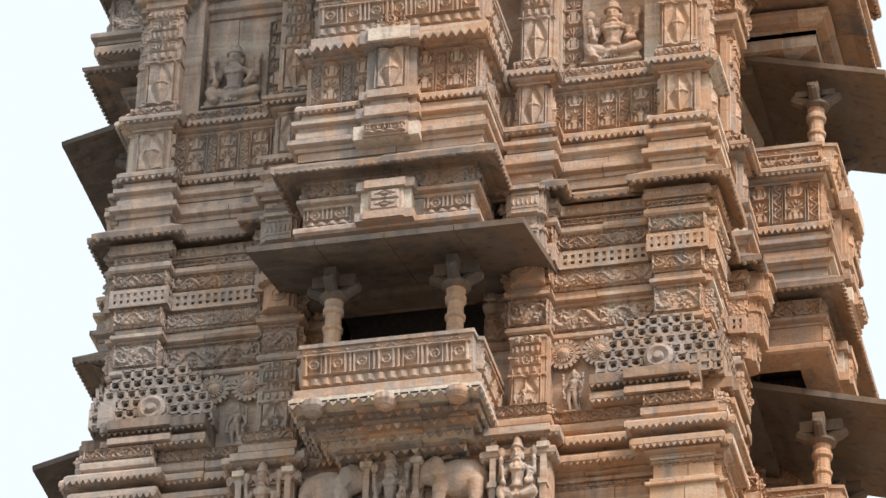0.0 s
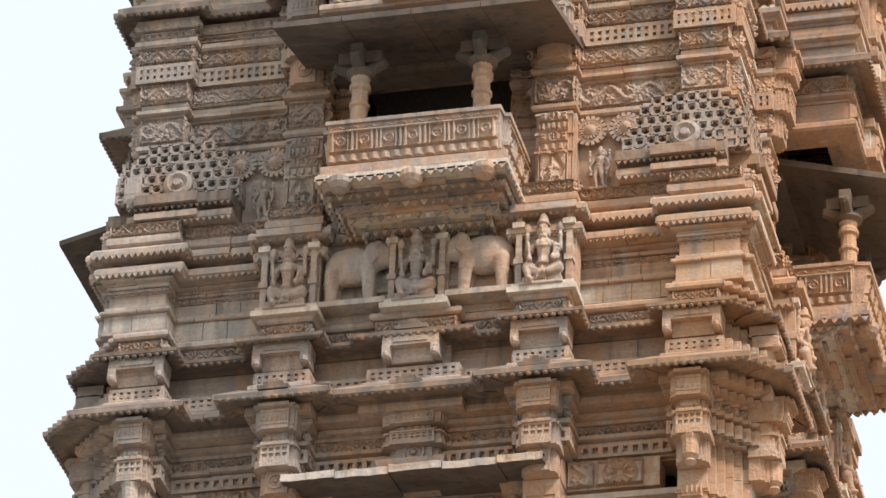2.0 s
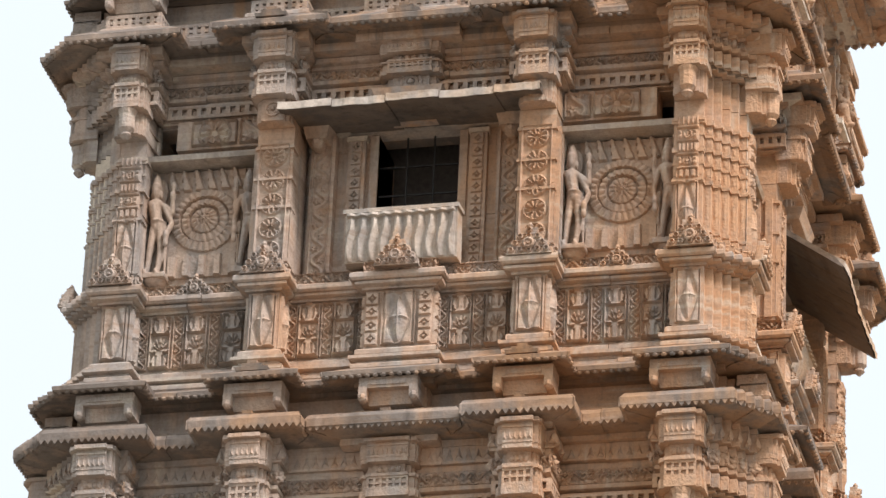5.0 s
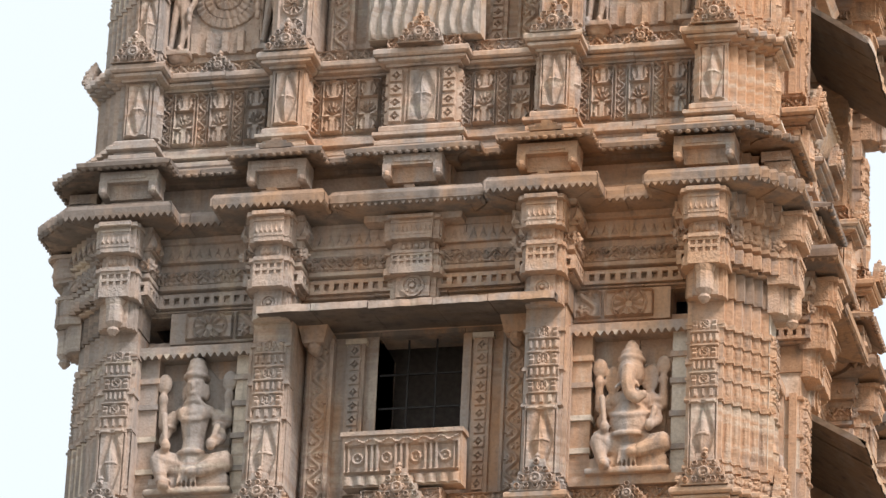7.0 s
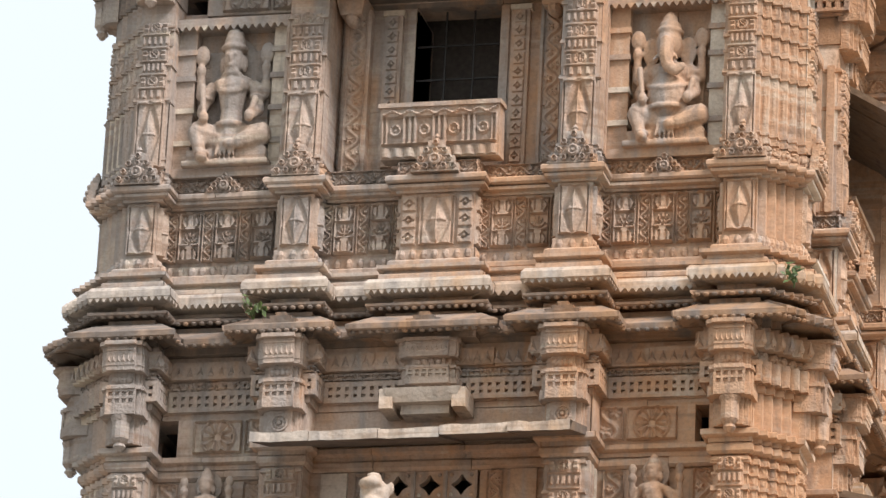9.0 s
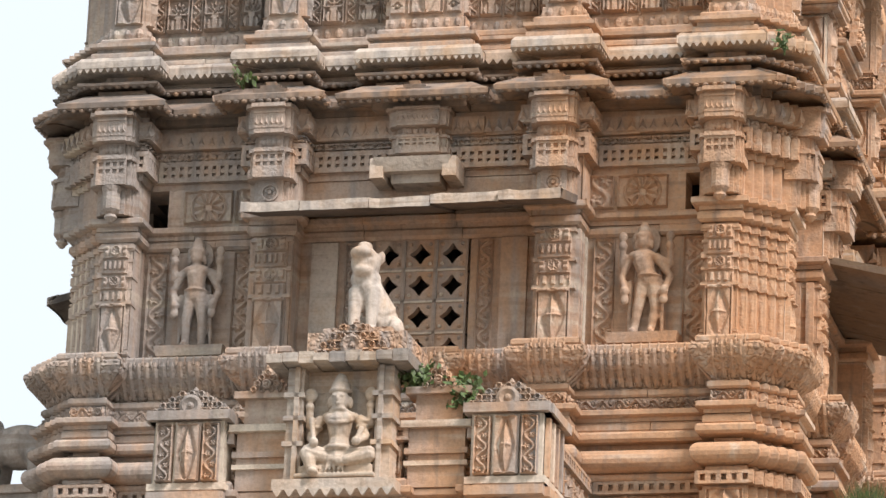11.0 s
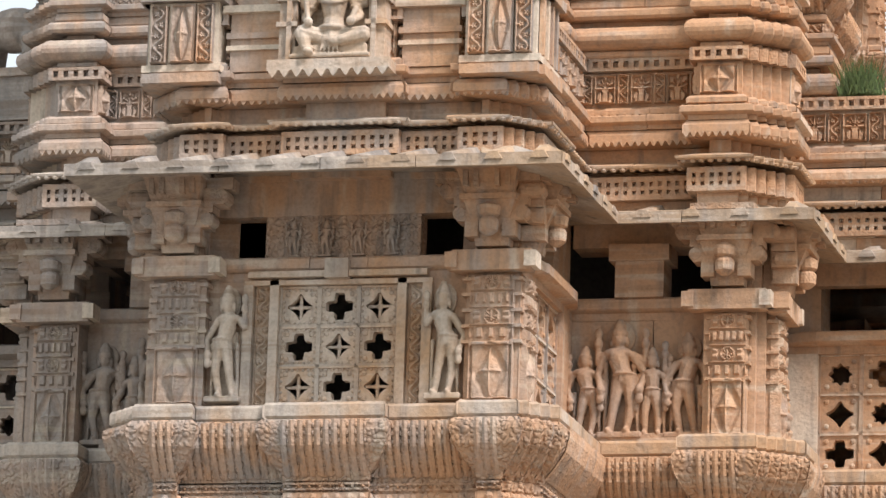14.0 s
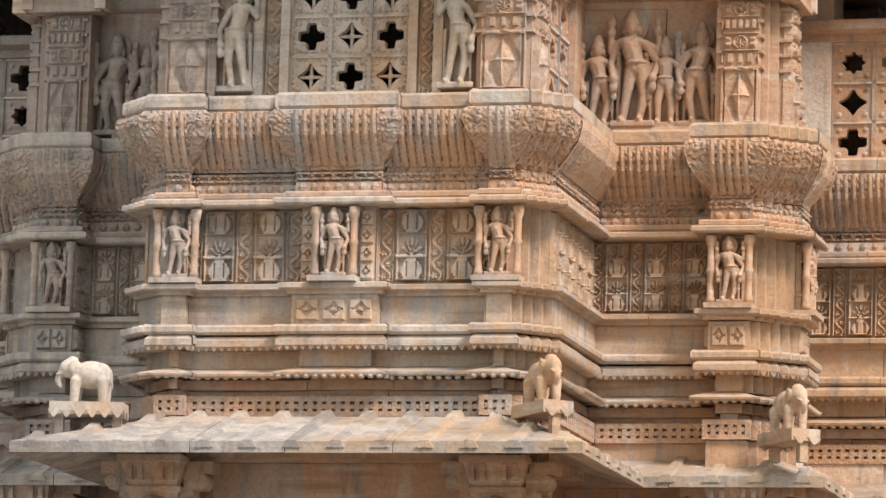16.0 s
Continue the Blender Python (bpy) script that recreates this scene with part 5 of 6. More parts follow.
# the bracket in the middle of each bay
set_capital(0, -3.1, 15.14, 0.5, 0.55, 0.30)
set_capital(0, -3.1, 19.32, 0.5, 0.74, 0.32)
set_capital(0, -3.06, 23.84, 0.56, 0.46, 0.34)
capitals(3.05, 28.25, 29.28, 0.3, first=2)
crests(3.27, 17.26, 0.30, [(0, -3.33, 0.4)])
crests(3.27, 21.83, 0.27, [(0, -3.35, 0.4)])
small = crest(0.34, 0.17).data("crest", ORN)
for s in (-1, 1):
    round_tower("crest", small, tower, pose(s * 2.04, -3.06, 17.255))
    round_tower("crest", small, tower, pose(s * 2.04, -3.03, 21.825))
crests(3.1, 26.6, 0.3)
ears(3.15, 20.42, 20.66, 0.22, [(0, -3.22, 0.4)])
ears(3.2, 24.8, 25.06, 0.22, [(0, -3.26, 0.4)])

bay = Mesh()
for z0, z1, o, hw in ((28.62, 28.72, 0.16, 0.3), (28.72, 29.0, 0.1, 0.26), (29.0, 29.1, 0.15, 0.3), (29.58, 29.74, 0.22, 0.34), (29.74, 29.86, 0.14, 0.29), (29.86, 29.98, 0.2, 0.33), (29.98, 30.1, 0.12, 0.28), (30.1, 30.2, 0.18, 0.31), (30.2, 30.76, 0.1, 0.26), (30.76, 30.92, 0.25, 0.31), (30.92, 31.03, 0.17, 0.28)):
    bay.box(-hw, hw, -3.9 - o, -3.7, z0, z1).box(-hw * 0.7, hw * 0.7, -3.93 - o, -3.7, z0 + 0.004, z1 - 0.004)
round_tower("bay_pier", bay.data("bay_pier", SAND), tower, faces=(0, 1, 3))
round_tower("carved_panel", relief(lotus, 0.34, 0.5), tower, pose(0, -4.045, 30.23), faces=(0, 1, 3))
round_tower("crest", crest(0.4, 0.22).data("crest", ORN), tower, pose(0, -4.02, 30.98), faces=(0, 1, 3))
round_tower("carved_panel", relief(blocks, 0.36, 0.26), tower, pose(0, -4.045, 28.73), faces=(0, 1, 3))
round_tower("carved_panel", relief(rail_panel, 0.44, 0.11), tower, pose(0, -4.165, 29.6), faces=(0, 1, 3))
for x in (-0.62, 0.62):
    round_tower("carved_panel", relief(rail_panel, 0.5, 0.24), tower, pose(x, -3.915, 28.7), faces=(0, 1, 3))

# small tips along the cornices
tip = Mesh()
for k, hw in ((0, 0.15), (1, 0.09), (2, 0.04)):
    tip.box(-hw, hw, -0.01 * (3 - k), 0.16, k * 0.035, k * 0.035 + 0.035, 0.01)
tip = tip.data("gable", WEATHER_SHADE)
for z, y0, xs in ((15.78, -3.6, (-1.28, 0, 1.28)), (20.2, -3.62, (-1.28, 0, 1.28)), (20.74, -3.56, (-1.28, 1.28)), (24.44, -3.7, (-1.28, 0, 1.28)), (25.13, -3.56, (0,)), (29.36, -3.34, (-1.28, 1.28))):
    for x in xs:
        round_tower("gable", tip, tower, pose(x, y0 + (0.0 if x else 0.12), z))


# ---- screens ----
def pierced(size, shape, t=0.09, ring=32, ribs=False):
    """One square cell of a stone screen with a star, cross or round hole through it."""
    m = Mesh()
    h = size / 2
    vs = []
    for y in (0.0, t):
        for i in range(ring):
            a = 2 * math.pi * (i + 0.5) / ring
            c, s = math.cos(a), math.sin(a)
            k = h / max(abs(c), abs(s))
            vs.append((c * k, y, s * k))
        for i in range(ring):
            a = 2 * math.pi * (i + 0.5) / ring
            c, s = abs(math.cos(a)), abs(math.sin(a))
            if shape == "star":
                r = h * 0.9 / (c ** 0.62 + s ** 0.62) ** (1 / 0.62)
            elif shape == "cross":
                r = h * max(min(0.68 / c, 0.27 / max(s, 1e-6)), min(0.27 / max(c, 1e-6), 0.68 / s))
            else:
                r = h * 0.5 * (1 + 0.16 * math.cos(8 * a))
            vs.append((math.cos(a) * r, y, math.sin(a) * r))
    n = ring
    fs = []
    for i in range(n):
        j = (i + 1) % n
        fs += [(i, j, n + j, n + i), (2 * n + j, 2 * n + i, 3 * n + i, 3 * n + j), (n + i, n + j, 3 * n + j, 3 * n + i)]
    m.add(vs, fs)
    for a, b in ((-h, -h + 0.018), (h - 0.018, h)):
        m.box(a, b, -0.02, 0.01, -h, h)
        m.box(-h, h, -0.02, 0.01, a, b)
    for s in (-1, 1):
        for q in (-1, 1):
            m.ball((s * h * 0.62, -0.004, q * h * 0.62), (h * 0.13, 0.014, h * 0.13), 8, 4)
    if ribs:
        if shape == "star":
            m.box(-h * 0.6, h * 0.6, 0.03, 0.06, -0.011, 0.011).box(-0.011, 0.011, 0.031, 0.061, -h * 0.6, h * 0.6)
            m.ball((0, 0.04, 0), (0.03, 0.02, 0.03), 8, 5)
        for i in range(7):
            for s in (-1, 1):
                x = (i - 3) * h * 0.27
                m.ball((x, -0.004, s * h * 0.83), (0.014, 0.012, 0.014), 6, 4)
                m.ball((s * h * 0.83, -0.004, x), (0.014, 0.012, 0.014), 6, 4)
    return m


def screen(cols, rows, size, mat, m, shapes, parent=None):
    """Cells side by side; m is the pose of the lower left corner."""
    for i in range(cols):
        for j in range(rows):
            sh = shapes[(i + j) % len(shapes)]
            key = ("cell", sh, size, mat.name)
            if key not in CACHE:
                CACHE[key] = pierced(size, sh, ribs=mat is PALE).data("screen_cell", mat)
            round_tower("screen_cell", CACHE[key], tower, m @ pose((i + 0.5) * size, 0, (j + 0.5) * size), faces=(0, 1, 3))


# storey 2 porch: front screen, frame, figures
screen(3, 3, 0.335, PALE, pose(-0.5025, -4.83, 8.95), ("star", "cross"))
door = Mesh()
door.box(-0.58, -0.505, -4.9, -4.75, 8.92, 10.0).box(0.505, 0.58, -4.9, -4.75, 8.92, 10.0)
door.box(-0.8, 0.8, -4.9, -4.75, 9.96, 10.0).box(-0.76, 0.76, -4.94, -4.8, 10.02, 10.07).box(-0.1, 0.1, -4.98, -4.8, 10.0, 10.16)
door.box(-0.8, -0.72, -4.92, -4.75, 8.92, 9.96).box(0.72, 0.8, -4.92, -4.75, 8.92, 9.96)
round_tower("screen_surround", door.data("screen_surround", PALE), tower)
for s in (-1, 1):
    round_tower("carved_panel", relief(vine, 0.13, 1.02, PALE), tower, pose(s * 0.65, -4.84, 8.94), faces=(0, 1, 3))
    round_tower("screen_wall", Mesh().box(-0.16, 0.16, -4.86, -4.7, 8.92, 10.0).data("screen_wall", SAND), tower, pose(s * 0.95, 0, 0))
    put("statue", STAND_PALE, s * 0.93, -4.86, 8.97, 0.98, (0, 3), label="pale stone statue of a standing dancer", flip=s > 0, wide=0.82)
    put("statue", STAND[0], s * 0.93, -4.86, 8.97, 0.98, (1,), flip=s > 0)
back = Mesh().box(-0.82, 0.82, -4.84, -4.7, 9.96, 10.02)
for s in (-1, 1):
    back.box(s * 0.65 - 0.09, s * 0.65 + 0.09, -4.825, -4.7, 8.93, 9.97)
round_tower("lintel", back.data("lintel", SAND), tower)
round_tower("frieze_panel", Mesh().box(-0.66, 0.66, -4.8, -4.6, 10.2, 10.56).data("frieze_panel", CARVED), tower)
for x in (-0.42, -0.14, 0.14, 0.42):
    put("statue", STAND[0], x, -4.8, 10.21, 0.31, (0, 1, 3))
round_tower("lintel", Mesh().box(-1.1, 1.1, -4.82, -4.6, 10.56, 10.86).data("lintel", SAND), tower)
# porch pillars, their capitals and reliefs
cap2 = bracket_capital(0.5, 0.64, 0.42).data("capital", ORN)
for s in (-1, 1):
    round_tower("carved_panel", relief(pilaster, 0.38, 1.04), tower, pose(s * 1.33, -4.995, 8.95), faces=(0, 1, 3))
    round_tower("capital", cap2, tower, pose(s * 1.33, -4.98, 10.21))
    round_tower("capital", cap2, tower, pose(s * 1.56, -4.75, 10.21, 0, 0, 90 * s))
    round_tower("capital", cap2, tower, pose(s * 2.96, -3.32, 10.21))
    round_tower("carved_panel", relief(pilaster, 0.33, 1.04), tower, pose(s * 2.96, -3.335, 8.95), faces=(0, 1, 3))
    round_tower("carved_panel", relief(pilaster, 0.34, 1.04), tower, pose(s * 1.572, -4.76, 8.95, 0, 0, 90 * s), faces=(0, 1, 3))
    ab = Mesh().box(-0.33, 0.33, -0.12, 0.05, 0, 0.17).box(-0.38, -0.28, -0.15, 0.05, 0.02, 0.15).box(0.28, 0.38, -0.15, 0.05, 0.02, 0.15)
    round_tower("abacus", ab.data("abacus", SAND), tower, pose(s * 1.33, -4.98, 10.01))
    round_tower("abacus", ab.data("abacus", SAND), tower, pose(s * 2.96, -3.32, 10.01))
    for z in (9.42, 9.55, 9.68, 9.81, 9.94):
        round_tower("band", Mesh().box(-0.25, 0.25, -0.035, 0.43, 0, 0.028).data("band", ORN), tower, pose(s * 1.33, -4.98, z), faces=(0, 1, 3))
        round_tower("band", Mesh().box(-0.19, 0.19, -0.035, 0.3, 0, 0.028).data("band", ORN), tower, pose(s * 2.96, -3.32, z), faces=(0, 1, 3))
    # niche between porch and corner: figures before a wall
    for k, (x, hh) in enumerate(((1.72, 0.8), (2.02, 1.02), (2.28, 0.78), (2.57, 0.9))):
        put("statue", STAND[k % 3], s * x, -3.06, 8.97, hh, (0, 1, 3), flip=k % 2 == 0)
    round_tower("plinth", Mesh().box(s * 2.16 - 0.4, s * 2.16 + 0.4, -3.2, -3.0, 8.92, 8.97).data("plinth", SAND), tower)
    blk = Mesh().box(s * 2.15 - 0.21, s * 2.15 + 0.21, -3.14, -2.8, 10.19, 10.5).box(s * 2.15 - 0.26, s * 2.15 + 0.26, -3.18, -2.8, 10.5, 10.64)
    round_tower("bracket_block", blk.data("bracket_block", SAND), tower)
    round_tower("lintel", Mesh().box(s * 2.15 - 0.6, s * 2.15 + 0.6, -3.05, -2.7, 10.64, 10.86).data("lintel", SAND), tower)
    # side screens of the porch
    m = pose(1.50, -4.55, 8.95, 0, 0, 90) if s > 0 else pose(-1.50, -3.42, 8.95, 0, 0, -90)
    screen(3, 3, 0.3766, SAND, m @ Matrix.Diagonal((1, 1, 0.93, 1)), ("cross", "star", "round"))
    round_tower("beam", Mesh().box(-0.06, 0.06, -4.55, -3.4, 10.6, 10.86).data("beam", SAND), tower, pose(s * 1.5, 0, 0))

for s in (-1, 1):
    for x, y in ((1.42, -4.85), (3.05, -3.3)):
        shaft = Mesh().box(-0.2, 0.2, -0.2, 0.2, 1.5, 5.2).box(-0.24, 0.24, -0.24, 0.24, 4.6, 4.7).box(-0.3, 0.3, -0.3, 0.3, 5.2, 5.32)
        round_tower("pillar", shaft.data("pillar", SAND), tower, pose(s * x, y, 0))
        round_tower("capital", cap2, tower, pose(s * x, y - 0.1, 5.3))
# statuettes between little columns on the base of storey 1
colm = Mesh().lathe([(0.035, 0), (0.04, 0.03), (0.03, 0.06), (0.03, 0.25), (0.042, 0.27), (0.03, 0.3), (0.03, 0.46), (0.045, 0.5), (0.05, 0.56)], 10).data("colonnette", SAND, True)
for x, y in ((-1.35, -5.02), (0, -5.06), (1.35, -5.02), (2.94, -3.46), (-2.94, -3.46)):
    put("statue", STAND[1], x, y, 7.42, 0.56, (0, 1, 3), label="small carved statue between colonnettes")
    round_tower("plinth", Mesh().box(-0.2, 0.2, -0.14, 0.05, 0, 0.045).data("plinth", PALE), tower, pose(x, y, 7.37))
    for s in (-1, 1):
        round_tower("colonnette", colm, tower, pose(x + s * 0.16, y - 0.05, 7.42))
# ribs of the bell moulding
bell = Mesh()
for a, u, n, ln in span(P1M, 0.0):
    if ln < 0.05:
        continue
    k = max(1, round(ln / 0.07))
    for i in range(k):
        c = a + u * ((i + 0.5) * ln / k)
        pts = [(-0.185, 8.33), (-0.1, 8.44), (-0.02, 8.56), (0.012, 8.68), (0.012, 8.76)]
        w = 0.025
        vs = []
        for d, z in pts:
            e = c + n * (d + 0.195)
            vs += [(*(e - u * w), z), (*(e + n * 0.012), z), (*(e + u * w), z)]
        bell.add(vs, [(3 * j + q, 3 * j + q + 1, 3 * j + q + 4, 3 * j + q + 3) for j in range(4) for q in range(2)])
        for d, z in ((0.02, 8.36), (0.06, 8.42), (0.1, 8.48), (0.14, 8.54), (0.175, 8.6), (0.195, 8.66), (0.205, 8.72)):
            e = c + n * d + u * (ln / k / 2)
            bell.ball((e.x, e.y, z), (0.012, 0.012, 0.022), 6, 4)
round_tower("leaf_ribs", bell.data("leaf_ribs", ORN), tower, kind="stuff")
bell3 = Mesh()
for a, u, n, ln in span(P3C, 0.0):
    if ln < 0.05:
        continue
    k = max(1, round(ln / 0.08))
    for i in range(k):
        c = a + u * ((i + 0.5) * ln / k)
        vs = []
        for d, z in ((-0.01, 13.11), (0.06, 13.18), (0.14, 13.27), (0.178, 13.36), (0.17, 13.4)):
            e = c + n * d
            vs += [(*(e - u * 0.024), z), (*(e + n * 0.014), z), (*(e + u * 0.024), z)]
            e = e + u * (ln / k / 2)
            bell3.ball((e.x, e.y, z + 0.03), (0.013, 0.013, 0.026), 6, 4)
        bell3.add(vs, [(3 * j + q, 3 * j + q + 1, 3 * j + q + 4, 3 * j + q + 3) for j in range(4) for q in range(2)])
round_tower("leaf_ribs", bell3.data("leaf_ribs", ORN), tower, kind="stuff")


# ---- parapet of the porch roof: three small shrines, the middle one tall with a seated deity ----
shrine = Mesh()
shrine.box(-0.45, -0.31, -0.16, 0.1, 0, 0.98).box(0.31, 0.45, -0.16, 0.1, 0, 0.98).box(-0.31, 0.31, -0.02, 0.1, 0, 0.98)
shrine.box(-0.38, -0.34, -0.2, 0, 0, 0.98).box(0.34, 0.38, -0.2, 0, 0, 0.98)
for z in (0.3, 0.52, 0.72):
    shrine.box(-0.47, -0.29, -0.2, 0.05, z, z + 0.04).box(0.29, 0.47, -0.2, 0.05, z, z + 0.04)
round_tower("shrine", shrine.data("shrine", PALE), tower, pose(-0.05, -5.05, 11.77), faces=(0, 1, 3))
base = Mesh().box(-0.52, 0.52, -0.26, 0.1, 0, 0.09)
teeth(base, [(-0.52, -0.26), (0.52, -0.26)], 0.0, 0.01, 0.1, 0.07)
round_tower("shrine_base", base.data("shrine_base", PALE), tower, pose(-0.05, -5.05, 11.68))
put("statue", SEAT_PALE, -0.05, -5.07, 11.79, 0.9, (0, 1, 3), label="pale stone statue of a seated deity in a shrine")
cover = Mesh()
for i in range(9):
    x = -0.6 + i * 0.134
    cover.box(x, x + 0.13, -0.34 + 0.02 * (i % 3), 0.35, 0.0 + 0.012 * (i % 2), 0.075 + 0.015 * (i % 3))
round_tower("shrine_roof", cover.data("shrine_roof", SLATE), tower, pose(-0.05, -5.05, 12.75), faces=(0, 1, 3))
crest_block = crest(0.72, 0.3, 0.3).data("crest", CARVED)
round_tower("crest", crest_block, tower, pose(0.02, -4.98, 12.84), faces=(0, 1, 3))
round_tower("pedestal", Mesh().box(-0.4, 0.45, -5.05, -4.3, 12.83, 13.1).box(-0.3, 0.3, -4.95, -4.4, 13.1, 13.17).data("pedestal", CARVED), tower, faces=(0, 1, 3))
side = Mesh().box(-0.33, 0.33, -0.13, 0.3, -0.1, -0.02).box(-0.27, 0.27, -0.09, 0.3, -0.02, 0.03).box(-0.3, 0.3, -0.06, 0.3, 0, 0.62).box(-0.34, 0.34, -0.1, 0.3, 0.0, 0.06).box(-0.36, 0.36, -0.14, 0.32, 0.6, 0.68)
for k in range(4):
    x = -0.24 + k * 0.16
    side.box(x - 0.03, x + 0.03, -0.1, 0, 0.08, 0.58)
for s in (-1, 1):
    round_tower("shrine", side.data("shrine", SAND), tower, pose(s * 1.36, -5.05, 11.74))
    round_tower("carved_panel", relief(lotus, 0.2, 0.5), tower, pose(s * 1.36, -5.155, 11.81), faces=(0, 1, 3))
    for q in (-0.2, 0.2):
        round_tower("carved_panel", relief(vine, 0.14, 0.5), tower, pose(s * 1.36 + q, -5.155, 11.81), faces=(0, 1, 3))
    round_tower("shrine", side.data("shrine", SAND), tower, pose(s * 1.6, -4.75, 11.74, 0, 0, 90 * s))
    cr = crest(0.7, 0.2, 0.34).data("crest", GREYSTONE)
    round_tower("crest", cr, tower, pose(s * 1.36, -4.92, 12.4), faces=(0, 1, 3))
    lowm = Mesh().box(-0.24, 0.24, -0.1, 0.2, 0, 0.5).box(-0.27, 0.27, -0.13, 0.2, 0.28, 0.33).box(-0.27, 0.27, -0.13, 0.2, 0.18, 0.22).box(-0.3, 0.3, -0.16, 0.2, 0.5, 0.56)
    round_tower("parapet_block", lowm.data("parapet_block", SAND), tower, pose(s * 0.74, -4.9, 11.76))
    round_tower("parapet_block", Mesh().box(-0.2, 0.2, -0.08, 0.15, 0, 0.24).box(-0.28, 0.28, -0.14, 0.15, 0.24, 0.3).data("parapet_block", SAND), tower, pose(s * 0.74, -4.88, 12.32))
    round_tower("crest", crest(0.3, 0.2).data("crest", ORN), tower, pose(s * 0.74, -4.95, 12.6), faces=(0, 1, 3))

# ---- storey 3: screen with stars, statues on brackets between vines ----
screen(3, 4, 0.29, SAND, pose(-0.435, -3.0, 13.42), ("star",))
for s in (-1, 1):
    round_tower("carved_panel", relief(vine, 0.15, 1.05), tower, pose(s * 0.6, -3.04, 13.49), faces=(0, 1, 3))
    round_tower("jamb", Mesh().box(-0.12, 0.12, -0.03, 0.1, 0, 1.07).data("jamb", PALE if s < 0 else SAND), tower, pose(s * 0.86, -3.03, 13.48))
    round_tower("bracket", Mesh().box(-0.3, 0.3, -0.24, 0.05, 0.05, 0.14, 0.02).box(-0.22, 0.22, -0.16, 0.05, 0, 0.05).data("bracket", SAND), tower, pose(s * 2.04, -2.92, 13.47))
    put("statue", STAND[1 if s > 0 else 2], s * 2.04, -2.93, 13.58, 1.06, (0, 1, 3), label="carved statue standing on a bracket")
    for q in (-0.4, 0.4):
        round_tower("carved_panel", relief(vine, 0.2, 1.04), tower, pose(s * 2.04 + q, -2.92, 13.5), faces=(0, 1, 3))

# ---- storey 4: window with iron grille, niches with seated statues ----
def grille(z0, z1, hw, y):
    m = Mesh()
    for i in (1, 2):
        x = -hw + 2 * hw * i / 3
        m.box(x - 0.008, x + 0.008, y, y + 0.016, z0, z1)
        z = z0 + (z1 - z0) * i / 3
        m.box(-hw, hw, y + 0.016, y + 0.03, z - 0.008, z + 0.008)
    return m


for z0, z1, a in ((18.1, 19.1, 3.18), (22.66, 23.58, 3.13)):
    y = -a + DEEP
    m = Mesh()
    for s in (-1, 1):
        m.box(s * 0.44 - 0.04, s * 0.44 + 0.04, y - 0.02, y + 0.2, z0, z1)
    obs = round_tower("window_surround", m.data("window_surround", SAND), tower, faces=(0, 2))
    gd = grille(z0, z1, 0.4, y + 0.06).data("grille", IRON)
    for ob in obs:
        part("grille", gd, ob, label="thin dark iron window bars")
    low = 17.45 if a == 3.18 else 22.0
    for s in (-1, 1):
        hj = z1 - low - 0.02
        post = round_tower("jamb_post", Mesh().box(-0.085, 0.085, -0.07, 0.06, 0, hj).box(-0.1, 0.1, -0.085, 0.06, 0, 0.05).box(-0.1, 0.1, -0.085, 0.06, hj - 0.05, hj).data("jamb_post", SAND), tower, pose(s * 0.6, y, low), faces=(0,))[0]
        part("carved_panel", relief(blocks, 0.12, hj - 0.12), post, pose(0, -0.078, 0.06))
        slab_side = round_tower("jamb", Mesh().box(-0.12, 0.12, -0.12, 0.06, 0, hj).data("jamb", SAND), tower, pose(s * 0.92, y, low), faces=(0,))[0]
        part("carved_panel", relief(vine, 0.19, hj - 0.04), slab_side, pose(0, -0.128, 0.02))
        round_tower("bracket", Mesh().box(-0.1, 0.1, -0.3, 0.05, 0, 0.16, 0.04).ball((0, -0.2, -0.02), (0.07, 0.12, 0.07)).data("bracket", SAND), tower, pose(s * 0.95, y, z1 - 0.13), faces=(0,))


def slanting(w, h, mat, kind):
    """A parapet panel that leans outwards, with its carving and a coping."""
    m = Mesh().box(-w / 2, w / 2, -0.1, 0.1, 0, h, 0.0)
    m.box(-w / 2 - 0.02, w / 2 + 0.02, -0.13, 0.1, h, h + 0.04)
    m.field(w - 0.02, h, kind(w, h), 0.013, 0.02, pose(0, -0.102, 0))
    return m


round_tower("parapet_panel", slanting(1.1, 0.48, RELIEF, rail_panel).data("parapet_panel", RELIEF), tower, pose(0, -3.16, 17.45, 5), faces=(0, 1, 3))
round_tower("parapet_panel", slanting(1.08, 0.5, PALE, leaves).data("parapet_panel", PALE), tower, pose(0.0, -3.14, 21.97, 4), faces=(0, 1, 3))
for s in (-1, 1):
    m = Mesh()
    for q in (-0.46, 0.46):
        m.box(q - 0.09, q + 0.09, -0.14, 0.05, 0, 1.45)
        for z in (0.0, 0.3, 0.62, 0.94, 1.2):
            m.box(q - 0.105, q + 0.105, -0.17, 0.05, z, z + 0.05)
    m.box(-0.6, 0.6, -0.2, 0.05, -0.03, 0.06).box(-0.62, 0.62, -0.24, 0.05, 1.45, 1.53)
    teeth(m, [(-0.6, -0.24), (0.6, -0.24)], 0.0, 1.46, 0.07, 0.05)
    round_tower("niche_surround", m.data("niche_surround", SAND), tower, pose(s * 2.04, -2.92, 17.44))
    put("statue", SEAT_TRUNK if s > 0 else SEAT, s * 2.04, -2.93, 17.5, 1.1, (0, 1, 3), label="weathered stone statue seated in a niche", wide=0.92 if s > 0 else 0.98, tall=1.2 if s > 0 else 1.28)

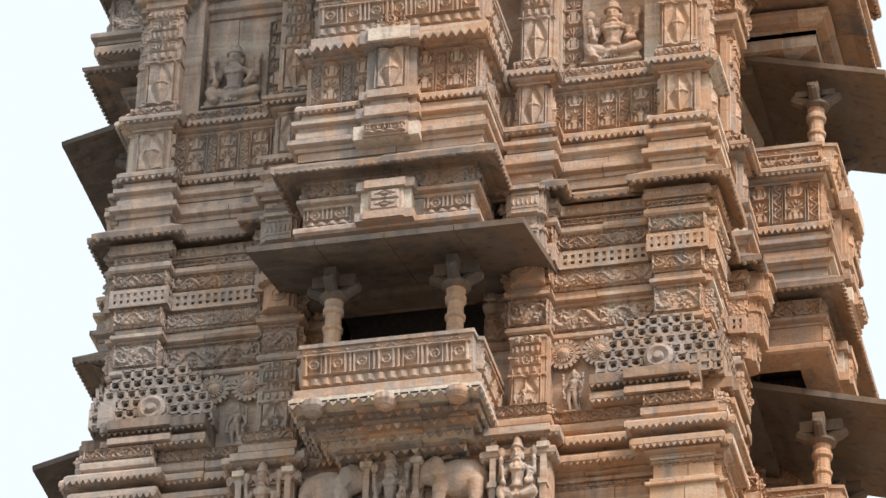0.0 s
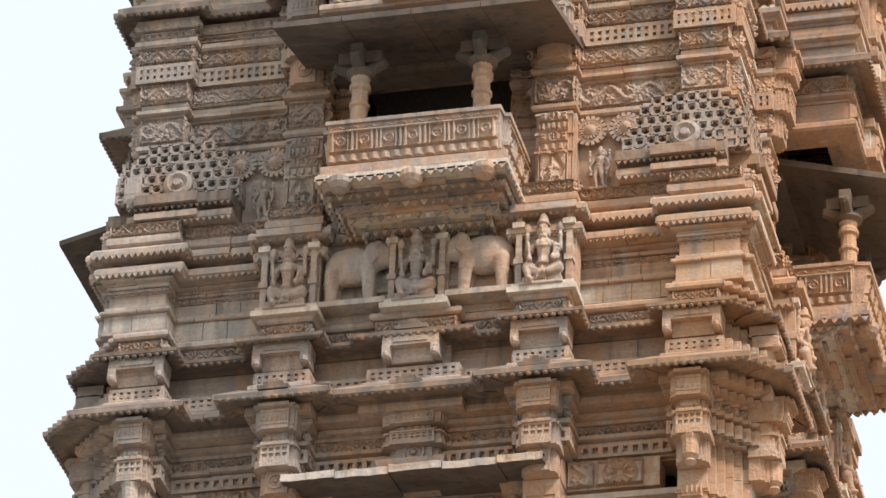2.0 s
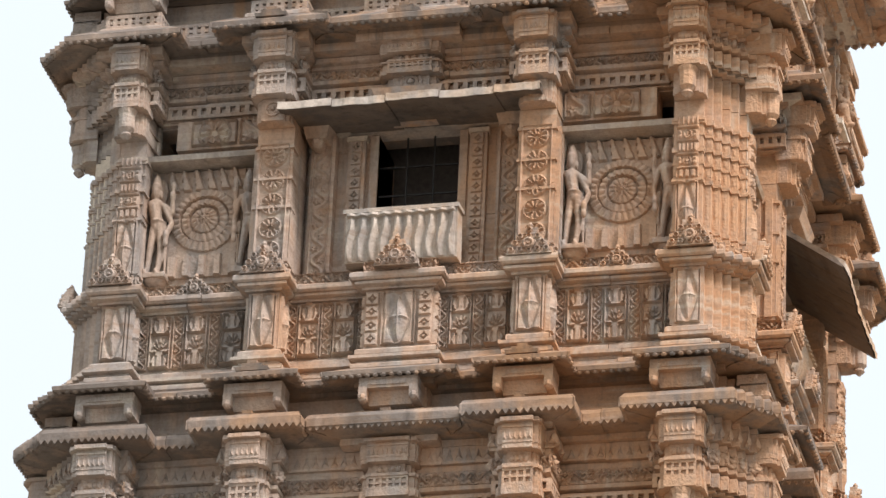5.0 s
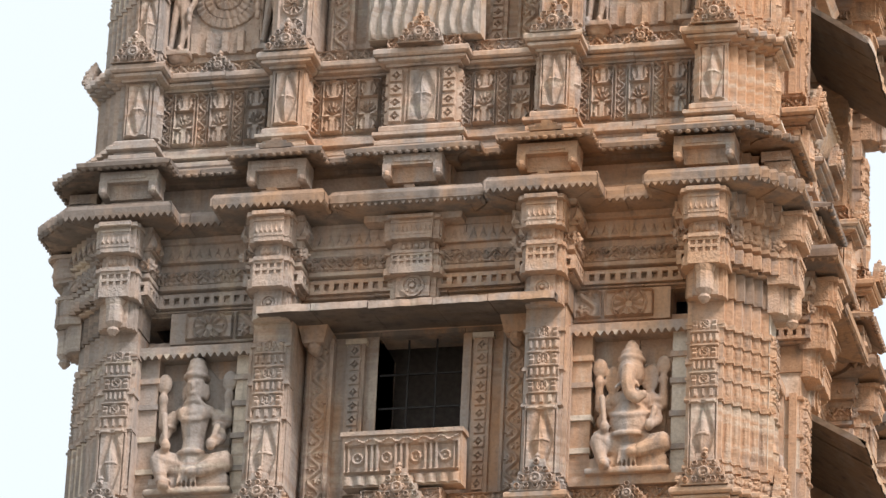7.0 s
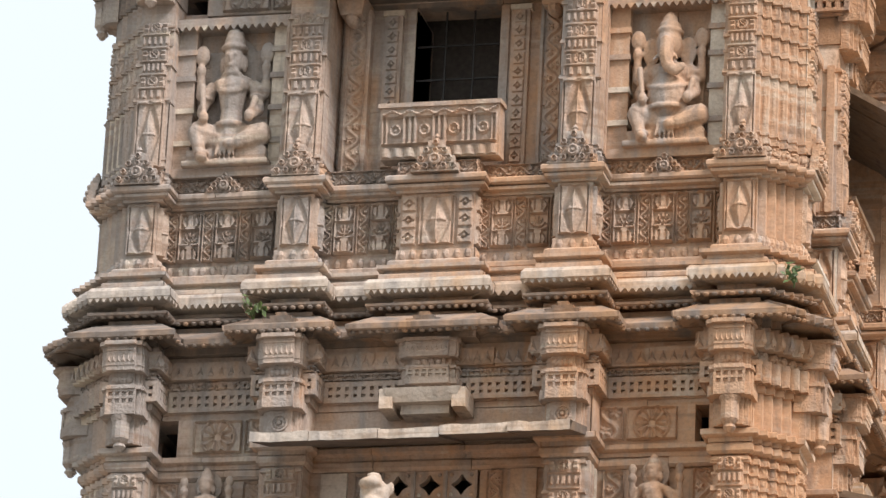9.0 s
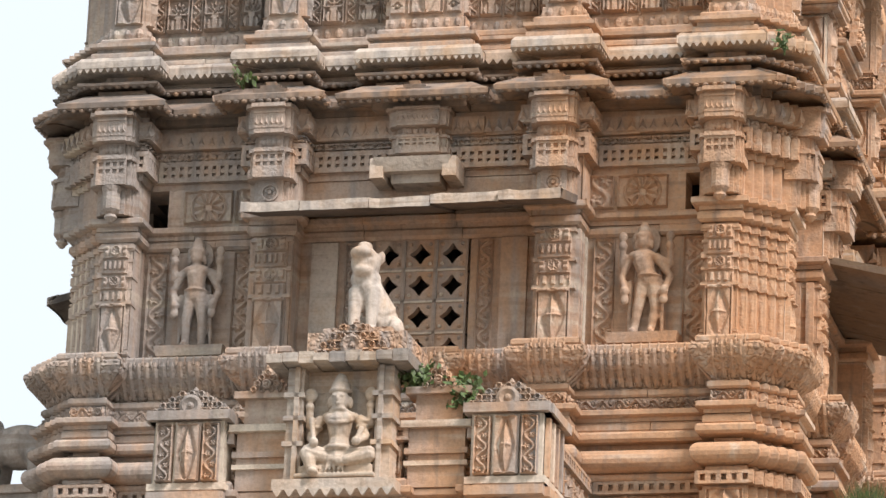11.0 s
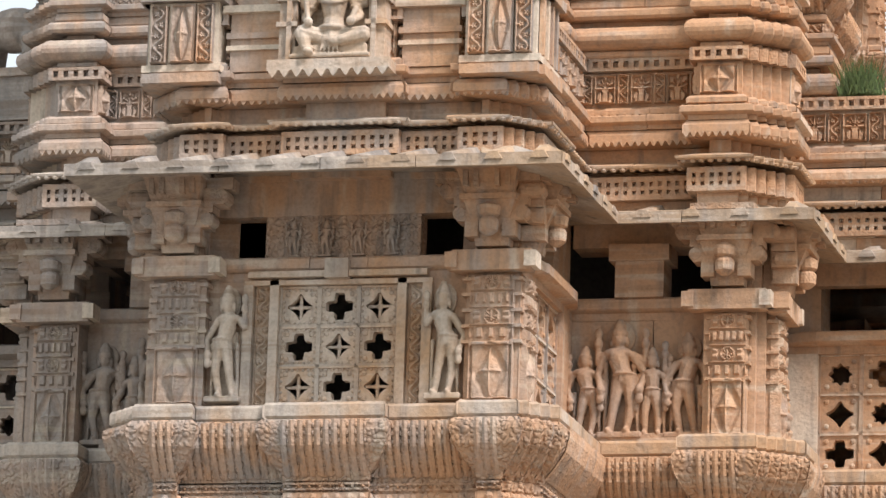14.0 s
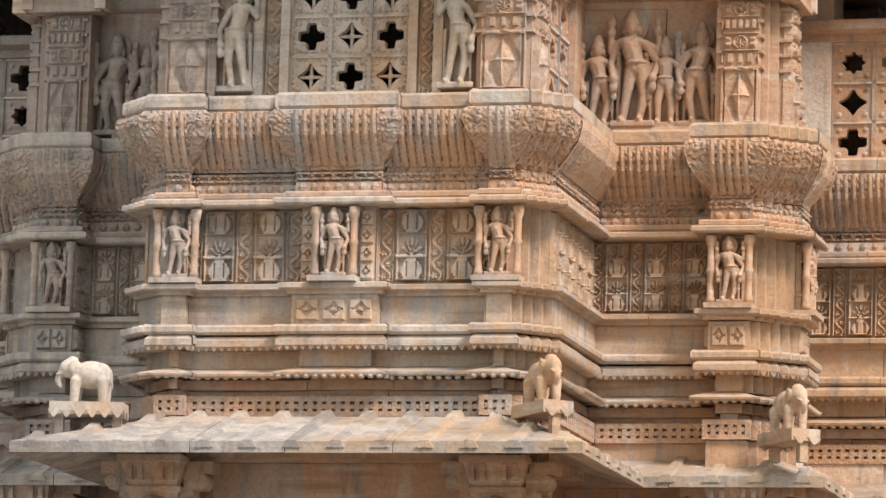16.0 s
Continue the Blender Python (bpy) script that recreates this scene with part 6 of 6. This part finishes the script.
# ---- storey 5: wheel reliefs with a dancer at either side ----
for s in (-1, 1):
    round_tower("wheel_relief", relief(rosette, 0.76, 1.16), tower, pose(s * 2.04, -2.9, 22.1), faces=(0, 1, 3))
    for q in (-0.46, 0.46):
        put("statue", STAND[0 if q > 0 else 1], s * 2.04 + q, -2.88, 22.06, 1.12, (0, 1, 3), flip=q > 0, wide=0.66)
        round_tower("corbel", Mesh().lathe([(0.07, 0), (0.12, 0.05), (0.13, 0.09)], 12).data("corbel", SAND, True), tower, pose(s * 2.04 + q, -2.92, 22.0))
    round_tower("awning", Mesh().box(-0.62, 0.62, -0.22, 0.05, 0, 0.05, 0.02).data("awning", SLATE), tower, pose(s * 2.04, -2.9, 23.27))
# panels between the capitals, with an open gap beside each pier
for z, h in ((14.77, 0.35), (19.07, 0.31), (23.45, 0.31)):
    for s in (-1, 1):
        round_tower("frieze_panel", Mesh().box(1.4, 2.36, -2.98, -2.7, 0, h).data("frieze_panel", SAND), tower, pose(0, 0, z) @ Matrix.Diagonal((s, 1, 1, 1)))
        round_tower("carved_panel", relief(circles, 0.46, h - 0.04), tower, pose(s * 1.98, -3.0, z + 0.02), faces=(0, 1, 3))
        round_tower("carved_panel", relief(vine, 0.26, h - 0.04), tower, pose(s * 1.6, -3.0, z + 0.02), faces=(0, 1, 3))
# bracket heads of the window hood
for z in (15.0, 23.58):
    m = Mesh().box(-0.3, 0.3, -0.3, 0.1, 0.08, 0.2, 0.05).box(-0.22, 0.22, -0.2, 0.1, 0, 0.1)
    for s in (-1, 1) if z < 16 else ():
        m.box(s * 0.33 - 0.06, s * 0.33 + 0.06, -0.32, 0.05, 0.02, 0.2)
    round_tower("bracket_block", m.data("bracket_block", PALE if z < 16 else SAND), tower, pose(0, -3.1 if z < 16 else -2.98, z))

# ---- storey 6: frieze of statues and elephants, balcony, pierced mounds ----
for k, x in enumerate((-1.28, 0, 1.28)):
    y = -3.34 if x else -3.28
    put("statue", SEAT, x, y, 25.46, 0.78, (0, 1, 3), label="carved seated statue in a niche between elephants", wide=0.72, tall=1.08)
    for q in (-0.25, 0.25):
        round_tower("colonnette", Mesh().box(-0.03, 0.03, -0.08, 0.06, 0, 0.86).box(-0.045, 0.045, -0.1, 0.06, 0.3, 0.36).box(-0.06, 0.06, -0.12, 0.06, 0.7, 0.76).box(-0.06, 0.06, -0.12, 0.06, 0.0, 0.06).data("colonnette", SAND), tower, pose(x + q, y, 25.46))
    round_tower("frieze_back", Mesh().box(-0.3, 0.3, -0.02, 0.2, 0, 0.86).box(-0.33, 0.33, -0.2, 0.2, 0.85, 0.93).box(-0.34, 0.34, -0.2, 0.2, -0.06, 0.0).data("frieze_back", SAND), tower, pose(x, y + 0.03, 25.46))
for x, f in ((-0.66, True), (0.66, False)):
    m = pose(x, -3.27, 25.56) @ Matrix.Diagonal(((-0.6 if f else 0.6), 0.46, 0.7, 1))
    round_tower("elephant_relief", ELEPHANT_RELIEF, tower, m, "carved elephant in high relief", faces=(0, 1, 3))
    round_tower("plinth", Mesh().box(-0.36, 0.36, -0.2, 0.1, 0, 0.06).data("plinth", PALE), tower, pose(x, -3.2, 25.5))
    round_tower("frieze_back", Mesh().box(-0.38, 0.38, -0.02, 0.2, 0, 0.9).data("frieze_back", SAND), tower, pose(x, -3.16, 25.42))
# small carvings on the piers of the pale course above the lowest eave
for a, u, n, ln in span(P1M, 0.0):
    if 0.25 < ln < 0.75:
        round_tower("carved_panel", relief(blocks, 0.2, ln - 0.04, PALE), tower, upright(a, u, n, ln / 2, 7.155, 0.012) @ pose(0, 0, 0, 0, 90, 0) @ pose(0, 0, -(ln - 0.04) / 2), faces=(0, 1, 3))


def mound(w, h):
    """A pierced gable in steps, made of small cells with star and cross holes, standing on a ledge."""
    m = Mesh()
    rng = random.Random(11)
    size = 0.115
    for i in range(round(h / size)):
        n = round(w * math.sqrt(max(0.12, 1 - 0.95 * (i * size / h) ** 1.4)) / size)
        for j in range(n):
            c = pierced(size, ("star", "cross", "round")[(i + j + int(rng.random() * 1.3)) % 3], 0.07, 16)
            dx, dy = (j + 0.5 - n / 2) * size, -0.09 - 0.012 * rng.random()
            m.add([(p[0] + dx, p[1] + dy, p[2] + (i + 0.5) * size) for p in c.v], c.f)
        m.box(-n * size / 2, n * size / 2, -0.02, 0.14, i * size, i * size + size)
    m.lathe([(0.15, 0), (0.15, 0.05), (0.11, 0.07), (0.06, 0.04), (0.04, 0.09)], 14, pose(0, -0.1, h * 0.28, 90))
    m.lathe([(0.05, 0), (0.07, 0.03), (0.02, 0.1)], 8, pose(0, 0.03, h))
    return m


# stepped ledges under the gables
for s in (-1, 1):
    for k, (z0, z1, o) in enumerate(((26.75, 26.83, 0.16), (26.83, 26.9, 0.08), (26.9, 27.02, 0.2))):
        lg = Mesh().box(1.95, 3.04, -3.12 - o, -2.8, z0, z1).box(2.3, 2.95, -3.17 - o, -2.8, z0 + 0.01, z1)
        if k != 1:
            teeth(lg, [(1.95, -3.12 - o), (3.04, -3.12 - o)], 0.0, z0 + 0.01)
        round_tower("ledge", lg.data("ledge", WEATHER_SHADE if k else SAND), tower, Matrix.Diagonal((s, 1, 1, 1)))
md = mound(1.27, 0.69).data("pierced_gable", GREYSTONE)
wheel = Mesh().lathe([(0.135, 0), (0.135, 0.03), (0.1, 0.03), (0.09, 0.01), (0.07, 0.015), (0.06, 0.05), (0.03, 0.07), (0.01, 0.08)], 20)
for i in range(18):
    for r, z1, t in ((0.15, 0.035, 0.018), (0.08, 0.045, 0.009)):
        wheel.box(r - 0.022, r + 0.022, -t, t, 0, z1, 0, pose(0, 0, 0, 0, 0, i * 20))
wheel = wheel.data("wheel_ornament", RELIEF)
for s in (-1, 1):
    round_tower("pierced_gable", md, tower, pose(s * 2.62, -3.08, 27.02) if s > 0 else pose(-2.55, -3.08, 27.02))
    for x in (1.62, 1.98):
        round_tower("wheel_ornament", wheel, tower, pose(s * x, -2.97, 27.5, 90), faces=(0, 1, 3))
    put("statue", STAND[0], s * 1.72, -2.95, 26.8, 0.5, (0, 1, 3))


def balcony(z_rail, z_slab, xoff, faces, under=True):
    """A balcony: floor on brackets, leaning parapet, two turned pillars and a broad slab for a roof."""
    y = -4.05 if faces == (0,) else -3.95
    m = Mesh().box(-0.92, 0.92, y - 0.05, -2.8, -0.62, -0.5).box(-0.86, 0.86, y + 0.02, -2.8, -0.5, -0.42)
    teeth(m, [(-0.92, -2.8), (-0.92, y - 0.05), (0.92, y - 0.05), (0.92, -2.8)], 0.02, -0.6, 0.09, 0.08)
    if under:
        for hw, o, z in ((0.9, 0.12, -0.73), (0.84, 0.28, -0.77), (0.76, 0.45, -0.81), (0.66, 0.63, -0.86), (0.54, 0.84, -0.91)):
            m.box(-hw, hw, y + o, -2.8, z, z + 0.075)
            m.box(-hw * 0.35, hw * 0.35, y + o - 0.07, -2.8, z + 0.004, z + 0.07)
            m.box(-hw * 0.9, -hw * 0.68, y + o - 0.04, -2.8, z + 0.006, z + 0.068).box(hw * 0.68, hw * 0.9, y + o - 0.04, -2.8, z + 0.006, z + 0.068)
            teeth(m, [(-hw, -2.8), (-hw, y + o), (hw, y + o), (hw, -2.8)], 0.0, z + 0.01, 0.09, 0.06)
        m.box(-0.96, 0.96, y - 0.08, -2.8, -0.68, -0.62)
        teeth(m, [(-0.96, -2.8), (-0.96, y - 0.08), (0.96, y - 0.08), (0.96, -2.8)], 0.0, -0.66, 0.1, 0.07)
    for x in (-0.72, 0, 0.72) if under else ():
        m.lathe([(0.03, -0.8), (0.09, -0.77), (0.12, -0.72), (0.12, -0.66)], 12, pose(x, y - 0.02, 0))
    P = pose(xoff, 0, z_rail)
    fl = round_tower("balcony_floor", m.data("balcony_floor", SAND), tower, P, faces=faces)
    fp = slanting(1.72, 0.42, RELIEF, rail_panel).data("parapet", RELIEF)
    round_tower("parapet", fp, tower, P @ pose(0, y + 0.1, -0.44, 7), faces=faces)
    sp = slanting(0.9 if faces == (0,) else 0.82, 0.42, RELIEF, rail_panel).data("parapet", RELIEF)
    for s in (-1, 1):
        round_tower("parapet", sp, tower, P @ pose(s * 0.76, y + (0.55 if faces == (0,) else 0.5), -0.44, 0, 0, 90 * s) @ pose(0, 0, 0, 7), faces=faces)
        top = z_slab - z_rail - 0.14
        pil = Mesh().box(-0.1, 0.1, -0.1, 0.1, -0.42, 0.06).box(-0.085, 0.085, -0.085, 0.085, 0.06, 0.12)
        pil.lathe([(0.09, 0.1), (0.085, 0.28), (0.105, 0.3), (0.105, 0.33), (0.085, 0.35), (0.08, 0.48), (0.11, 0.5), (0.11, 0.54), (0.09, 0.58), (0.1, 0.64)], 12)
        br = Mesh().lathe([(0.09, 0.63), (0.15, 0.67), (0.15, 0.7), (0.1, 0.72)], 14)
        for q in (0, 90, 180, 270):
            br.box(-0.06, 0.06, -0.22, 0, 0.8, max(0.82, top + 0.17), 0, pose(0, 0, 0, 0, 0, q)).limb((0, 0, 0.68), pose(0, 0, 0, 0, 0, q) @ Vector((0, -0.24, 0.8)), 0.075, 0.06, 8)
        # brackets coloured dark for the shade under the roof
        round_tower("bracket", br.data("bracket", SHADED_ROOF), tower, P @ pose(s * 0.62, y + 0.18, 0), faces=faces)
        round_tower("pillar", pil.data("pillar", ORN), tower, P @ pose(s * 0.62, y + 0.18, 0), faces=faces)
    hw = 1.40 if faces == (0,) else 0.98
    n = 4
    xs = [-hw + 2 * hw * i / n for i in range(n + 1)]
    out = y - (0.49 if faces == (0,) else 0.62)
    beam = Mesh().box(-hw + 0.1, hw - 0.1, -3.1, -2.85, 0.28, 0.4)
    # beam and slabs carry the shade of the roof's underside in their colour
    obs = round_tower("balcony_roof", beam.data("balcony_roof", SHADED_ROOF), tower, pose(xoff * 1.4, 0, z_slab), faces=faces)
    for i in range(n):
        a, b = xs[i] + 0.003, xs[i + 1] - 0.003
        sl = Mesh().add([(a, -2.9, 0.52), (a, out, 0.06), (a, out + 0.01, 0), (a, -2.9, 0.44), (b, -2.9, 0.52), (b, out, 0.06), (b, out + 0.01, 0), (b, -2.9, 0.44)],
                        [(0, 1, 2, 3), (7, 6, 5, 4), (0, 4, 5, 1), (1, 5, 6, 2), (2, 6, 7, 3), (3, 7, 4, 0)]).data("slab", SHADED_ROOF)
        for ob in obs:
            part("slab", sl, ob)


balcony(27.16, 28.06, 0.1, (0,))
balcony(27.16, 28.06, 0.28, (1,))
balcony(27.16, 28.06, 0.0, (2, 3))
balcony(31.43, 32.27, 0.08, (0,), False)
balcony(31.43, 32.27, 0.28, (1,), False)
balcony(31.43, 32.27, 0.0, (2, 3), False)

for s in (-1, 1):
    put("statue", SEAT, s * 2.04, -2.7, 31.12, 0.85, (0, 1, 3), label="weathered stone statue in a shallow niche")
    for q in (-0.44, 0.44):
        round_tower("carved_panel", relief(vase, 0.22, 1.2), tower, pose(s * 2.04 + q, -2.7, 31.1), faces=(0, 1, 3))

# ---- things that stand on the tower ----
EL = fused(elephant(0.37), "elephant_statue", PALE, 0.011)


def eave_elephant(m, label):
    ob = tagged(new("elephant_statue"), label, "statue", "elephants on the lower eave")
    ob.matrix_basis = m
    part("elephant", EL, ob, pose(0, 0, 0.1))
    slab = Mesh().box(-0.3, 0.3, -0.13, 0.13, 0.0, 0.1)
    teeth(slab, [(-0.3, 0.13), (-0.3, -0.13), (0.3, -0.13), (0.3, 0.13)], 0.01, 0.03, 0.09, 0.06)
    part("base_slab", slab.data("base_slab", PALE), ob)
    part("prop", Mesh().box(-0.27, -0.2, -0.035, 0.035, -0.17, 0).data("prop", PALE), ob)
    part("prop", Mesh().box(0.2, 0.27, -0.035, 0.035, -0.13, 0).data("prop", PALE), ob)


eave_elephant(pose(-1.86, -5.6, 6.22, 0, 0, 8), "ochre-stained stone elephant on a bracket slab above the eave")
eave_elephant(pose(1.86, -5.55, 6.22, 0, 0, 128), "grey stone elephant on a bracket slab above the eave")
eave_elephant(pose(3.5, -3.75, 6.22, 0, 0, 128), "grey stone elephant at the corner above the eave")
eave_elephant(pose(-3.5, -3.75, 6.22, 0, 0, 45), "grey stone elephant at the corner above the eave")
ls = tagged(new("lion_statue"), "pale cream stone lion sitting with an open mouth", "statue")
ls.matrix_basis = pose(0.0, -4.62, 13.15)
part("lion", fused(lion(0.84), "lion", PALE, 0.014), ls)
pe = tagged(new("elephant_statue"), "grey stone elephant on the parapet of a porch", "statue")
pe.matrix_basis = pose(-4.22, -1.25, 12.32, 0, 0, -5)
part("plinth", Mesh().box(-0.5, 0.5, -0.3, 0.3, 0, 0.2).box(-0.44, 0.44, -0.26, 0.26, 0.2, 0.42).box(-0.5, 0.5, -0.3, 0.3, 0.42, 0.5).data("plinth", GREYSTONE), pe)
part("elephant", fused(elephant(0.7), "elephant_statue", GREYSTONE, 0.02), pe, pose(0, 0, 0.5))


# ---- plants rooted in the joints ----
def plant(name, x, y, z, rx, rz, n, seed, label, blade=False):
    rng = random.Random(seed)
    ob = tagged(new(name), label, "plant")
    ob.matrix_basis = pose(x, y, z)
    st, lf = Mesh(), Mesh()
    for i in range(max(5, n // 8)):
        a = rng.uniform(0, 6.28)
        e = Vector((math.cos(a) * rx * rng.uniform(0.3, 1), math.sin(a) * 0.1 - 0.05, rz * rng.uniform(0.2, 1)))
        st.limb((0, 0.05, -0.05), e, 0.006, 0.002, 4)
    for i in range(n):
        c = Vector((rng.gauss(0, rx * 0.5), rng.gauss(-0.05, 0.08), rz * rng.uniform(0.0, 1)))
        u = Vector((rng.uniform(-1, 1), rng.uniform(-1, 1), rng.uniform(-1, 1))).normalized()
        w = u.orthogonal().normalized()
        if blade:
            h = rng.uniform(0.16, 0.42)
            b = Vector((c.x, c.y, 0))
            lean = Vector((rng.uniform(-0.5, 0.5), rng.uniform(-0.3, 0.3), 1)).normalized()
            lf.add([b, b + Vector((0.012, 0, 0)), b + lean * h], [(0, 1, 2)])
        else:
            s = rng.uniform(0.022, 0.045)
            lf.add([c - u * s, c - w * s * 0.6 + u * s * 0.1, c + u * s * 1.1 + Vector((0, 0, -0.01)), c + w * s * 0.6 + u * s * 0.1], [(0, 1, 2, 3)])
    part("stem", st.data("stem", LEAF), ob)
    part("leaves", lf.data("leaves", LEAF), ob, kind="stuff")


plant("creeper", 0.55, -4.9, 12.62, 0.22, 0.2, 220, 1, "green leafy creeper growing from the parapet joints")
plant("creeper", 0.95, -4.9, 12.42, 0.16, 0.3, 200, 2, "green leafy creeper hanging beside a small shrine")
plant("grass_tuft", 3.75, -1.42, 12.32, 0.17, 0.3, 420, 3, "tuft of dry green grass on the porch roof", True)
plant("weed", 3.3, -3.55, 16.02, 0.08, 0.1, 40, 4, "small green weed in a cornice joint")
plant("weed", -1.55, -3.6, 15.9, 0.08, 0.08, 30, 5, "small green weed in a cornice joint")
